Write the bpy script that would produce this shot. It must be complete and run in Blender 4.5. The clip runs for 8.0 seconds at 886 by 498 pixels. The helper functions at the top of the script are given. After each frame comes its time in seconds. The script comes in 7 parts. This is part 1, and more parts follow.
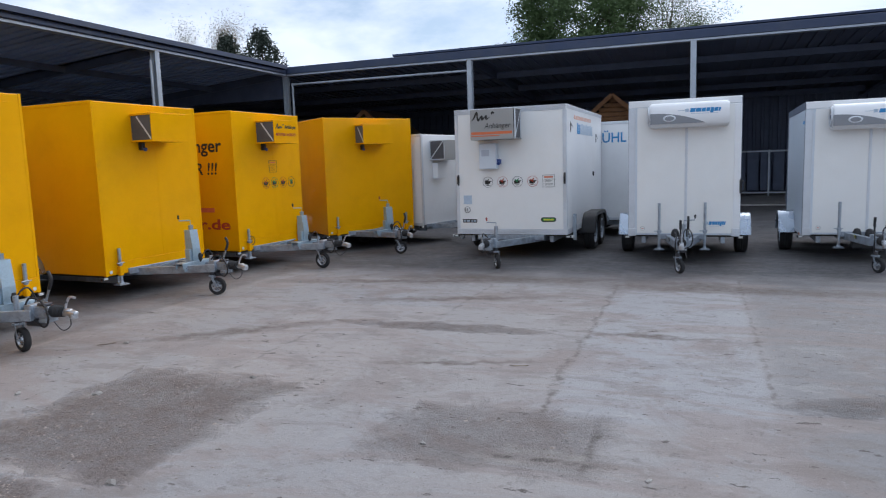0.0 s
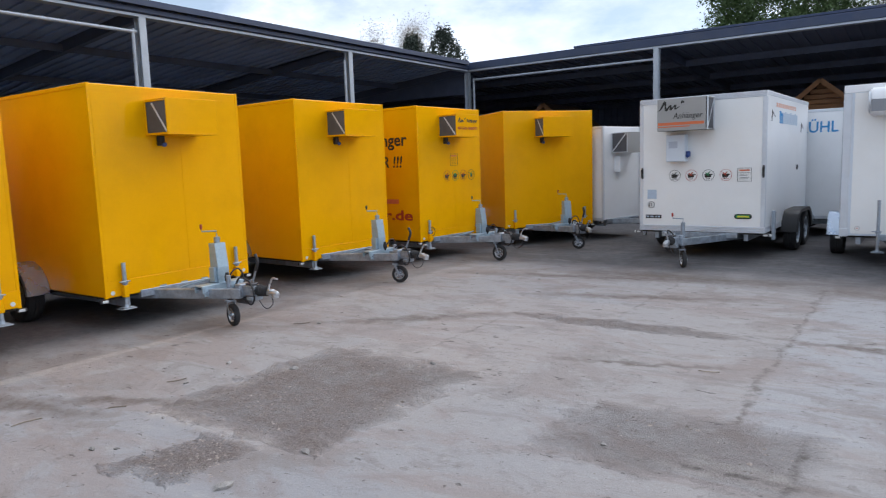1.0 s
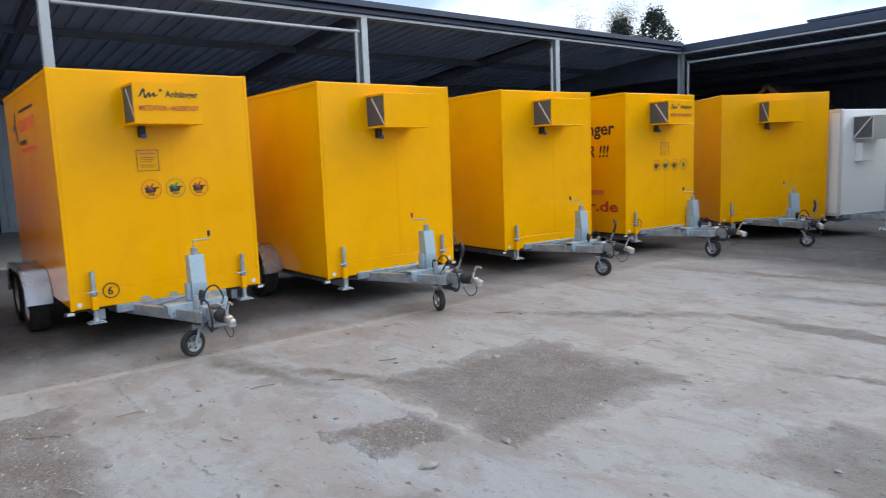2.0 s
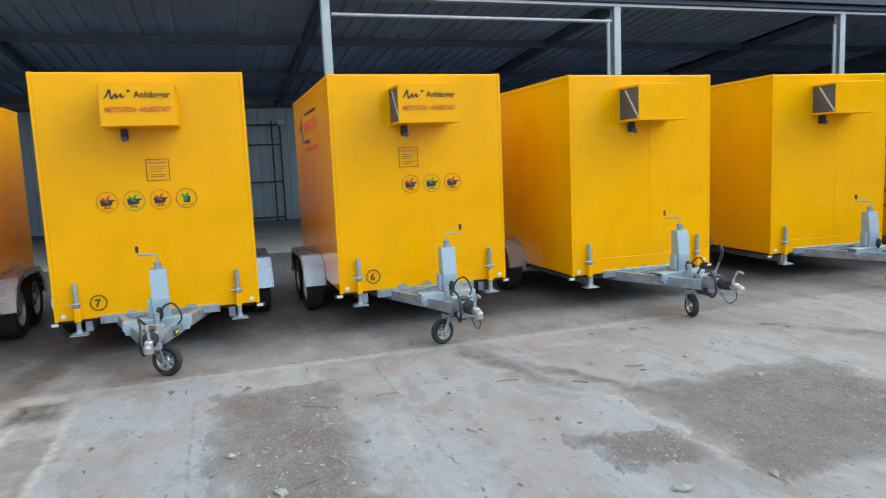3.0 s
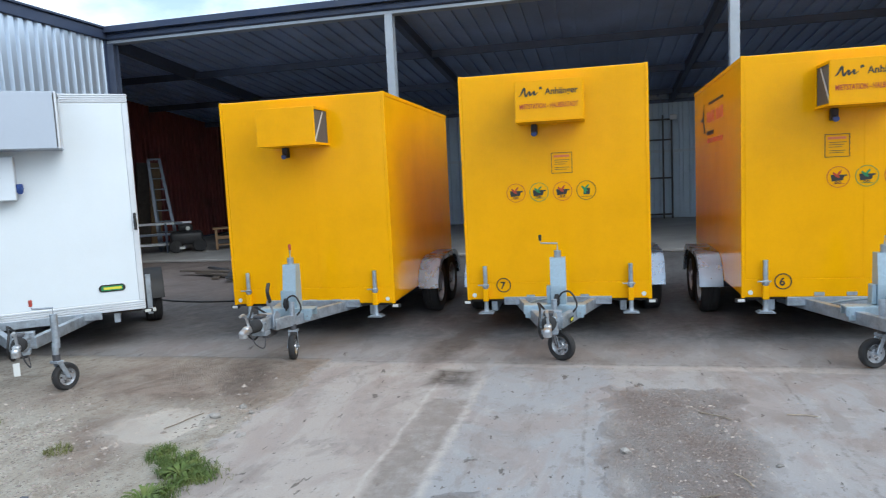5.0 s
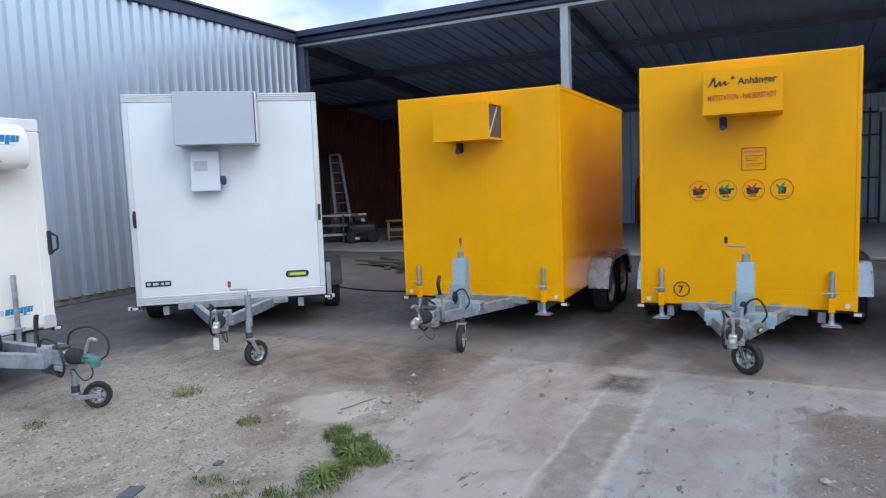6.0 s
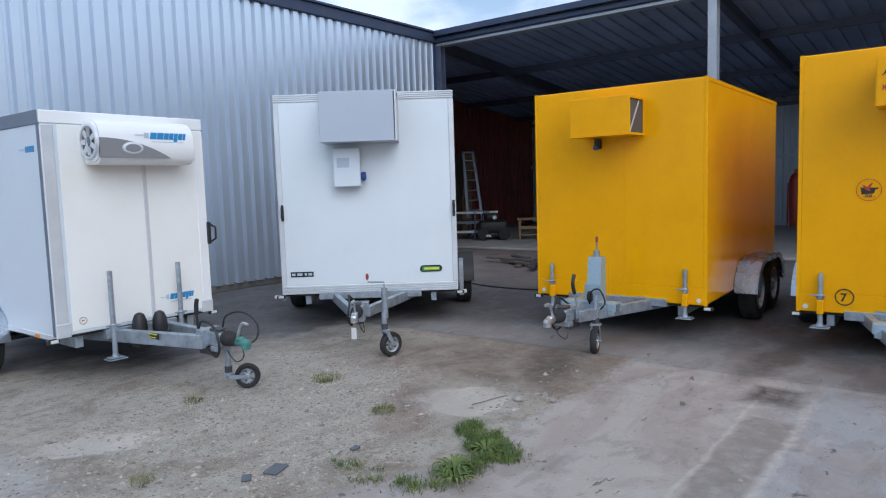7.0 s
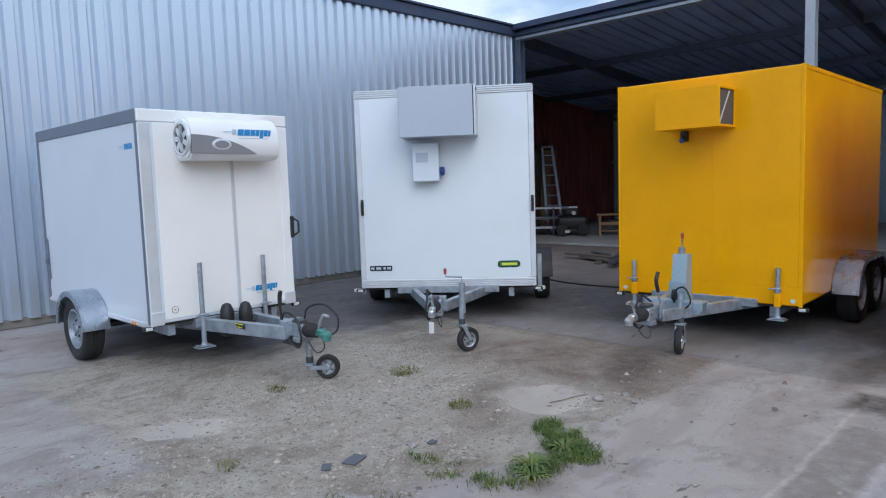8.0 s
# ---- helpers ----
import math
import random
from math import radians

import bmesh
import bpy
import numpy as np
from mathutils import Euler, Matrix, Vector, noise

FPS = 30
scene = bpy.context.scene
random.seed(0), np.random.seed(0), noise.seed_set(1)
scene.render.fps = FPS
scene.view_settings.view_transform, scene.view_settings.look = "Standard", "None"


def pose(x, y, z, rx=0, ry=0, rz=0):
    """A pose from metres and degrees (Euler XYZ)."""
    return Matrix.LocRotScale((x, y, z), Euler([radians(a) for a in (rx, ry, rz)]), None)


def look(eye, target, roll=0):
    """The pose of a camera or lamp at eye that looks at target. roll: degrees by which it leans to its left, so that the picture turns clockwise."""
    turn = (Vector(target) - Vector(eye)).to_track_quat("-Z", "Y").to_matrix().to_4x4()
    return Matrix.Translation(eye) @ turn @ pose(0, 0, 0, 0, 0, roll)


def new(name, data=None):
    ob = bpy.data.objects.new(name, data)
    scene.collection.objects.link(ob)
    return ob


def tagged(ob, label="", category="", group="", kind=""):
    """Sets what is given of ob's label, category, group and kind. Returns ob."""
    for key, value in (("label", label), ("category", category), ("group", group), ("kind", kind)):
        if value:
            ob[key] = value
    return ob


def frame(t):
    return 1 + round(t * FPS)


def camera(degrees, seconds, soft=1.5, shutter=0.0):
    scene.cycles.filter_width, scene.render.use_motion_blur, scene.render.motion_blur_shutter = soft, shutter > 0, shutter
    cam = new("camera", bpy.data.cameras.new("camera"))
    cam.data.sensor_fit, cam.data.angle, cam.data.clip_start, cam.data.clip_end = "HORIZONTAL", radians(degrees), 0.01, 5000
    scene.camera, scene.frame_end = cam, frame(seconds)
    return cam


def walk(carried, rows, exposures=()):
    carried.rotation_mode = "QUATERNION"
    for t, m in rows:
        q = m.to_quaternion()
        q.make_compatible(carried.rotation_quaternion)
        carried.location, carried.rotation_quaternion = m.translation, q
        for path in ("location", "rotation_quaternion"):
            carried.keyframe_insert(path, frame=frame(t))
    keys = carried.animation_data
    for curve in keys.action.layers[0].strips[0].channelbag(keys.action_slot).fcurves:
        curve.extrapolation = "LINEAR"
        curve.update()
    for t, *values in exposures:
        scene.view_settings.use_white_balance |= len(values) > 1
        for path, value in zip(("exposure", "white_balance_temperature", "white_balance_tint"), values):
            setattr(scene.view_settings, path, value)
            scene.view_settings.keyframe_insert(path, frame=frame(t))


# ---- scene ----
cam = camera(66.0, 8.0, soft=1.1, shutter=0.12)
PATH = [
    (0, (0.068, -0.014, 1.547), (-0.633, 1.843, 1.3), -1.8),
    (0.5, (0.034, -0.004, 1.535), (-0.87, 1.763, 1.289), -1.8),
    (1, (-0.011, 0.013, 1.523), (-1.157, 1.633, 1.277), -1.9),
    (1.5, (-0.039, 0.023, 1.514), (-1.38, 1.485, 1.265), -2.1),
    (1.7, (-0.052, 0.018, 1.522), (-1.478, 1.397, 1.27), -2.1),
    (2.8, (-0.154, -0.004, 1.575), (-2.002, 0.716, 1.319), -2.5),
    (3, (-0.185, -0.002, 1.566), (-2.073, 0.61, 1.317), -2.5),
    (3.5, (-0.235, -0.021, 1.549), (-2.187, 0.346, 1.308), -2.6),
    (4, (-0.267, -0.052, 1.511), (-2.253, 0.027, 1.291), -2.7),
    (4.5, (-0.301, -0.08, 1.482), (-2.282, -0.261, 1.279), -2.8),
    (5, (-0.311, -0.144, 1.523), (-2.247, -0.599, 1.319), -2.8),
    (6.5, (-0.373, -0.259, 1.508), (-2.049, -1.334, 1.32), -1.8),
    (7, (-0.366, -0.284, 1.5), (-1.94, -1.503, 1.314), -1.8),
    (7.5, (-0.374, -0.3, 1.496), (-1.874, -1.61, 1.309), -1.9),
    (8, (-0.384, -0.313, 1.493), (-1.81, -1.702, 1.301), -1.9),
]
walk(cam, [(t, look(eye, target, roll)) for t, eye, target, roll in PATH],
     exposures=[(0, -0.19, 6200, 12), (1.0, 0.0, 6350, 12), (1.5, 0.07, 6350, 11), (3.0, 0.37, 6200, 1), (4.5, 0.37, 6150, 1), (5.0, 0.27, 6100, 5), (6.5, -0.11, 5950, 9.5), (8, -0.24, 5850, 10)])

# ---- world and sun ----
world = bpy.data.worlds.new("overcast_sky")
scene.world = world
world.use_nodes = True
wn, wl = world.node_tree.nodes, world.node_tree.links
wn.clear()
w_out = wn.new("ShaderNodeOutputWorld")
w_bg = wn.new("ShaderNodeBackground")
w_sky = wn.new("ShaderNodeTexSky")
w_sky.sky_type = "NISHITA"
w_sky.sun_disc = False
w_sky.sun_elevation = radians(42)
w_sky.sun_rotation = radians(36)
w_co = wn.new("ShaderNodeTexCoord")
w_noise = wn.new("ShaderNodeTexNoise")
w_noise.inputs["Scale"].default_value = 3.2
w_noise.inputs["Detail"].default_value = 9
w_noise.inputs["Roughness"].default_value = 0.56
w_map = wn.new("ShaderNodeMapping")
w_map.inputs["Scale"].default_value = (1.0, 1.0, 2.2)
w_ramp = wn.new("ShaderNodeValToRGB")
w_ramp.color_ramp.elements[0].position = 0.38
w_ramp.color_ramp.elements[1].position = 0.53
w_noise2 = wn.new("ShaderNodeTexNoise")
w_noise2.inputs["Scale"].default_value = 6.0
w_noise2.inputs["Detail"].default_value = 6
w_tone = wn.new("ShaderNodeMixRGB")
w_tone.inputs[1].default_value = (5.0, 5.9, 7.2, 1)
w_tone.inputs[2].default_value = (8.9, 9.5, 10.2, 1)
w_mix = wn.new("ShaderNodeMixRGB")
w_pale = wn.new("ShaderNodeMixRGB")
w_pale.inputs[0].default_value = 0.3
w_pale.inputs[2].default_value = (6.2, 7.2, 8.2, 1)
wl.new(w_co.outputs["Generated"], w_map.inputs[0])
wl.new(w_map.outputs[0], w_noise.inputs["Vector"])
wl.new(w_map.outputs[0], w_noise2.inputs["Vector"])
wl.new(w_noise.outputs["Fac"], w_ramp.inputs[0])
wl.new(w_noise2.outputs["Fac"], w_tone.inputs[0])
wl.new(w_sky.outputs[0], w_pale.inputs[1])
wl.new(w_ramp.outputs[0], w_mix.inputs[0])
wl.new(w_pale.outputs[0], w_mix.inputs[1])
wl.new(w_tone.outputs[0], w_mix.inputs[2])
wl.new(w_mix.outputs[0], w_bg.inputs[0])
w_bg.inputs[1].default_value = 0.15
wl.new(w_bg.outputs[0], w_out.inputs[0])

sun = new("sun", bpy.data.lights.new("sun", "SUN"))
sun.data.energy, sun.data.angle, sun.data.color = 1.65, radians(50), (1.0, 0.97, 0.93)
sun.matrix_basis = look((8, 14, 13), (0, 0, 0))

# ---- materials ----
def mat(name, col, rough=0.6, metal=0.0, var=0.15, scale=3.0, fine=40.0, bump=0.1, dirt=None, dirt_amt=0.0, dirt_scale=1.2, spec=0.5, coat=0.0, rnd=0.0, island=0.0):
    m = bpy.data.materials.new(name)
    m.use_nodes = True
    n, l = m.node_tree.nodes, m.node_tree.links
    b = n["Principled BSDF"]
    b.inputs["Roughness"].default_value = rough
    b.inputs["Metallic"].default_value = metal
    b.inputs["Specular IOR Level"].default_value = spec
    b.inputs["Coat Weight"].default_value = coat
    co = n.new("ShaderNodeTexCoord")
    n1, n2 = n.new("ShaderNodeTexNoise"), n.new("ShaderNodeTexNoise")
    n1.inputs["Scale"].default_value, n1.inputs["Detail"].default_value = scale, 5
    n2.inputs["Scale"].default_value, n2.inputs["Detail"].default_value = fine, 3
    l.new(co.outputs["Object"], n1.inputs["Vector"])
    l.new(co.outputs["Object"], n2.inputs["Vector"])
    add = n.new("ShaderNodeMath")
    add.operation = "MULTIPLY_ADD"
    add.inputs[1].default_value = 0.35
    l.new(n2.outputs["Fac"], add.inputs[0])
    l.new(n1.outputs["Fac"], add.inputs[2])
    rng = n.new("ShaderNodeMapRange")
    rng.inputs["From Min"].default_value, rng.inputs["From Max"].default_value = 0.4, 0.95
    rng.inputs["To Min"].default_value, rng.inputs["To Max"].default_value = 1 - var, 1 + var
    l.new(add.outputs[0], rng.inputs["Value"])
    hsv = n.new("ShaderNodeHueSaturation")
    hsv.inputs["Color"].default_value = (*col, 1)
    last = rng.outputs[0]
    if rnd or island:
        oi = n.new("ShaderNodeNewGeometry") if island else n.new("ShaderNodeObjectInfo")
        r2 = n.new("ShaderNodeMapRange")
        r2.inputs["To Min"].default_value, r2.inputs["To Max"].default_value = 1 - rnd - island, 1 + rnd + island
        l.new(oi.outputs["Random Per Island" if island else "Random"], r2.inputs["Value"])
        mu = n.new("ShaderNodeMath")
        mu.operation = "MULTIPLY"
        l.new(last, mu.inputs[0])
        l.new(r2.outputs[0], mu.inputs[1])
        last = mu.outputs[0]
    l.new(last, hsv.inputs["Value"])
    out = hsv.outputs[0]
    if dirt:
        n3 = n.new("ShaderNodeTexNoise")
        n3.inputs["Scale"].default_value, n3.inputs["Detail"].default_value, n3.inputs["Roughness"].default_value = dirt_scale, 8, 0.65
        l.new(co.outputs["Object"], n3.inputs["Vector"])
        r3 = n.new("ShaderNodeMapRange")
        r3.inputs["From Min"].default_value, r3.inputs["From Max"].default_value = 0.48, 0.72
        r3.inputs["To Max"].default_value = dirt_amt
        l.new(n3.outputs["Fac"], r3.inputs["Value"])
        mx = n.new("ShaderNodeMixRGB")
        mx.inputs[2].default_value = (*dirt, 1)
        l.new(r3.outputs[0], mx.inputs[0])
        l.new(out, mx.inputs[1])
        out = mx.outputs[0]
    l.new(out, b.inputs["Base Color"])
    rr = n.new("ShaderNodeMapRange")
    rr.inputs["To Min"].default_value, rr.inputs["To Max"].default_value = max(rough - 0.1, 0.02), min(rough + 0.12, 1)
    l.new(n1.outputs["Fac"], rr.inputs["Value"])
    l.new(rr.outputs[0], b.inputs["Roughness"])
    if bump:
        bp = n.new("ShaderNodeBump")
        bp.inputs["Strength"].default_value, bp.inputs["Distance"].default_value = bump, 0.004
        l.new(n2.outputs["Fac"], bp.inputs["Height"])
        l.new(bp.outputs[0], b.inputs["Normal"])
    return m


YELLOW = mat("yellow_paint", (0.85, 0.40, 0.0), 0.15, 0, 0.05, 1.3, 60, 0.010, (0.42, 0.19, 0.003), 0.2, 1.1, spec=0.13)
WHITE = mat("white_panel", (0.83, 0.84, 0.85), 0.32, 0, 0.03, 1.5, 70, 0.02, (0.5, 0.49, 0.46), 0.14, 1.3)
# white greyed to paint side shade on rounded trailers; also the switch box grey
GREY_SHADEWHITE = mat("pale_grey_and_shaded_white", (0.63, 0.69, 0.755), 0.36, 0, 0.03, 1.5, 70, 0.02, (0.45, 0.46, 0.47), 0.14, 1.3)
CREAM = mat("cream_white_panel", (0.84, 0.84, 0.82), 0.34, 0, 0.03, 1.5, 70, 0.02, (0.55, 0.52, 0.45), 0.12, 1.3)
PALEPANEL = mat("pale_blue_white_panel", (0.70, 0.755, 0.80), 0.32, 0, 0.03, 1.5, 70, 0.015, (0.52, 0.54, 0.54), 0.14, 1.3)
ALU = mat("aluminium_profile", (0.64, 0.67, 0.71), 0.38, 0.25, 0.08, 4, 80, 0.04, (0.35, 0.35, 0.35), 0.2, 3)
ALU_DARK = mat("grey_anodised_profile", (0.16, 0.185, 0.235), 0.42, 0.3, 0.1, 4, 80, 0.04)
GALV = mat("galvanised_steel", (0.36, 0.41, 0.47), 0.42, 0.55, 0.28, 9, 60, 0.08, (0.13, 0.125, 0.12), 0.55, 11)
CHROME = mat("bright_cast_metal", (0.50, 0.52, 0.55), 0.28, 0.7, 0.06, 9, 60, 0.02)
TEAL = mat("teal_green_painted_metal", (0.07, 0.22, 0.19), 0.4, 0.1, 0.1, 9, 60, 0.02)
FENDERMAT = mat("bright_galvanised_sheet", (0.42, 0.48, 0.56), 0.27, 0.85, 0.12, 6, 45, 0.02, (0.30, 0.33, 0.38), 0.3, 4)
GALV_BLUE = mat("blue_grey_galvanised_cover", (0.37, 0.48, 0.56), 0.45, 0.4, 0.22, 9, 60, 0.08, (0.17, 0.19, 0.21), 0.5, 9)
RUBBER = mat("black_rubber", (0.022, 0.022, 0.024), 0.82, 0, 0.2, 8, 90, 0.3, (0.07, 0.065, 0.06), 0.4, 6)
BLACK = mat("black_plastic", (0.018, 0.018, 0.02), 0.5, 0, 0.15, 6, 60, 0.1)
DARKMETAL = mat("dark_grimy_metal", (0.09, 0.09, 0.10), 0.55, 0.5, 0.25, 9, 60, 0.15)
GRILLE = mat("dark_grille_mesh", (0.10, 0.10, 0.11), 0.6, 0.3, 0.2, 9, 120, 0.3)
UNITBLUE = mat("pale_blue_grey_sheet", (0.42, 0.47, 0.55), 0.4, 0, 0.04, 2, 60, 0.03)
UNITGREY = mat("warm_grey_sheet", (0.34, 0.34, 0.33), 0.45, 0.2, 0.06, 2, 60, 0.03)
COWLGREY = mat("silver_grey_plastic", (0.25, 0.26, 0.28), 0.4, 0.2, 0.05, 3, 60, 0.03)
INK = mat("black_print", (0.02, 0.018, 0.015), 0.5, 0, 0.1, 20, 80, 0)
REDINK = mat("red_print", (0.42, 0.045, 0.015), 0.5, 0, 0.1, 20, 80, 0)
ORANGEINK = mat("orange_red_print", (0.65, 0.16, 0.06), 0.5, 0, 0.1, 20, 80, 0)
FADEDINK = mat("faded_orange_print", (0.72, 0.42, 0.32), 0.5, 0, 0.1, 20, 80, 0)
BLUEINK = mat("bright_blue_print", (0.03, 0.25, 0.55), 0.45, 0, 0.1, 20, 80, 0)
PALEINK = mat("pale_grey_print", (0.45, 0.55, 0.66), 0.45, 0, 0.1, 20, 80, 0)
GREENINK = mat("green_print", (0.02, 0.22, 0.08), 0.5, 0, 0.1, 20, 80, 0)
YELLOWINK = mat("lime_yellow_print", (0.65, 0.62, 0.05), 0.5, 0, 0.1, 20, 80, 0)
PLUGBLUE = mat("blue_plug_plastic", (0.03, 0.07, 0.25), 0.45, 0, 0.1, 10, 60, 0)
REDKNOB = mat("red_plastic", (0.36, 0.045, 0.03), 0.45, 0, 0.1, 10, 60, 0)
AMBER = mat("amber_reflector", (0.75, 0.25, 0.02), 0.25, 0, 0.05, 10, 60, 0)
REFLECT = mat("white_reflector", (0.62, 0.63, 0.62), 0.2, 0, 0.05, 10, 60, 0)
FASCIA = mat("dark_slate_fascia", (0.030, 0.046, 0.095), 0.5, 0.1, 0.15, 1.5, 40, 0.05, (0.10, 0.10, 0.11), 0.3, 2)
FASCIALIP = mat("pale_fascia_lip", (0.36, 0.40, 0.46), 0.45, 0.4, 0.12, 3, 50, 0.05)
POST = mat("galvanised_post", (0.40, 0.44, 0.49), 0.5, 0.45, 0.14, 3, 40, 0.06, (0.25, 0.26, 0.28), 0.3, 2.5)
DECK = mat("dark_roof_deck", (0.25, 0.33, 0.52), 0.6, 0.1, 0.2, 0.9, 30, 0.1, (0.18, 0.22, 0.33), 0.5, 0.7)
# the deck in a darker tone, for the north hall
DECKDARK = mat("darker_roof_deck", (0.12, 0.145, 0.215), 0.65, 0.1, 0.25, 0.9, 30, 0.1)
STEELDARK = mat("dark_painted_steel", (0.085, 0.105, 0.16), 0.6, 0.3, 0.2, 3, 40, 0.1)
SHEET = mat("silver_trapezoid_sheet", (0.66, 0.735, 0.83), 0.30, 0.68, 0.03, 0.7, 40, 0.0, rnd=0.02)
SHEET.node_tree.links.remove(SHEET.node_tree.nodes["Principled BSDF"].inputs["Roughness"].links[0])
SHEETIN = mat("pale_grey_inner_sheet", (0.42, 0.50, 0.58), 0.55, 0.2, 0.12, 1.0, 40, 0.06, (0.22, 0.25, 0.28), 0.5, 1.0)
REDSHEET = mat("oxide_red_sheet", (0.20, 0.048, 0.045), 0.6, 0.1, 0.16, 1.2, 40, 0.08, (0.05, 0.025, 0.022), 0.5, 1.3)
PLINTH = mat("concrete_plinth", (0.22, 0.20, 0.18), 0.9, 0, 0.25, 3, 40, 0.4, (0.10, 0.09, 0.08), 0.5, 2)
SLAB = mat("hall_floor_concrete", (0.32, 0.31, 0.30), 0.85, 0, 0.15, 1.2, 35, 0.2, (0.18, 0.17, 0.16), 0.5, 0.8)
WOOD = mat("weathered_timber", (0.27, 0.17, 0.09), 0.75, 0, 0.25, 5, 60, 0.2)
LOG = mat("hut_log_timber", (0.28, 0.13, 0.055), 0.7, 0, 0.2, 4, 40, 0.2)
SHINGLE = mat("hut_roof_felt", (0.10, 0.06, 0.045), 0.85, 0, 0.2, 5, 60, 0.3)
BARK = mat("bark", (0.10, 0.08, 0.065), 0.9, 0, 0.3, 8, 50, 0.5)
PALETWIG = mat("pale_budding_twigs", (0.24, 0.20, 0.14), 0.9, 0, 0.3, 2, 20, 0)
LEAF = mat("broad_leaf_foliage", (0.075, 0.125, 0.038), 0.7, 0, 0.35, 0.6, 3, 0, (0.09, 0.13, 0.04), 0.6, 0.7)
NEEDLE = mat("conifer_foliage", (0.035, 0.050, 0.036), 0.8, 0, 0.35, 1.0, 4, 0)
GRASSMAT = mat("grass_blades", (0.085, 0.135, 0.024), 0.7, 0, 0.5, 9, 60, 0, (0.17, 0.15, 0.055), 0.65, 9)
DRYGRASS = mat("dry_grass_blades", (0.15, 0.155, 0.050), 0.8, 0, 0.5, 9, 60, 0)
STONE = mat("rubble_stone", (0.30, 0.28, 0.26), 0.9, 0, 0.25, 9, 60, 0.4, rnd=0.35)
GRAVELMAT = mat("grit_and_flakes", (0.29, 0.245, 0.215), 0.9, 0, 0.25, 9, 60, 0.2, island=0.5)
STICK = mat("dry_twig", (0.26, 0.215, 0.165), 0.85, 0, 0.3, 20, 80, 0.2, rnd=0.4)
PLATE = mat("slate_plate", (0.10, 0.11, 0.13), 0.6, 0.1, 0.15, 9, 60, 0.2)
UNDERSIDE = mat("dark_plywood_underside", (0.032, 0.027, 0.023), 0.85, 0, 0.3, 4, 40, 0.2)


def ground_material():
    m = bpy.data.materials.new("worn_yard_concrete")
    m.use_nodes = True
    n, l = m.node_tree.nodes, m.node_tree.links
    b = n["Principled BSDF"]
    b.inputs["Roughness"].default_value = 0.86
    b.inputs["Specular IOR Level"].default_value = 0.3
    co = n.new("ShaderNodeTexCoord")
    P = co.outputs["Object"]

    def noise_(scale, detail=6, rough=0.6, vec=None, dist=0.0):
        t = n.new("ShaderNodeTexNoise")
        t.inputs["Scale"].default_value, t.inputs["Detail"].default_value = scale, detail
        t.inputs["Roughness"].default_value, t.inputs["Distortion"].default_value = rough, dist
        l.new(vec or P, t.inputs["Vector"])
        return t.outputs["Fac"]

    def rng(x, a, c, lo=0.0, hi=1.0):
        t = n.new("ShaderNodeMapRange")
        for k, v in zip(("From Min", "From Max", "To Min", "To Max"), (a, c, lo, hi)):
            t.inputs[k].default_value = v
        l.new(x, t.inputs["Value"])
        return t.outputs[0]

    def op(kind, x, y=None, v=0.0):
        t = n.new("ShaderNodeMath")
        t.operation = kind
        l.new(x, t.inputs[0])
        if y is not None:
            l.new(y, t.inputs[1])
        else:
            t.inputs[1].default_value = v
        return t.outputs[0]

    def mix(f, a, c):
        t = n.new("ShaderNodeMixRGB")
        for k, v in enumerate((f, a, c)):
            if isinstance(v, tuple):
                t.inputs[k].default_value = (*v, 1)
            elif isinstance(v, float):
                t.inputs[k].default_value = v
            else:
                l.new(v, t.inputs[k])
        return t.outputs[0]

    wob = n.new("ShaderNodeTexNoise")
    wob.inputs["Scale"].default_value, wob.inputs["Detail"].default_value = 1.9, 6
    l.new(P, wob.inputs["Vector"])
    vm = n.new("ShaderNodeVectorMath")
    vm.operation = "MULTIPLY_ADD"
    vm.inputs[1].default_value, vm.inputs[2].default_value = (1.1, 1.1, 0), (-0.55, -0.55, 0)
    l.new(wob.outputs["Color"], vm.inputs[0])
    va = n.new("ShaderNodeVectorMath")
    va.operation = "ADD"
    l.new(P, va.inputs[0])
    l.new(vm.outputs[0], va.inputs[1])

    def blob(cx, cy, rx, ry, rot=0.0, soft=0.35, vec=None):
        """A worn patch: 1 inside an uneven oval, 0 outside."""
        t = n.new("ShaderNodeMapping")
        t.vector_type = "TEXTURE"
        t.inputs["Location"].default_value = (cx, cy, 0)
        t.inputs["Rotation"].default_value = (0, 0, radians(rot))
        t.inputs["Scale"].default_value = (rx, ry, 1000)
        l.new(vec or va.outputs[0], t.inputs["Vector"])
        d = n.new("ShaderNodeVectorMath")
        d.operation = "LENGTH"
        l.new(t.outputs[0], d.inputs[0])
        return rng(d.outputs["Value"], 1 + soft, 1 - soft)

    def line(axis, at, half, lo, hi, wobble=0.03):
        """A joint along one axis between lo and hi."""
        sep = n.new("ShaderNodeSeparateXYZ")
        l.new(P, sep.inputs[0])
        a, o = (sep.outputs[0], sep.outputs[1]) if axis == "x" else (sep.outputs[1], sep.outputs[0])
        w = op("ADD", a, op("MULTIPLY", op("SUBTRACT", noise_(4.0, 3), None, 0.5), None, wobble * 2))
        d = op("ABSOLUTE", op("SUBTRACT", w, None, at))
        core = rng(d, half * 2.2, half * 0.5)
        ends = op("MULTIPLY", rng(o, lo - 0.1, lo + 0.1), rng(o, hi + 0.1, hi - 0.1))
        return op("MULTIPLY", core, ends)

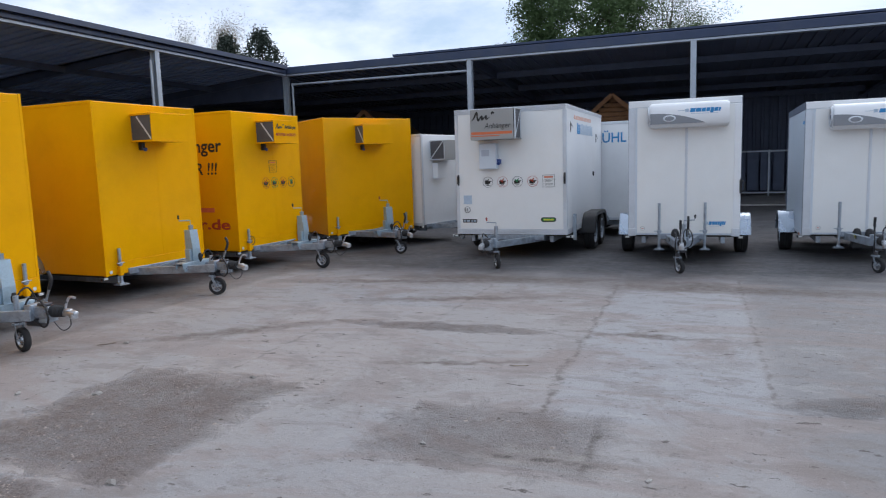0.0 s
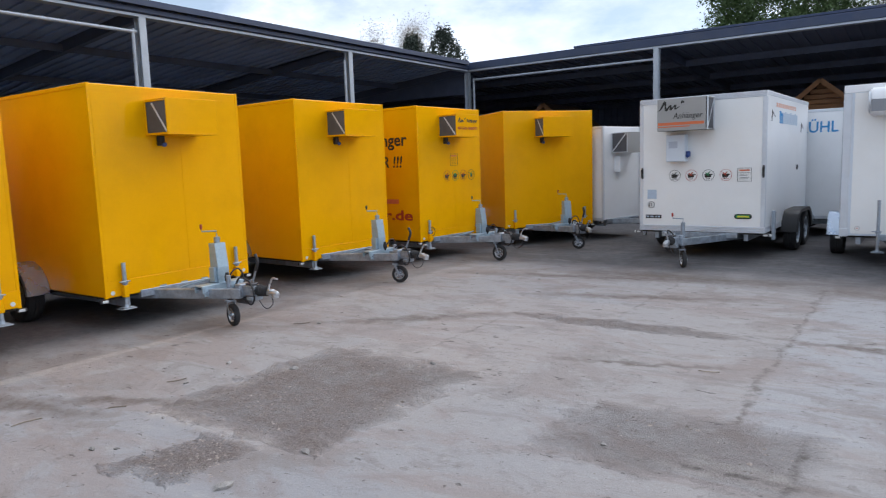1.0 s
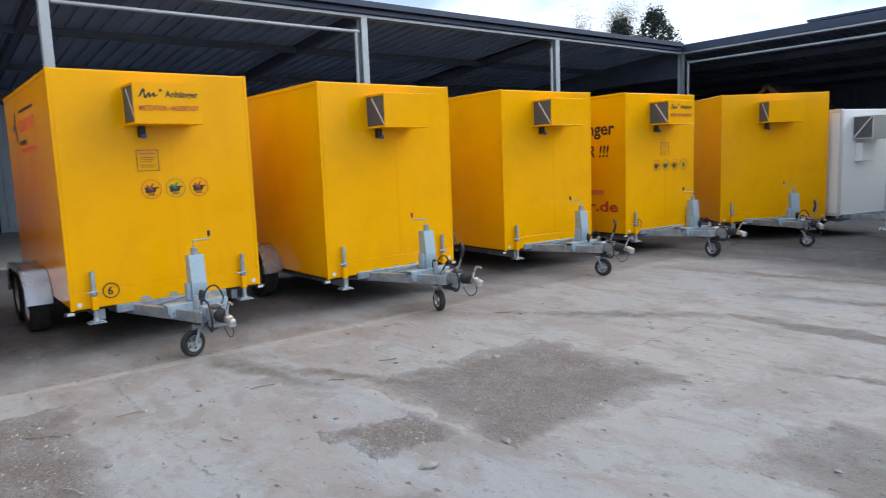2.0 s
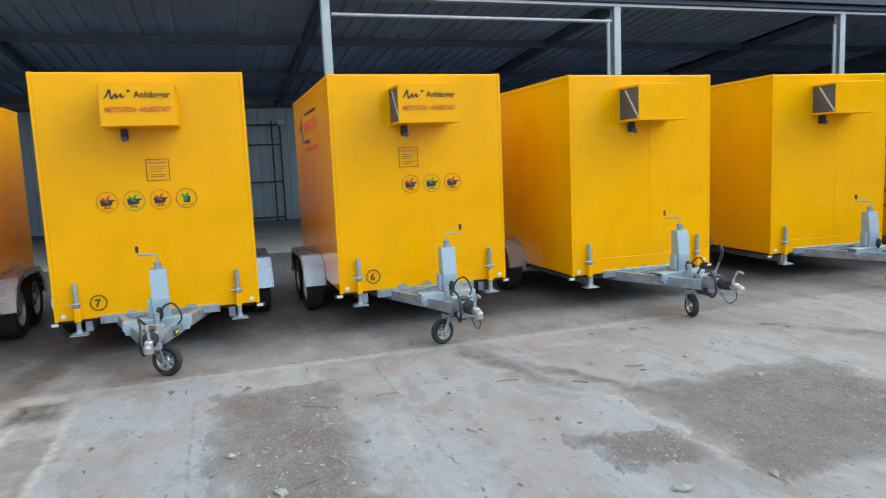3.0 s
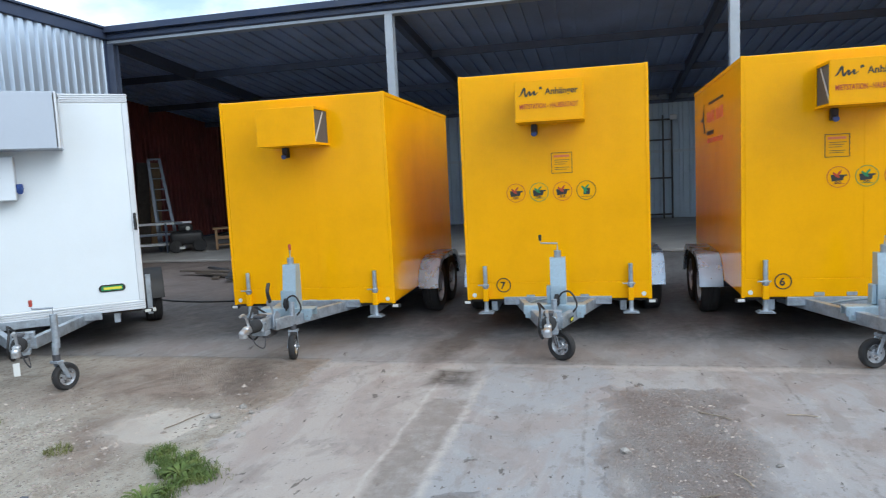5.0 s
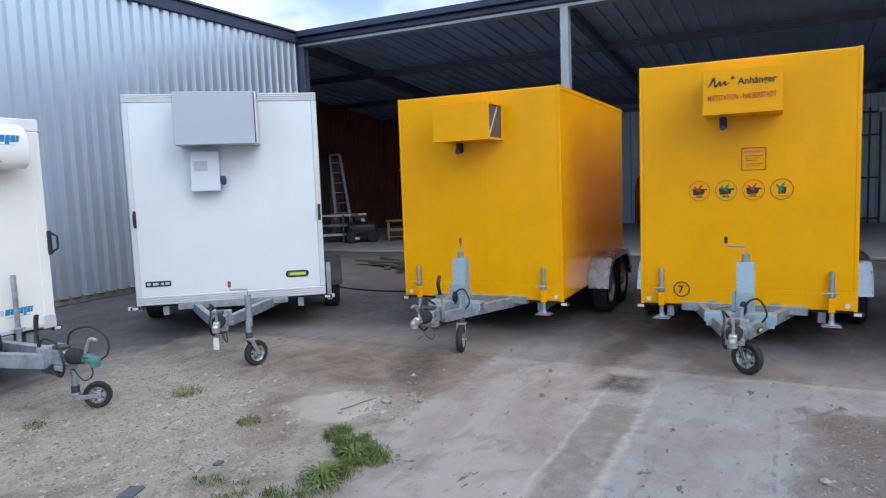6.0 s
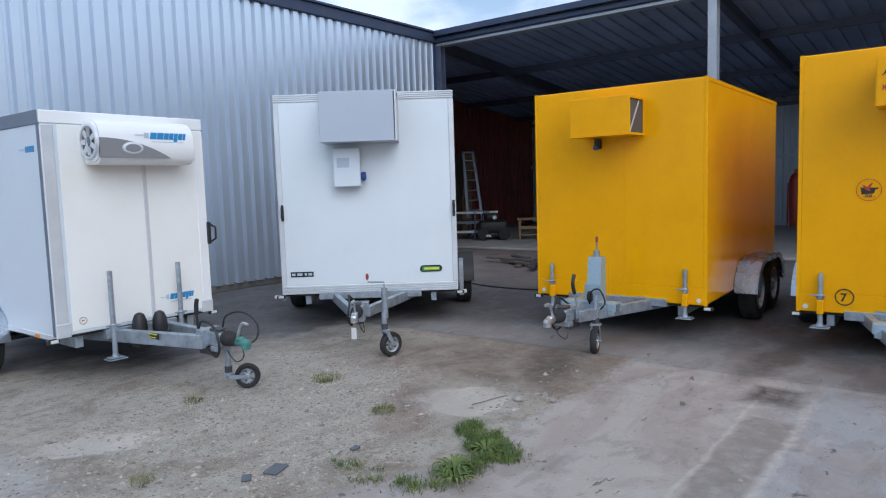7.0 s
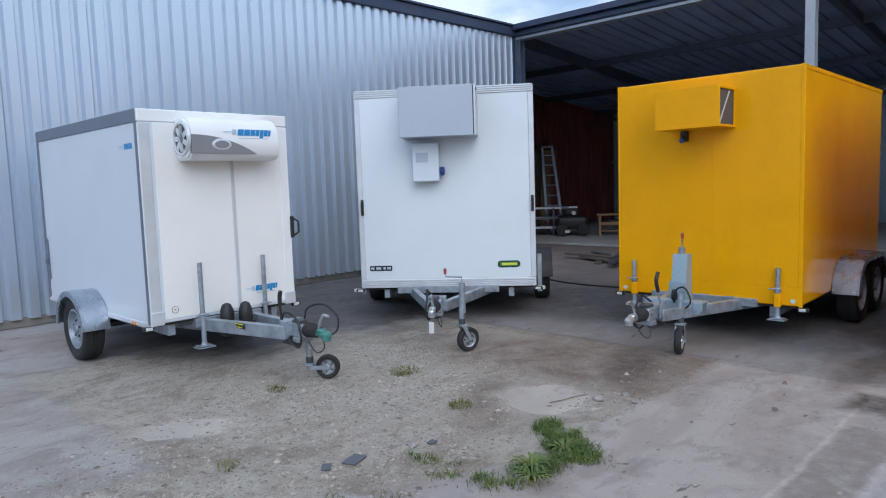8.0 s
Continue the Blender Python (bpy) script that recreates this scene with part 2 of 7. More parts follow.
    def rect(cx, cy, hx, hy, edge=0.05, vec=None):
        """A squarish patch with slightly uneven edges."""
        sp = n.new("ShaderNodeSeparateXYZ")
        l.new(vec or vb.outputs[0], sp.inputs[0])
        dx = op("SUBTRACT", op("ABSOLUTE", op("SUBTRACT", sp.outputs[0], None, cx)), None, hx)
        dy = op("SUBTRACT", op("ABSOLUTE", op("SUBTRACT", sp.outputs[1], None, cy)), None, hy)
        return rng(op("MAXIMUM", dx, dy), edge, -edge)

    def shifted(scale, amount):
        """Coordinates pushed about by a noise, for uneven edges."""
        w = n.new("ShaderNodeTexNoise")
        w.inputs["Scale"].default_value, w.inputs["Detail"].default_value = scale, 7
        l.new(P, w.inputs["Vector"])
        f = n.new("ShaderNodeVectorMath")
        f.operation = "MULTIPLY_ADD"
        f.inputs[1].default_value, f.inputs[2].default_value = (amount * 2, amount * 2, 0), (-amount, -amount, 0)
        l.new(w.outputs["Color"], f.inputs[0])
        g = n.new("ShaderNodeVectorMath")
        g.operation = "ADD"
        l.new(P, g.inputs[0])
        l.new(f.outputs[0], g.inputs[1])
        return g

    vb, vc = shifted(5.0, 0.17), shifted(3.0, 0.05)
    smear = n.new("ShaderNodeMapping")
    smear.inputs["Rotation"].default_value = (0, 0, radians(28))
    smear.inputs["Scale"].default_value = (0.9, 2.0, 1)
    l.new(P, smear.inputs["Vector"])
    big, mid, fine, grit = noise_(0.35, 5), noise_(1.5, 9, 0.68), noise_(9, 9, 0.72), noise_(75, 5, 0.75)
    streak = noise_(2.0, 9, 0.7, smear.outputs[0], 0.5)
    speck = noise_(24, 7, 0.72)
    col = mix(rng(big, 0.35, 0.65), (0.379, 0.348, 0.330), (0.345, 0.337, 0.345))
    # slabs of different casts
    for args, tone, f in (((-3.4, -1.95, 2.3, 0.57, 0.04), (0.424, 0.367, 0.330), 0.85), ((2.05, 5.6, 1.52, 3.4, 0.10), (0.226, 0.218, 0.220), 0.85), ((-3.2, -0.68, 2.55, 0.46, 0.04), (0.311, 0.325, 0.353), 0.75), ((-3.9, 1.42, 1.85, 0.86, 0.05), (0.333, 0.330, 0.345), 0.6),
                          ((-0.50, -5.75, 1.42, 1.75, 0.10), (0.44, 0.425, 0.41), 0.8), ((-0.2, 6.0, 0.66, 2.1, 0.03), (0.379, 0.382, 0.401), 0.7), ((-1.65, 6.0, 0.72, 2.1, 0.03), (0.362, 0.333, 0.322), 0.6), ((-3.2, 5.3, 0.8, 1.4, 0.06), (0.390, 0.339, 0.316), 0.6)):
        col = mix(op("MULTIPLY", rect(*args, vec=vc.outputs[0]), rng(mid, 0.3, 0.6, f, f * 0.6)), col, tone)
    # dust films, damp stains, scuffs, scabs and pits, each with its own ragged edge
    film = noise_(0.55, 9, 0.66, smear.outputs[0], 1.2)
    col = mix(rng(film, 0.49, 0.57, 0, 0.55), col, (0.311, 0.251, 0.229))
    col = mix(rng(noise_(0.8, 8, 0.68, None, 0.6), 0.53, 0.60, 0, 0.5), col, (0.271, 0.220, 0.201))
    col = mix(rng(streak, 0.53, 0.60, 0, 0.45), col, (0.232, 0.201, 0.184))
    col = mix(rng(streak, 0.43, 0.36, 0, 0.25), col, (0.486, 0.469, 0.452))
    col = mix(rng(mid, 0.555, 0.60, 0, 0.32), col, (0.226, 0.194, 0.179))
    col = mix(rng(fine, 0.585, 0.64, 0, 0.45), col, (0.175, 0.153, 0.139))
    col = mix(rng(fine, 0.40, 0.34, 0, 0.3), col, (0.508, 0.492, 0.469))
    flake = n.new("ShaderNodeMapping")
    flake.inputs["Rotation"].default_value = (0, 0, radians(-35))
    flake.inputs["Scale"].default_value = (1.0, 2.2, 1)
    l.new(P, flake.inputs["Vector"])
    scab = op("MAXIMUM", rng(noise_(3.4, 8, 0.62, flake.outputs[0], 0.3), 0.66, 0.675), rng(noise_(8.0, 6, 0.62, flake.outputs[0], 0.3), 0.66, 0.675))
    col = mix(op("MULTIPLY", scab, rng(speck, 0.35, 0.55, 0.45, 0.9)), col, (0.107, 0.090, 0.081))
    pits = rng(speck, 0.635, 0.665)
    col = mix(op("MULTIPLY", pits, None, 0.75), col, (0.113, 0.099, 0.090))
    # joints of the slabs, worn away in places
    for args in (("x", -0.88, 0.016, 3.9, 8.4, 0.08), ("x", -0.90, 0.012, 3.9, 8.4, 0.14), ("x", 0.50, 0.012, 4.4, 9.0, 0.05), ("x", -2.42, 0.014, 5.7, 8.4, 0.07), ("x", -3.4, 0.012, 4.2, 5.7, 0.07), ("y", 5.98, 0.011, -2.4, 0.6, 0.14),
                 ("y", -0.36, 0.008, -5.2, -2.5, 0.03), ("x", -5.77, 0.014, -2.5, 2.6, 0.05), ("y", 0.98, 0.008, -5.7, -3.4, 0.06)):
        col = mix(op("MULTIPLY", line(*args), rng(fine, 0.46, 0.56, 0.05, 0.5)), col, (0.125, 0.108, 0.096))
    for args in (("y", 2.32, 0.045, -4.1, -2.9, 0.05), ("x", -3.98, 0.04, 2.2, 3.5, 0.06), ("y", 3.22, 0.035, -1.05, -0.42, 0.05), ("x", -5.70, 0.03, -1.1, 4.6, 0.06), ("x", -5.64, 0.018, 0.2, 3.4, 0.09)):
        col = mix(op("MULTIPLY", line(*args), rng(fine, 0.6, 0.4, 0.15, 0.65)), col, (0.46, 0.41, 0.375))
    # filled trench between pale cement edges
    tr = rect(-2.0, -1.29, 2.85, 0.135, 0.02, vc.outputs[0])
    col = mix(op("MULTIPLY", tr, rng(fine, 0.36, 0.58, 0.25, 0.9)), col, (0.232, 0.200, 0.180))
    for yy, hw in ((-1.125, 0.020), (-1.455, 0.010)):
        col = mix(op("MULTIPLY", line("y", yy, hw, -5.3, 3.0, 0.05), rng(fine, 0.60, 0.42, 0.1, 0.7)), col, (0.50, 0.455, 0.42))
    # older, darker slab where the trailers stand, and hall floors, trailer shade painted in
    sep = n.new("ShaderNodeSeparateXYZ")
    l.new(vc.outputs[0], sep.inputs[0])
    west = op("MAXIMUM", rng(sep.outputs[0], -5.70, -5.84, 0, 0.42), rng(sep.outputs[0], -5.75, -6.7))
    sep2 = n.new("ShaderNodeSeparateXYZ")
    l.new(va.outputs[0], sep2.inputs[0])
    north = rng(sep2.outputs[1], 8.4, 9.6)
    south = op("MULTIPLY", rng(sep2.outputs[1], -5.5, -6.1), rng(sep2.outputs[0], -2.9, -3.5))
    dirty_shaded = op("MAXIMUM", op("MAXIMUM", west, north), south)
    # tones kept darker to carry the shade between and under the trailers
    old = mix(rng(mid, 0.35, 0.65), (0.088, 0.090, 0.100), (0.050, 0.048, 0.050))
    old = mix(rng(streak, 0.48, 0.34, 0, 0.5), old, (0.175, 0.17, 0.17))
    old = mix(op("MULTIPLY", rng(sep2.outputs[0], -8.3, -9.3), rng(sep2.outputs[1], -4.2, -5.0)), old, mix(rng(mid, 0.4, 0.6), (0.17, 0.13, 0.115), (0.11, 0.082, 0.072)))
    col = mix(op("MULTIPLY", dirty_shaded, rng(fine, 0.65, 0.35, 0.72, 0.95)), col, old)
    # rough, gravelly broken-out areas
    va3 = shifted(4.5, 0.24).outputs[0]
    rough_areas = None
    for k in (rect(-3.38, 3.20, 0.64, 0.74, 0.13, va3), rect(-3.26, 1.98, 0.20, 0.24, 0.07, va3), rect(-4.17, 0.19, 0.92, 0.33, 0.13, va3), op("MULTIPLY", rect(-1.06, 3.52, 0.56, 0.36, 0.16, va3), None, 0.6), rect(-3.3, -0.95, 0.10, 0.06, 0.04),
              blob(-2.0, 1.6, 0.45, 0.25, 0, 0.45), blob(-2.3, 5.9, 0.8, 0.12, 0, 0.5, vb.outputs[0]), blob(1.5, 4.6, 0.7, 0.16, 10, 0.5, vb.outputs[0])):
        rough_areas = k if rough_areas is None else op("MAXIMUM", rough_areas, k)
    rubble = mix(rng(noise_(45, 8, 0.75), 0.36, 0.64), (0.15, 0.115, 0.103), (0.44, 0.365, 0.338))
    rubble = mix(rng(noise_(6, 6, 0.7), 0.42, 0.62, 0, 0.7), rubble, (0.25, 0.20, 0.18))
    rubble = mix(rng(noise_(60, 3, 0.6), 0.62, 0.68, 0, 0.5), rubble, (0.40, 0.37, 0.34))
    col = mix(op("MULTIPLY", rough_areas, rng(op("ADD", op("MULTIPLY", fine, None, 0.45), op("MULTIPLY", mid, None, 0.55)), 0.40, 0.56, 0.12, 0.92)), col, rubble)
    col = mix(op("MULTIPLY", rect(-0.75, 3.33, 0.24, 0.055, 0.03, va3), rng(fine, 0.6, 0.45, 0.2, 0.7)), col, (0.46, 0.42, 0.39))
    for args in (("y", 3.24, 0.016, -1.0, -0.42, 0.04), ("x", -0.50, 0.014, 3.2, 3.8, 0.05)):
        col = mix(op("MULTIPLY", line(*args), rng(fine, 0.45, 0.55, 0.2, 0.8)), col, (0.11, 0.095, 0.085))
    # loose ground south of the slab edge
    sepb = n.new("ShaderNodeSeparateXYZ")
    l.new(vb.outputs[0], sepb.inputs[0])
    beyond = rng(op("ADD", sepb.outputs[1], op("MULTIPLY", rng(sepb.outputs[0], -3.3, -2.2), None, 0.55)), -2.50, -2.60)
    fade = op("MULTIPLY", rng(sep2.outputs[1], -7.0, -6.8), rng(sep.outputs[0], -5.85, -5.72))
    fade = op("MULTIPLY", fade, op("SUBTRACT", op("MULTIPLY", south, None, -1.0), None, -1.0))
    pad = rect(-0.50, -5.75, 1.42, 1.75, 0.10)
    fade = op("MULTIPLY", fade, op("SUBTRACT", op("MULTIPLY", pad, None, -0.85), None, -1.0))
    loose = op("MULTIPLY", beyond, fade)
    earth = mix(rng(noise_(3.2, 9, 0.74), 0.40, 0.60), (0.528, 0.454, 0.374), (0.660, 0.602, 0.512))
    earth = mix(rng(streak, 0.53, 0.60, 0, 0.45), earth, (0.360, 0.289, 0.224))
    earth = mix(rng(noise_(14, 9, 0.78), 0.53, 0.60, 0, 0.7), earth, (0.288, 0.230, 0.182))
    earth = mix(rng(noise_(14, 9, 0.78), 0.46, 0.38, 0, 0.6), earth, (0.660, 0.660, 0.598))
    earth = mix(rng(noise_(1.1, 9, 0.70, None, 0.8), 0.53, 0.60, 0, 0.6), earth, (0.300, 0.234, 0.178))
    earth = mix(rng(noise_(1.4, 8, 0.66, smear.outputs[0], 0.8), 0.52, 0.62, 0, 0.6), earth, (0.660, 0.608, 0.529))
    earth = mix(rng(noise_(48, 5, 0.7), 0.58, 0.63, 0, 0.8), earth, (0.660, 0.660, 0.621))
    earth = mix(rng(noise_(36, 6, 0.7), 0.58, 0.64, 0, 0.85), earth, (0.168, 0.136, 0.109))
    col = mix(op("MULTIPLY", loose, None, 0.95), col, earth)
    brown = op("MULTIPLY", loose, op("MAXIMUM", op("MULTIPLY", rng(sep2.outputs[0], -4.1, -4.8, 0, 0.95), rng(sep2.outputs[1], -5.1, -4.3)), blob(-3.9, -3.3, 0.5, 0.35, 30, 0.3)))
    soil = mix(rng(noise_(2.6, 9, 0.7, None, 0.5), 0.42, 0.60), (0.40, 0.305, 0.250), (0.215, 0.152, 0.122))
    soil = mix(rng(fine, 0.42, 0.32, 0, 0.6), soil, (0.360, 0.312, 0.264))
    col = mix(op("MULTIPLY", brown, rng(mid, 0.66, 0.42, 0.45, 0.95)), col, soil)
    # smooth cement spots in the loose ground
    disc = op("MAXIMUM", blob(-4.17, -3.10, 0.42, 0.38, 30, 0.30, vb.outputs[0]), blob(-2.26, -4.52, 0.42, 0.20, -35, 0.30, vb.outputs[0]))
    col = mix(op("MULTIPLY", disc, rng(mid, 0.62, 0.42, 0.35, 0.95)), col, (0.43, 0.395, 0.355))
    rim = op("SUBTRACT", blob(-4.2, -3.10, 0.52, 0.44, 30, 0.12, vb.outputs[0]), disc)
    col = mix(op("MULTIPLY", rim, rng(mid, 0.48, 0.62, 0.0, 0.5)), col, (0.17, 0.135, 0.108))
    # oil and tyre stains
    for args in ((-5.25, -3.05, 0.55, 0.22, 20, 0.5), (0.05, 8.6, 0.35, 0.15, 0, 0.6), (-6.6, -2.9, 0.5, 0.3, 0, 0.6), (-2.6, 7.2, 0.9, 0.10, 15, 0.7), (-4.2, 5.2, 0.8, 0.10, 40, 0.7), (-0.4, 5.95, 0.6, 0.05, -4, 0.7), (-3.6, 8.2, 1.2, 0.12, 10, 0.7), (0.4, 8.3, 1.6, 0.2, 0, 0.6), (-2.5, 8.6, 1.5, 0.25, 0, 0.6), (-1.7, 4.8, 0.5, 0.05, 15, 0.6),
                 (-4.5, 2.3, 0.5, 0.07, 25, 0.5), (-5.0, 1.9, 0.6, 0.12, 15, 0.5)):
        col = mix(op("MULTIPLY", blob(*args, vec=vb.outputs[0]), rng(fine, 0.35, 0.6, 0.4, 0.85)), col, (0.125, 0.094, 0.078))
    oil = op("MAXIMUM", rect(-5.34, -1.38, 0.21, 0.15, 0.05, vc.outputs[0]), op("MULTIPLY", blob(-6.5, -1.55, 0.85, 0.15, -8, 0.4, vb.outputs[0]), None, 0.9))
    col = mix(op("MULTIPLY", oil, rng(fine, 0.35, 0.6, 0.5, 0.9)), col, (0.062, 0.046, 0.038))
    col = mix(rng(grit, 0.3, 0.7, 0, 0.25), col, (0.17, 0.16, 0.15))
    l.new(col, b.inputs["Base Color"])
    loose_bump = op("MAXIMUM", rough_areas, op("MULTIPLY", loose, op("SUBTRACT", op("MULTIPLY", disc, None, -1.0), None, -1.0)))
    h = op("ADD", op("MULTIPLY", op("ADD", scab, op("MULTIPLY", pits, None, 0.6)), None, -0.5), op("ADD", op("MULTIPLY", fine, None, 0.5), op("MULTIPLY", op("ADD", grit, op("MULTIPLY", speck, None, 1.6)), op("ADD", op("MULTIPLY", loose_bump, None, 4.0), None, 0.3))))
    bp = n.new("ShaderNodeBump")
    bp.inputs["Strength"].default_value, bp.inputs["Distance"].default_value = 0.7, 0.02
    l.new(h, bp.inputs["Height"])
    l.new(bp.outputs[0], b.inputs["Normal"])
    return m


GROUND = ground_material()

# ---- mesh helpers ----
def bx(lo, hi, bev=0.0, seg=1):
    bm = bmesh.new()
    c = [(a + b) / 2 for a, b in zip(lo, hi)]
    s = [abs(b - a) for a, b in zip(lo, hi)]
    bmesh.ops.create_cube(bm, size=1, matrix=Matrix.LocRotScale(c, None, s))
    if bev:
        bmesh.ops.bevel(bm, geom=bm.edges[:], offset=bev, segments=seg, affect="EDGES", profile=0.5)
    return bm


def cyl(p0, p1, r, r2=None, seg=14):
    bm = bmesh.new()
    a, b = Vector(p0), Vector(p1)
    d = b - a
    m = Matrix.Translation((a + b) / 2) @ d.to_track_quat("Z", "Y").to_matrix().to_4x4()
    bmesh.ops.create_cone(bm, cap_ends=True, segments=seg, radius1=r, radius2=r if r2 is None else r2, depth=d.length, matrix=m)
    return bm


def beam(p0, p1, w, h, bev=0.004):
    """A square bar from p0 to p1: w across, h high."""
    a, b = Vector(p0), Vector(p1)
    d = b - a
    bm = bx((-w / 2, -d.length / 2, -h / 2), (w / 2, d.length / 2, h / 2), bev)
    y = d.normalized()
    up = Vector((0, 0, 1)) if abs(y.z) < 0.95 else Vector((1, 0, 0))
    x = y.cross(up).normalized()
    z = x.cross(y)
    m = Matrix((x, y, z)).transposed().to_4x4()
    bmesh.ops.transform(bm, matrix=Matrix.Translation((a + b) / 2) @ m, verts=bm.verts)
    return bm


def lathe(profile, centre, axis="x", seg=28, cap=True):
    """Turns (radius, along) pairs round an axis through centre."""
    bm = bmesh.new()
    rings = []
    for r, a in profile:
        ring = []
        for i in range(seg):
            t = 2 * math.pi * i / seg
            u, v = r * math.cos(t), r * math.sin(t)
            p = (a, u, v) if axis == "x" else (u, a, v) if axis == "y" else (u, v, a)
            ring.append(bm.verts.new(Vector(p) + Vector(centre)))
        rings.append(ring)
    for k in range(len(rings) - 1):
        for i in range(seg):
            j = (i + 1) % seg
            bm.faces.new((rings[k][i], rings[k][j], rings[k + 1][j], rings[k + 1][i]))
    for ring in (rings[0], rings[-1]) if cap else ():
        bm.faces.new(ring)
    bmesh.ops.recalc_face_normals(bm, faces=bm.faces)
    return bm


def prism(profile, x0, x1, axis="x"):
    """Extrudes a closed outline. axis x: outline in (y, z); y: in (x, z); z: in (x, y)."""
    bm = bmesh.new()
    def put(p, a):
        return (a, p[0], p[1]) if axis == "x" else (p[0], a, p[1]) if axis == "y" else (p[0], p[1], a)
    lo = [bm.verts.new(put(p, x0)) for p in profile]
    hi = [bm.verts.new(put(p, x1)) for p in profile]
    k = len(profile)
    bm.faces.new(lo)
    bm.faces.new(hi)
    for i in range(k):
        bm.faces.new((lo[i], lo[(i + 1) % k], hi[(i + 1) % k], hi[i]))
    bmesh.ops.recalc_face_normals(bm, faces=bm.faces)
    return bm


def join(*bms):
    out = bmesh.new()
    for b in bms:
        me = bpy.data.meshes.new("tmp")
        b.to_mesh(me)
        b.free()
        out.from_mesh(me)
        bpy.data.meshes.remove(me)
    return out


def pipe(points, r, seg=10):
    """One bent tube through the points."""
    pts = [Vector(p) for p in points]
    bm = bmesh.new()
    rings = []
    up = Vector((0.31, 0.17, 0.93))
    for i, p in enumerate(pts):
        d = (pts[min(i + 1, len(pts) - 1)] - pts[max(i - 1, 0)]).normalized()
        x = d.cross(up)
        if x.length < 0.05:
            x = d.cross(Vector((1, 0, 0)))
        x.normalize()
        y = d.cross(x)
        rings.append([bm.verts.new(p + r * (math.cos(2 * math.pi * k / seg) * x + math.sin(2 * math.pi * k / seg) * y)) for k in range(seg)])
    for a, b in zip(rings, rings[1:]):
        for k in range(seg):
            bm.faces.new((a[k], a[(k + 1) % seg], b[(k + 1) % seg], b[k]))
    bm.faces.new(rings[0])
    bm.faces.new(rings[-1])
    bmesh.ops.recalc_face_normals(bm, faces=bm.faces)
    return bm


def curve_pts(points, k=6):
    """Smooth points through the given ones."""
    p = [Vector(q) for q in points]
    p = [2 * p[0] - p[1]] + p + [2 * p[-1] - p[-2]]
    out = []
    for i in range(1, len(p) - 2):
        for j in range(k):
            t = j / k
            a, b, c, d = p[i - 1:i + 3]
            out.append(0.5 * ((2 * b) + (c - a) * t + (2 * a - 5 * b + 4 * c - d) * t * t + (3 * b - a - 3 * c + d) * t ** 3))
    return out + [p[-2]]


def part(name, bm, material, parent=None, label="", smooth=False):
    me = bpy.data.meshes.new(name)
    bm.to_mesh(me)
    bm.free()
    me.materials.append(material)
    if smooth:
        me.shade_smooth()
        me.set_sharp_from_angle(angle=radians(38))
    ob = new(name, me)
    ob.parent = parent
    if label:
        tagged(ob, label)
    return ob


def root(name, m, label, category, group="", kind=""):
    ob = new(name)
    ob.empty_display_size = 0.2
    ob.matrix_basis = m
    return tagged(ob, label, category, group, kind)


def lettering(name, text, size, material, parent, m, width=None, label="", bold=0.0, shear=0.0):
    """Raised print in the built-in font; m places its lower left corner, reading along x, facing z."""
    cu = bpy.data.curves.new(name, "FONT")
    cu.body, cu.size, cu.extrude, cu.offset, cu.shear = text, size, 0.0008, bold, shear
    cu.resolution_u = 3
    tmp = new("tmp", cu)
    bpy.context.view_layer.update()
    me = bpy.data.meshes.new_from_object(tmp.evaluated_get(bpy.context.evaluated_depsgraph_get()))
    bpy.data.objects.remove(tmp)
    xs = [v.co.x for v in me.vertices]
    s = width / (max(xs) - min(xs)) if width else 1.0
    me.transform(m @ Matrix.Diagonal((s, 1, 1, 1)) @ Matrix.Translation((-min(xs), 0, 0)))
    me.materials.clear()
    me.materials.append(material)
    me.name = name
    ob = new(name, me)
    ob.parent = parent
    if label:
        tagged(ob, label)
    return ob


def ring_bm(cx, cz, r, y, t=0.008, seg=28, axis="y"):
    return lathe([(r - t, y), (r, y), (r, y + 0.003), (r - t, y + 0.003), (r - t, y)], (cx, 0, cz), "y", seg, False)

# ---- structure ----
XW, YN, YS = -11.855, 18.4, -9.2

def structure(name, bm, material, label="", smooth=False):
    return tagged(part(name, bm, material, None, label, smooth), kind="structure")


gm = bmesh.new()
bmesh.ops.create_grid(gm, x_segments=2, y_segments=2, size=600)
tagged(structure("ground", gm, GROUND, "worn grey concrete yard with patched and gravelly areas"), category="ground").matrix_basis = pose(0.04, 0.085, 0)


# across one rib: share of the pitch, and 1 for the outer level
RIBS = {"trap": ((0.0, 0), (0.55, 0), (0.61, 1), (0.94, 1)), "groove": ((0.0, 0), (0.21, 0), (0.35, 1), (0.86, 1))}


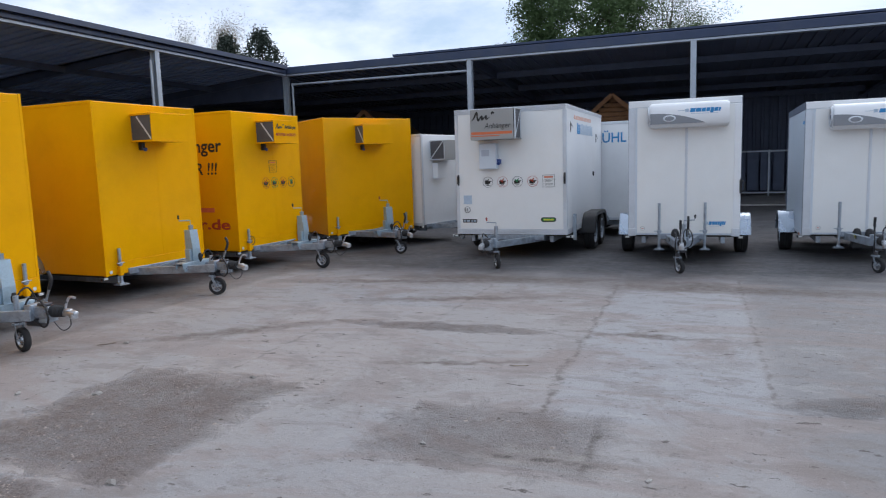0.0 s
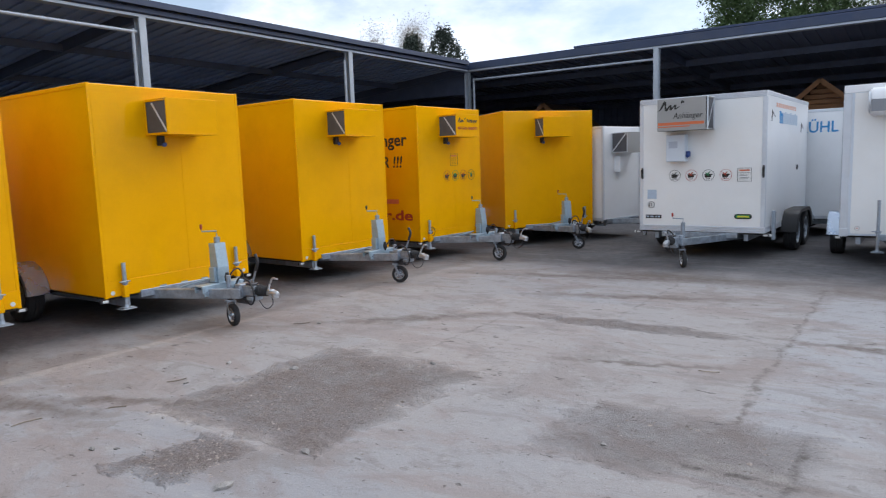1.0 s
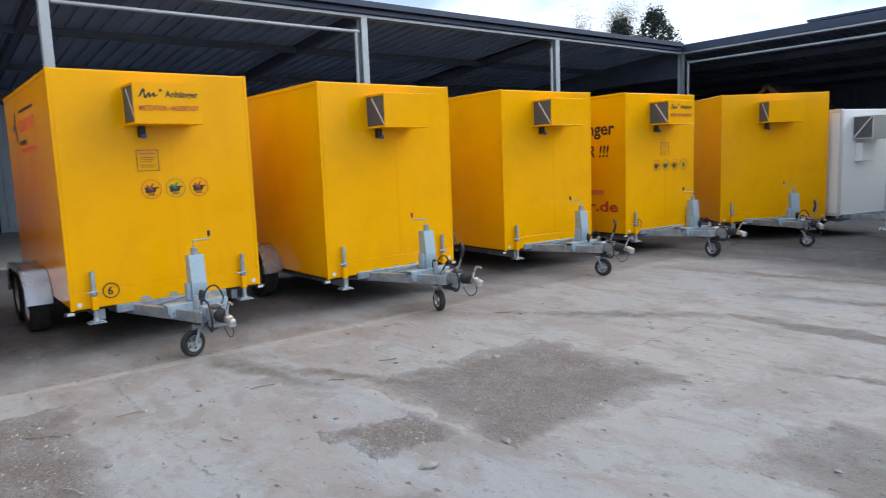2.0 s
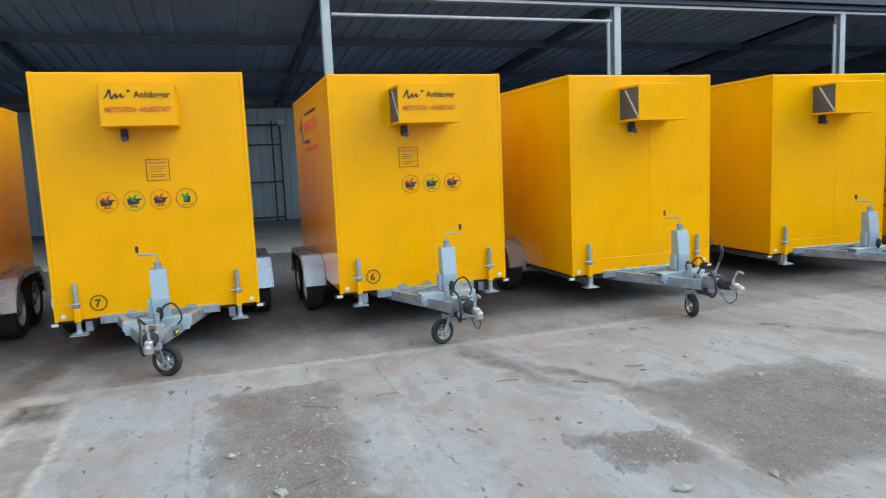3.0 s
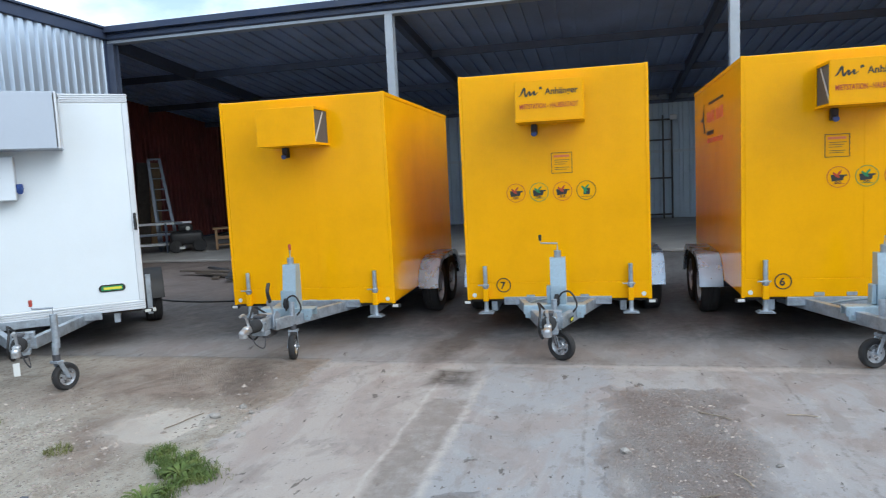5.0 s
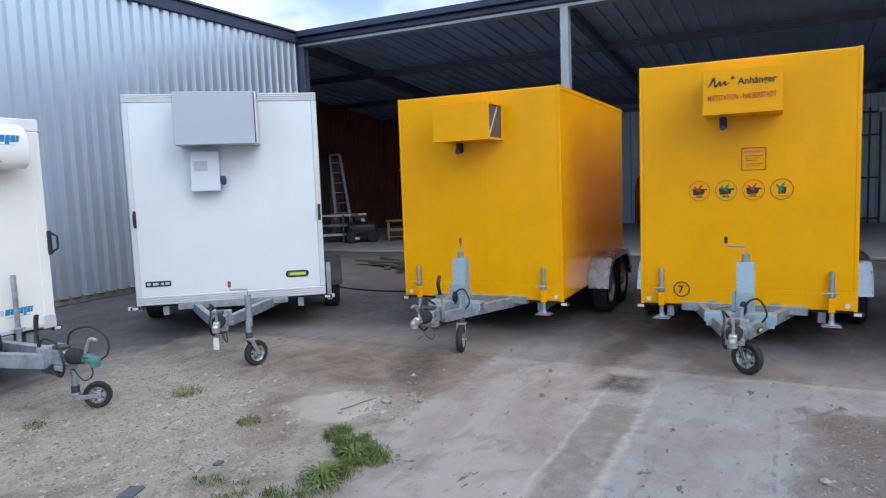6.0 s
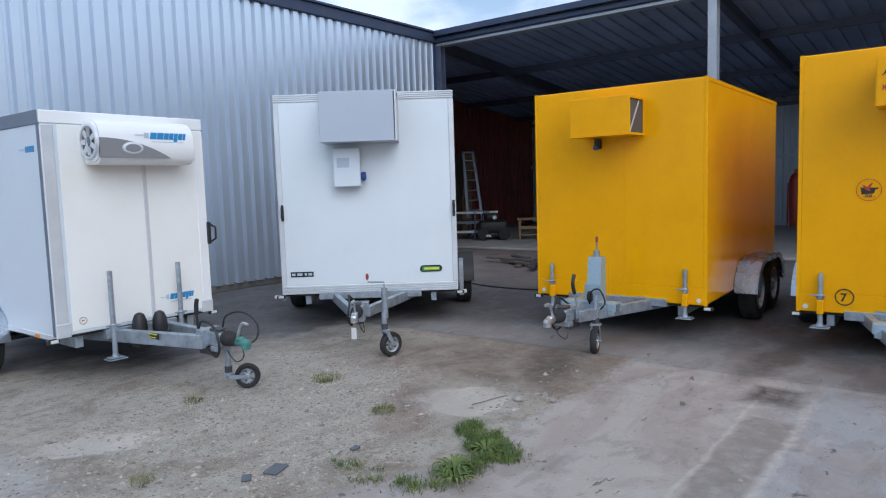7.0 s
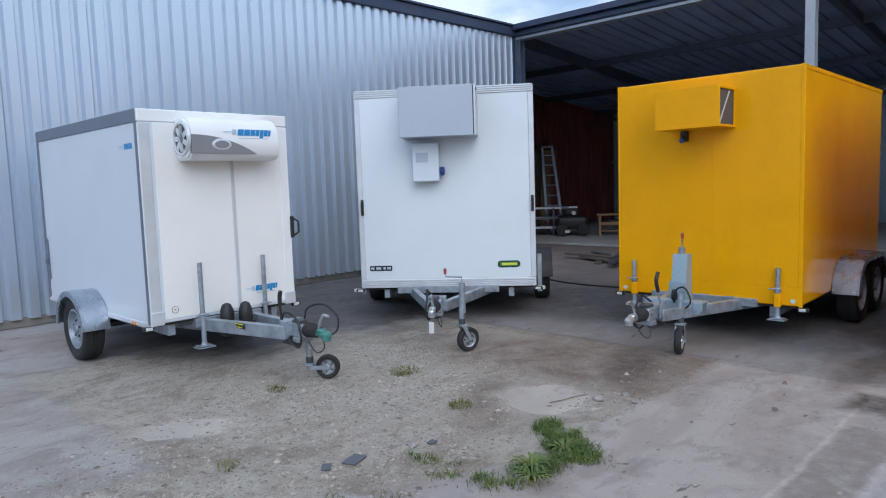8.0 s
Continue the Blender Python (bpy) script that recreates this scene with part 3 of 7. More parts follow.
def corrugated(name, material, parent, a, b, z0, z1, out, pitch=0.25, depth=0.035, label="", kind="trap"):
    """A sheet of upright ribs from a to b (x, y), bulging towards out."""
    a, b, o = Vector((*a, 0)), Vector((*b, 0)), Vector((*out, 0))
    d = (b - a).normalized()
    length = (b - a).length
    prof = []
    s = 0.0
    while s < length:
        for u, h in RIBS[kind]:
            if s + u * pitch <= length:
                prof.append((s + u * pitch, h * depth))
        s += pitch
    prof.append((length, RIBS[kind][0][1] * depth))
    vs, fs = [], []
    for u, h in prof:
        p = a + d * u + o * h
        vs += [(p.x, p.y, z0), (p.x, p.y, z1)]
    k = len(prof)
    for u, h in prof:
        p = a + d * u + o * (h - 0.004)
        vs += [(p.x, p.y, z0), (p.x, p.y, z1)]
    for i in range(k - 1):
        j = 2 * i
        fs.append((j, j + 2, j + 3, j + 1))
        q = 2 * k + j
        fs.append((q, q + 1, q + 3, q + 2))
        fs.append((j + 1, j + 3, q + 3, q + 1))
        fs.append((j, q, q + 2, j + 2))
    me = bpy.data.meshes.new(name)
    me.from_pydata(vs, [], fs)
    me.materials.append(material)
    ob = new(name, me)
    ob.parent = parent
    if label:
        tagged(ob, label)
    return ob


# west hall: open towards the yard, mono-pitch roof falling to the back
ZP = 4.355
W_BACK, W_SOUTH = -21.6, -12.6
posts_y = [YN, 12.96, 7.42, 1.91, -3.60, YS]

wall = structure("wall_west", bx((W_BACK - 0.2, W_SOUTH - 0.2, 0), (W_BACK - 0.01, YN + 0.1, 3.68)), SHEETIN, "pale grey sheet-metal back wall of the open hall")
for i in range(8):
    y0 = W_SOUTH + i * 4.2
    corrugated("sheet", SHEETIN, wall, (W_BACK, y0), (W_BACK, y0 + 4.17), 0.15, 3.55, (1, 0), 0.28, 0.04)
part("rail", bx((W_BACK + 0.05, W_SOUTH, 1.98), (W_BACK + 0.11, YN, 2.06)), POST, wall, "pale steel cross rail")
part("rail", bx((W_BACK + 0.05, W_SOUTH, 3.42), (W_BACK + 0.11, YN, 3.52)), STEELDARK, wall)
wall = structure("wall_south_inner", bx((W_BACK, W_SOUTH - 0.25, 0), (XW + 0.05, W_SOUTH - 0.01, 4.3)), STEELDARK, "dark red corrugated end wall of the open hall")
corrugated("sheet", REDSHEET, wall, (XW + 0.04, W_SOUTH), (W_BACK + 0.04, W_SOUTH), 0.1, 4.05, (0, 1), 0.2, 0.04, "dark oxide-red corrugated sheet")
structure("wall_divider", bx((XW - 0.02, W_SOUTH, 0), (XW + 0.16, YS - 0.26, 4.3)), DECK, "dark inner return wall beside the hall opening")

tagged(structure("floor_slab", bx((W_BACK, W_SOUTH, 0.0), (-13.3, YN - 0.2, 0.06), 0.015), SLAB, "raised pale concrete floor of the hall"), category="floor")

rb = bmesh.new()
def quad_slab(bm, pts, t):
    top = [bm.verts.new(p) for p in pts]
    bot = [bm.verts.new((p[0], p[1], p[2] - t)) for p in pts]
    bm.faces.new(top)
    bm.faces.new(bot[::-1])
    k = len(pts)
    for i in range(k):
        bm.faces.new((top[i], bot[i], bot[(i + 1) % k], top[(i + 1) % k]))
quad_slab(rb, [(XW + 0.1, W_SOUTH - 0.2, 4.59), (XW + 0.1, YN + 0.1, 4.59), (W_BACK - 0.3, YN + 0.1, 3.72), (W_BACK - 0.3, W_SOUTH - 0.2, 3.72)], 0.06)
for i in range(int((YN - W_SOUTH) / 0.3)):
    y = W_SOUTH + 0.3 * i
    quad_slab(rb, [(XW, y, 4.53), (XW, y + 0.07, 4.53), (W_BACK, y + 0.07, 3.665), (W_BACK, y, 3.665)], 0.045)
bmesh.ops.recalc_face_normals(rb, faces=rb.faces)
structure("ceiling_west", rb, DECK, "dark ribbed metal roof deck over the open hall")
for x in (-14.6, -17.6, -20.4):
    z = 4.52 - (XW - x) * 0.09
    structure("purlin", join(bx((x - 0.035, W_SOUTH, z - 0.20), (x + 0.035, YN, z - 0.185)), bx((x - 0.01, W_SOUTH, z - 0.185), (x + 0.01, YN, z - 0.05))), STEELDARK, "dark steel purlin under the roof deck")
for y in posts_y:
    b0 = [(XW - 0.15, 4.30), (XW - 0.15, 4.52), (W_BACK, 3.65), (W_BACK, 3.42)]
    structure("rafter", prism(b0, y - 0.06, y + 0.06, "y"), STEELDARK, "dark sloping steel rafter")


def h_post(x, y, z, turn, steel=POST):
    r = root("hall_post", pose(x, y, 0, 0, 0, turn), "galvanised steel H-section post carrying the hall roof", "post", "posts of the open halls")
    tagged(r, kind="structure")
    part("flange", bx((-0.07, -0.08, 0), (0.07, -0.066, z), 0.002), steel, r)
    part("flange", bx((-0.07, 0.066, 0), (0.07, 0.08, z), 0.002), steel, r)
    part("web", bx((-0.006, -0.066, 0), (0.006, 0.066, z)), steel, r)
    part("base_plate", bx((-0.13, -0.13, 0), (0.13, 0.13, 0.02), 0.003), steel, r)
    return r


for y in posts_y[1:5]:
    h_post(XW, y, ZP, 90)
h_post(XW, YN, ZP, 90)
h_post(XW + 0.02, YS + 0.12, ZP, 90, STEELDARK)
for x in (-5.92, -0.11, 5.70):
    h_post(x, YN, ZP, 0)

# fascia of the west hall, butting into that of the north hall
f = structure("fascia_west", bx((XW - 0.14, YS - 0.1, ZP + 0.055), (XW + 0.10, YN - 0.11, 4.60), 0.008), FASCIA, "dark slate-coloured sheet fascia along the roof edge")
part("gutter", join(bx((XW + 0.10, YS, 4.535), (XW + 0.22, YN - 0.25, 4.55)), bx((XW + 0.21, YS, 4.535), (XW + 0.225, YN - 0.25, 4.645))), FASCIA, f, "dark roof-edge gutter")
part("step_profile", prism([(XW + 0.101, 4.42), (XW + 0.135, 4.43), (XW + 0.135, 4.50), (XW + 0.101, 4.515)], YS, YN - 0.25, "y"), FASCIA, f, "projecting fold of the dark fascia")
part("lip", bx((XW - 0.12, YS - 0.1, ZP), (XW + 0.08, YN - 0.11, ZP + 0.055), 0.004), FASCIALIP, f, "pale metal lower edge")
f = structure("fascia_north", bx((XW - 0.14, YN - 0.10, ZP + 0.055), (14, YN + 0.14, 4.62), 0.008), FASCIA, "dark slate-coloured sheet fascia along the roof edge")
part("lip", bx((XW - 0.12, YN - 0.08, ZP), (14, YN + 0.12, ZP + 0.055), 0.004), FASCIALIP, f, "pale metal lower edge")
for y0, y1 in ((posts_y[2], posts_y[3]),):
    structure("door_track_rail", cyl((XW + 0.02, y1 + 0.1, 4.09), (XW + 0.02, y0 - 0.1, 4.09), 0.035), FASCIALIP, "pale galvanised sliding door rail", True)
structure("door_track_rail", cyl((XW + 0.2, YN, 4.10), (-6.02, YN, 4.09), 0.035), FASCIALIP, "pale galvanised sliding door rail", True)

# round pipes beside the posts where the sliding rails end
for px_, py_ in ((XW + 0.02, posts_y[2] - 0.17), (XW + 0.02, posts_y[1] - 0.17), (XW + 0.22, YN)):
    structure("rail_support", cyl((px_, py_, 0), (px_, py_, 4.14), 0.034), POST, "round galvanised pipe carrying the sliding rail", True)

# north hall, deep and dark
N_BACK = 30.0
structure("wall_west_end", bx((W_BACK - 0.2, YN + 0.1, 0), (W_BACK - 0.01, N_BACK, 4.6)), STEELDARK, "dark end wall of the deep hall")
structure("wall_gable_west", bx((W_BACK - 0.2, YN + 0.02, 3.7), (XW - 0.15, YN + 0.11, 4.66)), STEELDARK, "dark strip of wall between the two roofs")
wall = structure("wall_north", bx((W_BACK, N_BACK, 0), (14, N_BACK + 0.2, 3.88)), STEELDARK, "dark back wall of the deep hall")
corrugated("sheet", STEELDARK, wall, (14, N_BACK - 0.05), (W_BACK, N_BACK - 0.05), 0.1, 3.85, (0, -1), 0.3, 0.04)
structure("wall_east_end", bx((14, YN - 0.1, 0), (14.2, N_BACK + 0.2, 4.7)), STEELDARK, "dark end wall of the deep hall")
rb = bmesh.new()
quad_slab(rb, [(W_BACK - 0.3, YN + 0.12, 4.58), (14, YN + 0.12, 4.58), (14, N_BACK + 0.3, 3.96), (W_BACK - 0.3, N_BACK + 0.3, 3.96)], 0.07)
for i in range(int((14 - W_BACK) / 0.3)):
    x = W_BACK + 0.3 * i
    quad_slab(rb, [(x, YN + 0.13, 4.512), (x + 0.07, YN + 0.13, 4.512), (x + 0.07, N_BACK, 3.90), (x, N_BACK, 3.90)], 0.045)
bmesh.ops.recalc_face_normals(rb, faces=rb.faces)
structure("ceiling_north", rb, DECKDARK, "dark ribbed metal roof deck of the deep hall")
for y in (20.9, 23.6, 26.4, 28.9):
    z = 4.49 - (y - YN) * 0.052
    structure("purlin", join(bx((W_BACK, y - 0.06, z - 0.24), (14, y + 0.06, z - 0.22)), bx((W_BACK, y - 0.012, z - 0.22), (14, y + 0.012, z - 0.05))), STEELDARK, "dark steel purlin under the roof deck")
for x in (-5.92, -0.11, 5.70):
    structure("rafter", prism([(YN + 0.15, 4.26), (YN + 0.15, 4.47), (N_BACK, 3.85), (N_BACK, 3.62)], x - 0.06, x + 0.06), STEELDARK, "dark sloping steel rafter")
# higher neighbouring building, its roof edge just showing over the fascia
nb_ = structure("neighbour_building", bx((-13.7, N_BACK + 1.2, 0), (16, N_BACK + 14, 6.60)), STEELDARK, "dark neighbouring building behind the deep hall")
part("roof_edge", bx((-13.95, N_BACK + 1.0, 6.79), (16.1, N_BACK + 14.2, 6.89), 0.01), FASCIA, nb_, "dark overhanging roof edge")
tagged(structure("floor_north", bx((-14.8, YN + 4.2, 0.0), (14, N_BACK, 0.05), 0.01), SLAB, "raised pale concrete floor of the deep hall"), category="floor")

# south building with upright trapezoid sheets
wall = structure("wall_south", bx((XW + 0.17, YS - 0.25, 0.0), (9.0, YS - 0.02, 4.45)), SHEETIN, "tall silver trapezoid-sheet wall of the neighbouring hall")
x = 9.0
while x > XW + 0.2:
    x1 = max(x - 0.9625, XW + 0.17)
    corrugated("sheet", SHEET, wall, (x - 0.003, YS), (x1, YS), 0.10, 4.45, (0, 1), 0.1925, 0.055, kind="groove")
    x = x1
part("plinth", bx((XW + 0.17, YS - 0.02, 0), (9.0, YS + 0.012, 0.115), 0.01), PLINTH, wall, "dirty concrete plinth")
part("verge_trim", bx((XW + 0.1, YS - 0.3, 4.42), (9.1, YS + 0.10, 4.61), 0.01), FASCIA, wall, "dark sheet verge trim")
part("verge_cap", bx((XW + 0.1, YS - 0.32, 4.61), (9.1, YS + 0.14, 4.65), 0.006), FASCIA, wall, "dark sheet verge cap")
part("corner_trim", bx((XW + 0.085, YS - 0.25, 0.0), (XW + 0.168, YS + 0.06, 4.42), 0.005), FASCIA, wall, "dark corner trim")
structure("wall_behind", join(bx((9.0, YS - 0.2, 0), (9.2, -40, 4.4)), bx((XW, -40.2, 0), (9.2, -40, 4.4))), SHEETIN, "plain metal wall closing the neighbouring hall")
structure("roof_south", bx((XW, -40, 4.44), (9.1, YS - 0.3, 4.54)), DECK, "dark flat roof of the neighbouring hall")

# ---- trailers ----
def wheel(parent, x, y, r, wdt, side):
    """A tyre on a steel rim; side is +1 or -1, the way its outer face looks."""
    w = new("wheel")
    w.parent = parent
    w.matrix_basis = pose(x, y, r)
    h = wdt / 2
    rr = r * 0.62
    prof = [(rr, -h * 0.8), (r * 0.86, -h), (r * 0.965, -h * 0.86), (r, -h * 0.6), (r, -h * 0.22), (r * 0.975, -h * 0.18), (r, -h * 0.14), (r, h * 0.14), (r * 0.975, h * 0.18),
            (r, h * 0.22), (r, h * 0.6), (r * 0.965, h * 0.86), (r * 0.86, h), (rr, h * 0.8), (rr, -h * 0.8)]
    part("tyre", lathe(prof, (0, 0, 0), "x", 32, False), RUBBER, w, "", True)
    s = side
    prof = [(0.02, -0.01 * s), (rr * 0.98, -0.01 * s), (rr * 1.02, h * 0.82 * s), (rr * 0.93, h * 0.86 * s), (rr * 0.86, h * 0.3 * s), (rr * 0.55, h * 0.45 * s), (rr * 0.40, h * 0.62 * s), (0.045, h * 0.62 * s),
            (0.04, h * 0.85 * s), (0.005, h * 0.88 * s)]
    part("rim", lathe(prof, (0, 0, 0), "x", 28), GALV, w, "silver steel rim", True)
    for k in range(5):
        a = 2 * math.pi * k / 5 + 0.3
        part("bolt", cyl((h * 0.52 * s, 0.075 * math.cos(a), 0.075 * math.sin(a)), (h * 0.72 * s, 0.075 * math.cos(a), 0.075 * math.sin(a)), 0.011, seg=6), DARKMETAL, w)
    return w


def fender(parent, side, x0, x1, ys, r, material):
    """A curved mudguard over one or two wheels with their hubs at ys."""
    R, t = r + 0.07, 0.012
    pts = []
    a, b = min(ys), max(ys)
    for k in range(0, 11):
        ang = math.pi - 0.06 - (math.pi / 2 - 0.06) * k / 10
        pts.append((a + R * math.cos(ang), r + R * math.sin(ang) * 0.97))
    for k in range(0, 11):
        ang = math.pi / 2 - (math.pi / 2 - 0.06) * k / 10
        pts.append((b + R * math.cos(ang), r + R * math.sin(ang) * 0.97))
    cy, cz = (a + b) / 2, r
    inner = [(cy + (y - cy) * (1 - t / R), cz + (z - cz) * (1 - t / R)) for y, z in pts]
    ob = part("fender", prism(pts + inner[::-1], x0, x1), material, parent, "", True)
    xo = x1 if side > 0 else x0
    lip_in = [(cy + (y - cy) * (1 - 0.05 / R), cz + (z - cz) * (1 - 0.05 / R)) for y, z in pts]
    part("fender_lip", prism(pts + lip_in[::-1], xo - 0.008, xo + 0.008), material, ob, "", False)
    return ob


def steady(parent, x, y, z0, yellow, ztop):
    leg = part("corner_steady", cyl((x, y, z0 - 0.10), (x, y, ztop), 0.020), GALV, parent, "galvanised corner steady tube", True)
    if yellow is not GALV:
        part("clamp", bx((x - 0.026, y - 0.026, z0 - 0.01), (x + 0.026, y + 0.03, z0 + 0.11), 0.006), yellow, leg)
    part("collar", lathe([(0.028, z0 + 0.12), (0.032, z0 + 0.14), (0.024, z0 + 0.16)], (x, y, 0), "z", 14), GALV, leg, "", True)
    part("pin", cyl((x - 0.07, y - 0.03, z0 + 0.15), (x + 0.04, y - 0.03, z0 + 0.15), 0.006), GALV, leg)
    part("foot_plate", join(bx((x - 0.072, y - 0.055, z0 - 0.125), (x + 0.072, y + 0.055, z0 - 0.116), 0.003), bx((x - 0.055, y - 0.042, z0 - 0.112), (x + 0.055, y + 0.042, z0 - 0.104), 0.003), cyl((x, y, z0 - 0.116), (x, y, z0 - 0.08), 0.030, 0.023)), GALV, leg, "pressed steel foot")
    return leg


def jockey(parent, x, y, r=0.10, turn=20, high=0.42, thick=0.05, trail=0.05):
    """A jockey wheel; a long trail gives a level fork beside the tube."""
    j = new("jockey_wheel")
    j.parent = parent
    j.matrix_basis = pose(x, y, 0, 0, 0, turn)
    level = trail > 0.08
    top = r * 1.25 if level else r * 2.2
    prof = [(r * 0.62, -thick * 0.4), (r * 0.88, -thick * 0.5), (r * 0.97, -thick * 0.36), (r, -thick * 0.2), (r, thick * 0.2), (r * 0.97, thick * 0.36), (r * 0.88, thick * 0.5), (r * 0.62, thick * 0.4), (r * 0.62, -thick * 0.4)]
    part("tyre", lathe(prof, (0, -trail, r), "x", 24, False), RUBBER, j, "", True)
    rim = part("rim", lathe([(0.015, -thick * 0.45), (r * 0.25, -thick * 0.42), (r * 0.33, -thick * 0.12), (r * 0.52, -thick * 0.15), (r * 0.63, -thick * 0.42), (r * 0.63, thick * 0.42), (r * 0.52, thick * 0.15), (r * 0.33, thick * 0.12), (r * 0.25, thick * 0.42), (0.015, thick * 0.45)], (0, -trail, r), "x", 22), CHROME, j, "pale pressed rim", True)
    for k in range(5):
        a = 2 * math.pi * k / 5
        part("slot", bx((-thick * 0.2, -trail + r * 0.42 * math.cos(a) - r * 0.07, r + r * 0.42 * math.sin(a) - r * 0.07), (thick * 0.2, -trail + r * 0.42 * math.cos(a) + r * 0.07, r + r * 0.42 * math.sin(a) + r * 0.07)), DARKMETAL, rim)
    fork = [beam((s * thick * 0.75, -trail, r), (s * thick * 0.55, 0.01, r if level else top), 0.008, 0.035) for s in (-1, 1)]
    part("fork", join(*fork, bx((-thick * 0.75, -0.02, top - 0.008), (thick * 0.75, 0.04, top + 0.012), 0.003), cyl((-thick * 0.9, -trail, r), (thick * 0.9, -trail, r), 0.010)), GALV, j)
    part("tube", cyl((0, 0.01, r * 0.9 if level else top), (0, 0.01, high), 0.024), GALV, j, "", True)
    part("sleeve", cyl((0, 0.01, top + 0.01), (0, 0.01, top + 0.06), 0.029), DARKMETAL, j, "", True)
    return j


def crank(parent, x, y, z, turn=0, red=True):
    c = new("crank_handle")
    c.parent = parent
    c.matrix_basis = pose(x, y, z, 0, 0, turn)
    part("arm", pipe([(0, 0, -0.03), (0, 0, 0.03), (0.14, 0, 0.035), (0.145, 0, 0.10)], 0.008), GALV, c, "", True)
    part("grip", lathe([(0.007, 0.055), (0.012, 0.06), (0.014, 0.10), (0.008, 0.108)], (0.145, 0, 0), "z", 12), REDKNOB if red else BLACK, c, "", True)
    return c


def coupling(parent, y, z, x=0.0, cable=BLACK, head=None):
    """Overrun unit, ball head, hand brake lever, plug cable."""
    hs = part("overrun_housing", join(bx((x - 0.055, y + 0.10, z - 0.05), (x + 0.055, y + 0.40, z + 0.06), 0.012), bx((x - 0.085, y + 0.28, z - 0.06), (x + 0.085, y + 0.36, z + 0.07), 0.006), bx((x - 0.065, y + 0.13, z - 0.085), (x + 0.065, y + 0.22, z - 0.045), 0.006)), GALV, parent, "grimy galvanised overrun housing")
    part("brake_linkage", bx((x - 0.03, y + 0.24, z - 0.13), (x + 0.03, y + 0.42, z - 0.062), 0.008), DARKMETAL, parent, "dark grimy brake linkage")
    part("brake_rod", cyl((x, y + 0.41, z - 0.10), (x, y + 0.9, z - 0.09), 0.008), DARKMETAL, parent, "", True)
    part("grease_cover", bx((x - 0.05, y + 0.14, z + 0.062), (x + 0.03, y + 0.24, z + 0.085), 0.006), DARKMETAL, parent)
    for s in (-1, 1):
        for yy in (0.15, 0.32):
            part("bolt", cyl((x + s * 0.05, y + yy, z + 0.02), (x + s * (0.068 if yy < 0.2 else 0.096), y + yy, z + 0.02), 0.013, seg=6), GALV, hs)
    part("bellows", lathe([(0.030, y - 0.02), (0.048, y - 0.01), (0.036, y + 0.01), (0.052, y + 0.025), (0.040, y + 0.045), (0.056, y + 0.06), (0.044, y + 0.08), (0.058, y + 0.10), (0.05, y + 0.12)], (x, 0, z + 0.015), "y", 16), RUBBER, parent, "black rubber bellows", True)
    part("ball_head", join(lathe([(0.010, y - 0.165), (0.024, y - 0.158), (0.033, y - 0.125), (0.030, y - 0.085), (0.023, y - 0.05), (0.025, y + 0.0)], (x, 0, z), "y", 16),
                           lathe([(0.024, z - 0.042), (0.033, z - 0.038), (0.034, z - 0.01), (0.024, z + 0.018)], (x, y - 0.125, 0), "z", 14), bx((x - 0.028, y - 0.10, z + 0.01), (x + 0.028, y - 0.03, z + 0.04), 0.010)), head or CHROME, parent, "bright cast ball coupling head", True)
    part("coupling_handle", pipe(curve_pts([(x, y - 0.03, z + 0.035), (x, y - 0.06, z + 0.10), (x, y - 0.10, z + 0.145), (x, y - 0.16, z + 0.14)], 4), 0.011, 8), CHROME, parent, "", True)
    if head is None:
        lever = part("brake_lever", beam((x + 0.07, y + 0.30, z + 0.02), (x + 0.075, y + 0.22, z + 0.20), 0.010, 0.025), GALV, parent)
        part("ratchet_plate", prism([(y + 0.24, z - 0.03), (y + 0.38, z - 0.03), (y + 0.38, z + 0.06), (y + 0.31, z + 0.10), (y + 0.25, z + 0.06)], x + 0.078, x + 0.086), GALV, lever)
        part("grip", pipe(curve_pts([(x + 0.075, y + 0.225, z + 0.19), (x + 0.076, y + 0.19, z + 0.28), (x + 0.076, y + 0.22, z + 0.35)], 4), 0.016, 10), BLACK, lever, "black plastic grip", True)
    part("plug_cable", pipe(curve_pts([(x - 0.05, y + 0.38, z + 0.06), (x - 0.09, y + 0.26, z + 0.14), (x - 0.07, y + 0.15, z + 0.10), (x - 0.08, y + 0.08, z - 0.03), (x - 0.06, y + 0.16, z - 0.12), (x - 0.05, y + 0.3, z - 0.06)], 5), 0.009, 7), cable, parent, "", True)
    part("breakaway_cable", pipe(curve_pts([(x + 0.03, y + 0.2, z - 0.04), (x + 0.06, y + 0.10, z - 0.17), (x + 0.05, y - 0.02, z - 0.12), (x + 0.02, y - 0.05, z - 0.02)], 5), 0.005, 6), DARKMETAL, parent, "", True)


def bars(parent, x0, z0, w, h, rows, material, y=-0.004, name="print_line"):
    """Lines of print too small to read."""
    gap = h / rows
    for i in range(rows):
        z = z0 + h - gap * (i + 0.75)
        ww = w * (0.98, 0.82, 0.92, 0.75, 0.88)[i % 5]
        part(name, bx((x0, y - 0.0015, z), (x0 + ww, y, z + gap * 0.5)), material, parent)


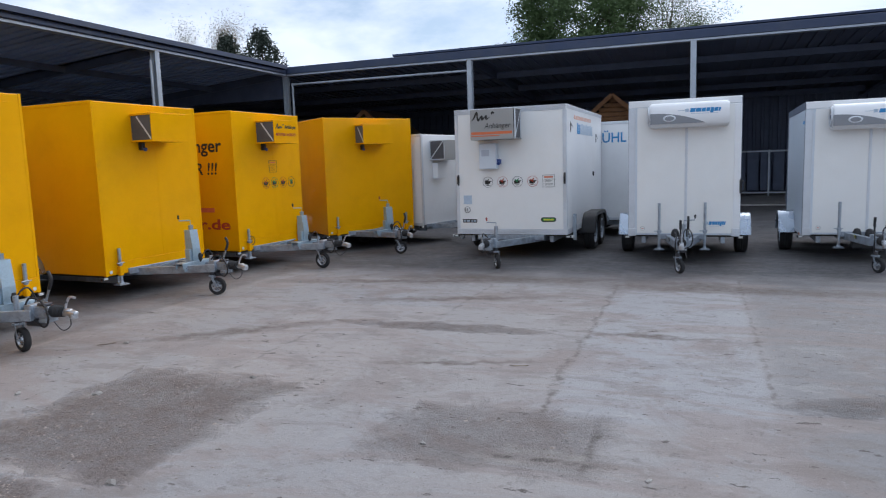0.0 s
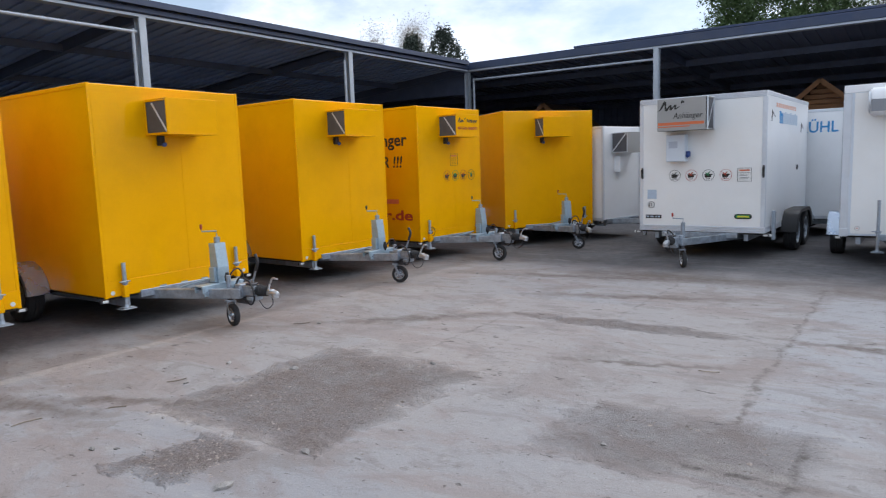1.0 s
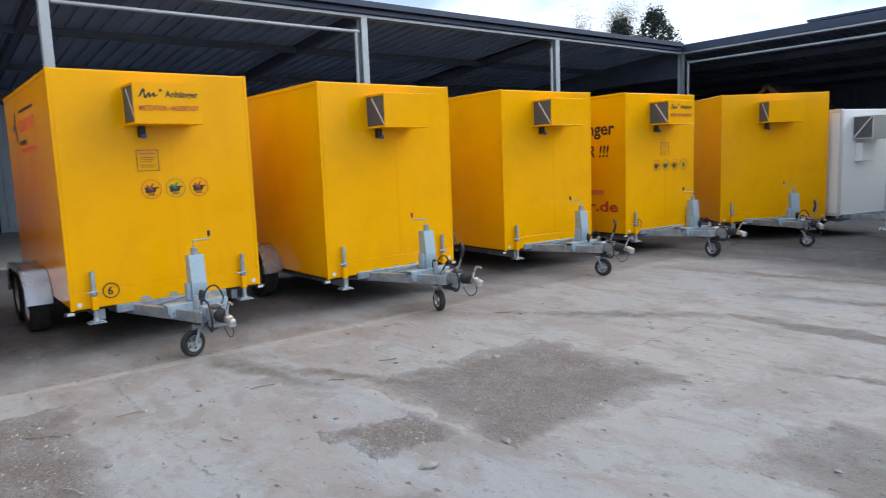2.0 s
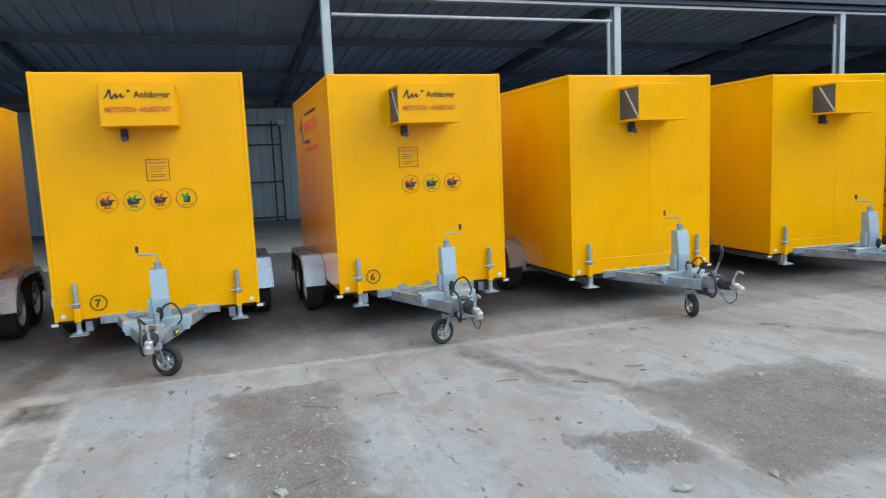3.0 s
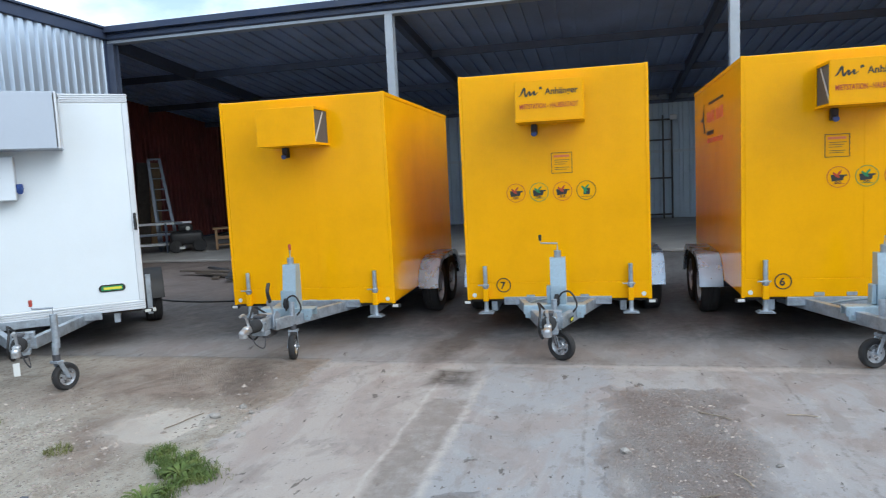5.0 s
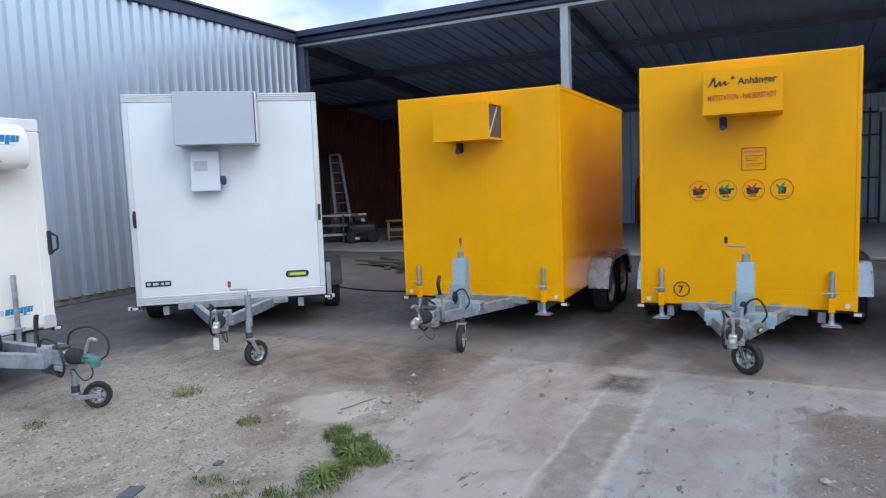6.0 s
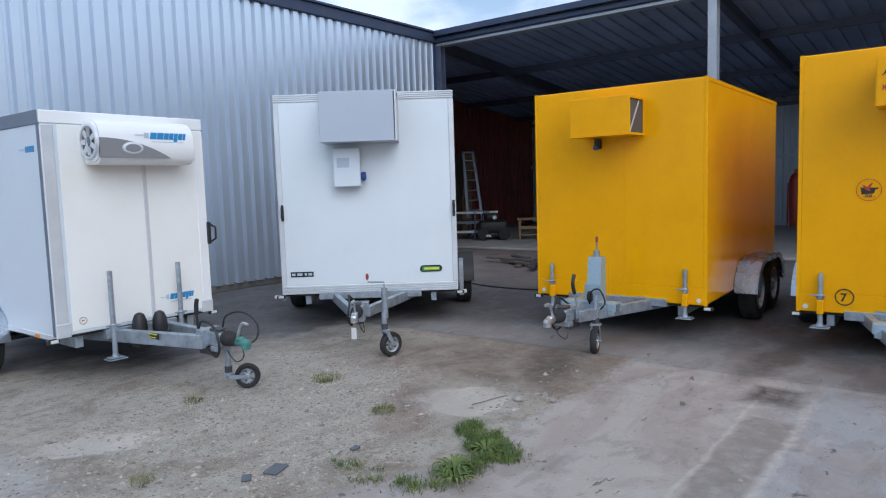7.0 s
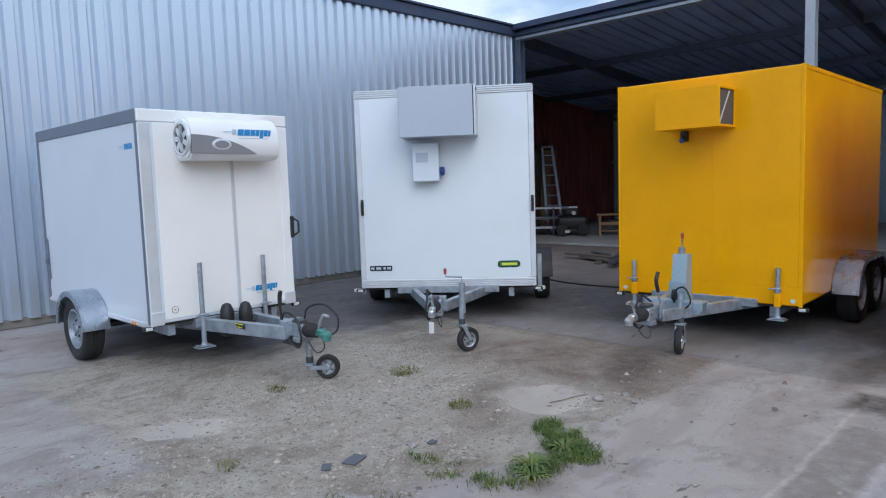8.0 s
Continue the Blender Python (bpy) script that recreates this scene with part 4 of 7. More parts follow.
def ribbon(points, y, thick=0.0025):
    """A brush stroke on a front face: points are (x, z, width), smoothed and given a little thickness."""
    p = curve_pts([(a, w_, b) for a, b, w_ in points], 4)
    bm = bmesh.new()
    rows = []
    for i, q in enumerate(p):
        d = p[min(i + 1, len(p) - 1)] - p[max(i - 1, 0)]
        n_ = Vector((-d.z, 0, d.x)).normalized() * max(q.y, 0.001) / 2
        c = Vector((q.x, y, q.z))
        rows.append([bm.verts.new(c + n_), bm.verts.new(c - n_), bm.verts.new(c - n_ + Vector((0, thick, 0))), bm.verts.new(c + n_ + Vector((0, thick, 0)))])
    for u, v in zip(rows, rows[1:]):
        for k in range(4):
            bm.faces.new((u[k], u[(k + 1) % 4], v[(k + 1) % 4], v[k]))
    bm.faces.new(rows[0])
    bm.faces.new(rows[-1][::-1])
    bmesh.ops.recalc_face_normals(bm, faces=bm.faces)
    return bm


def script_mark(parent, x, z, w, h, y, material, name="script_logo"):
    """A plain brush flourish in place of a script logo."""
    path = ((0.0, 0.08, 0.04), (0.10, 0.30, 0.14), (0.24, 0.86, 0.20), (0.26, 0.40, 0.14), (0.30, 0.10, 0.20), (0.40, 0.42, 0.10), (0.46, 0.50, 0.16), (0.46, 0.16, 0.18),
            (0.58, 0.40, 0.10), (0.64, 0.50, 0.18), (0.64, 0.18, 0.14), (0.80, 0.40, 0.04))
    return part(name, join(ribbon([(x + w * a, z + h * b, h * c) for a, b, c in path], y), ribbon([(x + w * 0.86, z + h * 0.62, h * 0.05), (x + w * 0.90, z + h * 0.80, h * 0.22), (x + w * 0.97, z + h * 0.72, h * 0.10)], y)), material, parent)


def badge(parent, x, z, r, y, inks):
    """A round sticker: thin ring, a tilted wagon-like box on two small wheels, coloured strokes over it."""
    ring = part("round_sticker", ring_bm(x, z, r, y - 0.003, r * 0.055), inks[0], parent, "round printed sticker with a coloured motif")
    k = r
    tub = inks[1] is GREENINK
    if tub:
        box = prism([(x - 0.30 * k, z - 0.42 * k), (x + 0.34 * k, z - 0.42 * k), (x + 0.38 * k, z + 0.22 * k), (x - 0.26 * k, z + 0.22 * k)], y - 0.003, y, "y")
    else:
        box = prism([(x - 0.56 * k, z - 0.40 * k), (x + 0.40 * k, z - 0.32 * k), (x + 0.48 * k, z + 0.04 * k), (x + 0.74 * k, z + 0.08 * k), (x + 0.72 * k, z + 0.20 * k), (x - 0.66 * k, z + 0.22 * k)], y - 0.003, y, "y")
    part("motif", box, INK, ring)
    if tub:
        part("motif_side", bx((x - 0.24 * k, y - 0.004, z - 0.34 * k), (x - 0.02 * k, y - 0.001, z + 0.12 * k)), inks[1], ring)
    part("motif_stroke", ribbon([(x - 0.46 * k, z + 0.44 * k, 0.14 * k), (x - 0.16 * k, z + 0.12 * k, 0.22 * k), (x + 0.12 * k, z - 0.06 * k, 0.12 * k)], y - 0.005), inks[2], ring)
    part("motif_stroke", ribbon([(x - 0.18 * k, z - 0.02 * k, 0.12 * k), (x + 0.06 * k, z + 0.36 * k, 0.20 * k), (x + 0.26 * k, z + 0.62 * k, 0.08 * k)], y - 0.005), inks[2], ring)
    if not tub:
        for q in (-0.18, 0.12):
            part("motif_wheel", ring_bm(x + q * k, z - 0.52 * k, 0.12 * k, y - 0.003, 0.05 * k, 12), INK, ring)
    part("motif_line", bx((x - 0.50 * k, y - 0.002, z - 0.66 * k), (x + 0.55 * k, y, z - 0.62 * k)), inks[0], ring)


def notice(parent, x, z, s, y, ink, sz=None):
    sz = sz or s
    t = s * 0.028
    n_ = part("notice_sticker", join(bx((x - s / 2, y - 0.003, z - sz / 2), (x - s / 2 + t, y, z + sz / 2)), bx((x + s / 2 - t, y - 0.003, z - sz / 2), (x + s / 2, y, z + sz / 2)),
                                     bx((x - s / 2 + t, y - 0.003, z - sz / 2), (x + s / 2 - t, y, z - sz / 2 + t)), bx((x - s / 2 + t, y - 0.003, z + sz / 2 - t), (x + s / 2 - t, y, z + sz / 2))), ink, parent, "framed notice sticker")
    part("title_line", bx((x - s * 0.38, y - 0.0015, z + sz * 0.27), (x + s * 0.36, y, z + sz * 0.38)), ORANGEINK, n_)
    for i, q in enumerate((0.14, 0.04, -0.06, -0.22, -0.31)):
        part("print_line", bx((x - s * 0.34, y - 0.0015, z + sz * q - 0.0022), (x + s * (0.36 - 0.09 * (i % 3)), y, z + sz * q + 0.0022)), ink, n_)


def numbered(parent, x, z, r, y, text):
    ring = part("number_sticker", ring_bm(x, z, r, y - 0.003, r * 0.13), INK, parent, "round number sticker")
    k = r * 1.35
    lettering("number", text, k, INK, ring, pose(x - (0.30 * k if len(text) == 1 else 0.5 * k), y - 0.002, z - 0.36 * k, 90), bold=0.002)


def chassis(r, w, z0, L, axles, spread, paint, tongue=1.05, jock=(0.04, -0.86), rw=0.29, wb=None, fend=FENDERMAT, reach=0.45, zt=0.36, tube=0.07, single=False, jr=0.11, jturn=20, tall_jack=True, trail=0.05, head=None):
    """Frame, axle, wheels, mudguards, A-frame, coupling and jockey wheel."""
    wb = L * 0.56 if wb is None else wb
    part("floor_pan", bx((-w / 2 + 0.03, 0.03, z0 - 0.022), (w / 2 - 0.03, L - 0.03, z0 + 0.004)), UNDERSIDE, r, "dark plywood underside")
    for s in (-1, 1):
        part("chassis_rail", bx((s * w * 0.36 - 0.03, 0.06, z0 - 0.12), (s * w * 0.36 + 0.03, L - 0.05, z0 - 0.023), 0.004), GALV, r)
        part("drawbar_arm", beam((s * reach, 0.45, zt - 0.05), (s * 0.07, -tongue + 0.28, zt), tube * 0.8, tube * 1.35), GALV, r, "galvanised drawbar arm")
    part("cross_member", bx((-reach - 0.05, -0.02, zt - 0.045), (reach + 0.05, 0.05, zt + 0.03), 0.004), GALV, r)
    ys = [wb] if axles == 1 else [wb - spread / 2, wb + spread / 2]
    for y in ys:
        part("axle", cyl((-w / 2, y, rw), (w / 2, y, rw), 0.035), DARKMETAL, r, "", True)
        for s in (-1, 1):
            wheel(r, s * (w / 2 + 0.11), y, rw, 0.185, s)
    for s in (-1, 1):
        a, b = sorted((s * (w / 2 + 0.005), s * (w / 2 + 0.225)))
        fender(r, s, a, b, ys, rw, fend)
        ml = part("marker_lamp", bx((s * (w / 2 + 0.022) - 0.045, 0.005, z0 - 0.045), (s * (w / 2 + 0.022) + 0.045, 0.04, z0 - 0.010), 0.006), BLACK, r, "black-cased white marker lamp")
        part("lens", bx((s * (w / 2 + 0.018) - 0.028, -0.003, z0 - 0.040), (s * (w / 2 + 0.018) + 0.028, 0.006, z0 - 0.014), 0.003), REFLECT, ml, "white lens")
    coupling(r, -tongue, zt + 0.02, head=head)
    jockey(r, jock[0], jock[1], jr, jturn, 0.5 if tall_jack else 0.40, 0.06, trail)


def yellow_trailer(m, w, z0, z1, L, axles, words=(), label="", fan=True, jt=20, jock=(0.04, -0.86), ct=150):
    r = root("refrigerated_trailer", m, label, "trailer", "yellow refrigerated trailers in a row")
    h = w / 2
    body = part("body", bx((-h, 0, z0), (h, L, z1), 0.012, 2), YELLOW, r, "yellow painted insulated box")
    part("front_panel", bx((-h + 0.0165, -0.004, z0 + 0.166), (h - 0.0165, 0.004, z1 - 0.085), 0.001), YELLOW, body)
    part("sill_panel", bx((-h + 0.008, -0.006, z0 + 0.006), (h - 0.008, 0.004, z0 + 0.162), 0.003), YELLOW, body)
    part("seam", bx((0.085, -0.0065, z0 + 0.17), (0.093, -0.003, z1 - 0.45)), YELLOW, body)
    for s in (-1, 1):
        part("corner_profile", bx((s * (h + 0.001) - 0.016, -0.005, z0 - 0.004), (s * (h + 0.001) + 0.016, 0.03, z1 + 0.003), 0.004, 2), YELLOW, body)
        part("roof_profile", bx((s * (h - 0.012) - 0.018, 0.03, z1 - 0.035), (s * (h - 0.012) + 0.018, L, z1 + 0.006), 0.004), YELLOW, body)
        part("side_seam", bx((s * (h + 0.0005) - 0.002, 0.05, z0 + (z1 - z0) * 0.62), (s * (h + 0.0005) + 0.002, L - 0.03, z0 + (z1 - z0) * 0.627)), YELLOW, body)
        part("reflector", lathe([(0.001, -0.010), (0.021, -0.010), (0.021, -0.006)], (s * (h - 0.055), 0, z0 + 0.045), "y", 16), REFLECT, r, "round white reflector")
    for i in (-1, 0, 1):
        part("label_patch", bx((0.25 * i - 0.035, -0.009, z0 + 0.012), (0.25 * i + 0.045, -0.006, z0 + 0.045)), GALV, body, "worn grey sticker")
    if fan:
        fz0, fz1, d, fw = z1 - 0.47, z1 - 0.13, 0.37, 0.285
        u = part("cooling_unit", bx((-fw, -d, fz0), (fw, -d + 0.012, fz1), 0.003), YELLOW, r, "yellow sheet cover of the cooling unit")
        part("cover_top", bx((-fw, -d + 0.012, fz1 - 0.012), (fw, -0.002, fz1), 0.003), YELLOW, u)
        part("cover_base", bx((-fw - 0.012, -d - 0.004, fz0 - 0.012), (fw + 0.012, -0.002, fz0), 0.003), YELLOW, u)
        part("coil_block", bx((-fw + 0.04, -d + 0.03, fz0 + 0.01), (fw - 0.04, -0.01, fz1 - 0.02), 0.004), GRILLE, u, "dark cooler block")
        for s in (-1, 1):
            part("side_grille", bx((s * (fw - 0.012) - 0.003, -d + 0.012, fz0 + 0.002), (s * (fw - 0.012) + 0.003, -0.008, fz1 - 0.012)), GRILLE, u, "dark wire-mesh side grille")
            part("grille_frame", join(beam((s * fw, -d + 0.02, fz0 + 0.005), (s * fw, -0.02, fz0 + 0.005), 0.012, 0.012), beam((s * fw, -d + 0.02, fz1 - 0.02), (s * fw, -0.02, fz1 - 0.02), 0.012, 0.012),
                                      beam((s * fw, -d + 0.008, fz0), (s * fw, -d + 0.008, fz1 - 0.01), 0.012, 0.016), beam((s * fw, -0.015, fz0), (s * fw, -0.015, fz1 - 0.01), 0.012, 0.016)), YELLOW, u)
            part("grille_brace", beam((s * (fw - 0.004), -d + 0.03, fz0 + 0.02), (s * (fw - 0.004), -0.12, fz1 - 0.04), 0.004, 0.02, 0), ALU, u)
        part("power_inlet", join(bx((-0.185, -0.075, fz0 - 0.11), (-0.13, -0.004, fz0 - 0.012), 0.008), cyl((-0.157, -0.10, fz0 - 0.10), (-0.157, -0.05, fz0 - 0.08), 0.022)), BLACK, u, "black and blue power inlet")
        part("inlet_cap", lathe([(0.001, -0.105), (0.024, -0.105), (0.024, -0.085)], (-0.157, 0, fz0 - 0.10), "y", 14), PLUGBLUE, u, "blue plug cap")
        if "fan" in words:
            script_mark(u, -fw + 0.03, fz0 + 0.20, 0.21, 0.09, -d - 0.004, INK)
            lettering("word", "Anhänger", 0.075, INK, u, pose(-0.03, -d - 0.003, fz0 + 0.215, 90), 0.28, bold=0.0015)
            lettering("word", "MIETSTATION - HALBERSTADT", 0.06, REDINK, u, pose(-fw + 0.035, -d - 0.003, fz0 + 0.10, 90), 0.50, bold=0.001)
    n = [x for x in words if x in ("7", "6", "5")]
    nb = 4 if "four" in words else 3 if "three" in words else 0
    bx0 = -0.35 if nb == 4 and "left" not in words else -0.11
    inks = [(REDINK, INK, REDINK), (GREENINK, INK, GREENINK), (REDINK, INK, REDINK), (INK, GREENINK, GREENINK)]
    for i in range(nb):
        badge(r, bx0 + 0.215 * i, z0 + 1.01, 0.088, -0.006, inks[i])
    if nb:
        notice(r, 0.08 if nb == 4 else -0.12, z0 + 1.27, 0.19, -0.006, INK)
    for t in n:
        numbered(r, -0.50 if t == "7" else -0.53, z0 + 0.14, 0.07, -0.008, t)
    for s in (-1, 1):
        steady(r, s * (h - 0.17), -0.035, z0, YELLOW, z0 + 0.33)
    chassis(r, w, z0, L, axles, 0.66, YELLOW, tongue=1.30, jock=jock, jturn=jt, zt=0.345, jr=0.125 if "four" in words else 0.11, head=CHROME if n else None)
    # upright jack housing on the drawbar
    zj = 0.37
    part("jack_housing", prism([(-0.62, zj), (-0.50, zj), (-0.50, zj + 0.44), (-0.59, zj + 0.44), (-0.62, zj + 0.20)], -0.02, 0.11), GALV_BLUE, r, "tapered galvanised jack housing")
    jb = part("jack_crossbar", join(bx((-0.25, -0.66, zj + 0.03), (0.27, -0.54, zj + 0.045), 0.003), bx((-0.25, -0.665, zj - 0.03), (0.27, -0.652, zj + 0.045), 0.003), bx((-0.25, -0.548, zj - 0.03), (0.27, -0.535, zj + 0.045), 0.003)), GALV_BLUE, r, "galvanised channel crossbar of the jack")
    for s in (-1, 1):
        part("clamp_plate", bx((0.01 + s * 0.215 - 0.03, -0.672, zj - 0.06), (0.01 + s * 0.215 + 0.03, -0.666, zj + 0.04), 0.002), GALV_BLUE, jb)
        part("bolt", cyl((0.01 + s * 0.215, -0.69, zj - 0.02), (0.01 + s * 0.215, -0.672, zj - 0.02), 0.010, seg=6), GALV, jb)
    part("side_bracket", bx((-0.055, -0.60, zj + 0.05), (-0.021, -0.52, zj + 0.20), 0.004), GALV_BLUE, jb)
    part("brake_hose", pipe(curve_pts([(0.03, -0.68, zj + 0.03), (0.07, -0.72, zj + 0.15), (0.15, -0.73, zj + 0.17), (0.20, -0.74, zj + 0.05), (0.10, -0.78, zj - 0.03), (-0.02, -0.86, zj - 0.02), (-0.03, -1.0, zj + 0.02)], 5), 0.008, 8), BLACK, r, "black brake hose looped over the jack", True)
    part("hose_boot", lathe([(0.012, 0.0), (0.026, 0.02), (0.028, 0.06), (0.016, 0.10)], (0.035, -0.685, zj + 0.045), "z", 12), BLACK, r, "black rubber boot", True)
    if "7" in words:
        nb = part("drawbar_label", bx((0.0, -0.002, -0.02), (0.09, 0.0, 0.025)), INK, r, "small dark maker's plate")
        nb.matrix_basis = pose(0.148, -0.90, 0.335, 0, 0, 75.5)
        part("print_line", bx((0.012, -0.004, -0.008), (0.075, -0.002, 0.014)), YELLOWINK, nb)
    part("jack_tube", cyl((0.045, -0.55, zj + 0.44), (0.045, -0.55, zj + 0.50), 0.03), GALV, r, "", True)
    crank(r, 0.045, -0.55, zj + 0.53, ct, "redgrip" in words)
    part("hose", pipe(curve_pts([(-0.02, -0.45, zj + 0.07), (-0.16, -0.30, zj + 0.02), (-0.30, -0.12, zj - 0.05), (-0.36, 0.02, zj - 0.03)], 5), 0.011, 7), GALV_BLUE, r, "", True)
    return r


def at(x, y, rz):
    return pose(x, y, 0, 0, 0, rz)


plain = "yellow box trailer with a fan unit and galvanised drawbar, standing on concrete"
ya = yellow_trailer(at(-6.62, -3.00, 91), 1.69, 0.335, 2.382, 3.0, 2, ("redgrip",), "plain yellow tandem box trailer with a fan unit and red-gripped crank", jt=15, jock=(0.14, -0.80), ct=-65)
y7 = yellow_trailer(at(-6.72, -0.57, 90.6), 1.68, 0.348, 2.46, 3.0, 2, ("fan", "four", "7"), "yellow tandem box trailer with four round stickers and number seven", jt=58, jock=(0.03, -0.85), ct=180)
y6 = yellow_trailer(at(-6.60, 1.885, 90.3), 1.69, 0.37, 2.424, 2.9, 2, ("fan", "three", "6"), "yellow tandem box trailer with three round stickers and number six", jt=-72, jock=(-0.08, -0.84), ct=5)
yb = yellow_trailer(at(-6.40, 4.26, 90.4), 1.68, 0.345, 2.385, 2.6, 1, ("redgrip",), "plain yellow single-axle box trailer with a fan unit", jt=-15, jock=(-0.02, -0.78))
yc = yellow_trailer(at(-6.60, 7.02, 86.5), 1.62, 0.315, 2.42, 2.6, 1, (), "plain yellow box trailer with fan unit beside lettered trailer", jt=20, jock=(-0.05, -0.95))
yd = yellow_trailer(at(-6.37, 9.30, 85.5), 1.58, 0.325, 2.43, 2.8, 1, ("fan", "four", "left", "5"), "yellow box trailer with lettered side wall and round stickers", jt=0, jock=(-0.05, -0.92))
ye = yellow_trailer(at(-5.665, 11.47, 53.5), 1.766, 0.325, 2.43, 2.8, 1, ("redgrip",), "yellow box trailer turned towards the yard at the row's end", jt=60, jock=(0.0, -0.95))

# words on the side of the lettered trailer and on the number six
def on_left(h, y, z):
    """A pose on a trailer's left flank: reading towards the front."""
    return Matrix(((0, 0, -1, -h - 0.003), (-1, 0, 0, y), (0, 1, 0, z), (0, 0, 0, 1)))
lettering("word", "nger", 0.27, INK, yd, on_left(0.79, 0.78, 1.84), 0.55, bold=0.006)
lettering("word", "R !!!", 0.25, INK, yd, on_left(0.79, 0.78, 1.50), 0.44, bold=0.004, shear=0.15)
lettering("word", "r.de", 0.22, REDINK, yd, on_left(0.79, 0.76, 0.66), 0.60, bold=0.006)
part("print_line", bx((-0.796, 0.45, 0.92), (-0.793, 0.95, 0.99)), ORANGEINK, yd)
# print on the flank of number six: a dark flourish and rows of red and dark print
for y0_, y1_, zz, hh, mt in ((0.92, 1.80, 2.185, 0.026, INK), (0.92, 1.36, 1.995, 0.12, ORANGEINK), (1.44, 1.95, 1.995, 0.12, ORANGEINK), (1.50, 1.95, 1.86, 0.045, INK), (0.95, 1.90, 1.775, 0.05, ORANGEINK)):
    k = max(int((y1_ - y0_) / (hh * 0.85)), 2)
    for i in range(k):
        a_ = y0_ + (y1_ - y0_) * i / k
        part("print_bar", bx((-0.849, a_, zz + (0.012 if i % 3 == 1 else 0)), (-0.846, a_ + (y1_ - y0_) / k * 0.78, zz + hh * (0.82 if i % 4 == 2 else 1.0))), mt, y6)
part("dark_flourish", prism([(2.06, 1.90), (2.12, 1.89), (2.20, 2.02), (2.40, 2.05), (2.22, 2.08), (2.12, 2.22), (2.14, 2.06)], -0.849, -0.846), INK, y6)


def handle(parent, x, y, z, tall=0.17):
    return part("door_handle", join(bx((x - 0.014, y - 0.012, z - tall / 2), (x + 0.014, y, z + tall / 2), 0.004), pipe([(x, y - 0.01, z - tall / 2 + 0.02), (x, y - 0.045, z - tall / 2 + 0.03), (x, y - 0.045, z + tall / 2 - 0.03), (x, y - 0.01, z + tall / 2 - 0.02)], 0.010, 8)), BLACK, parent, "black bow handle")


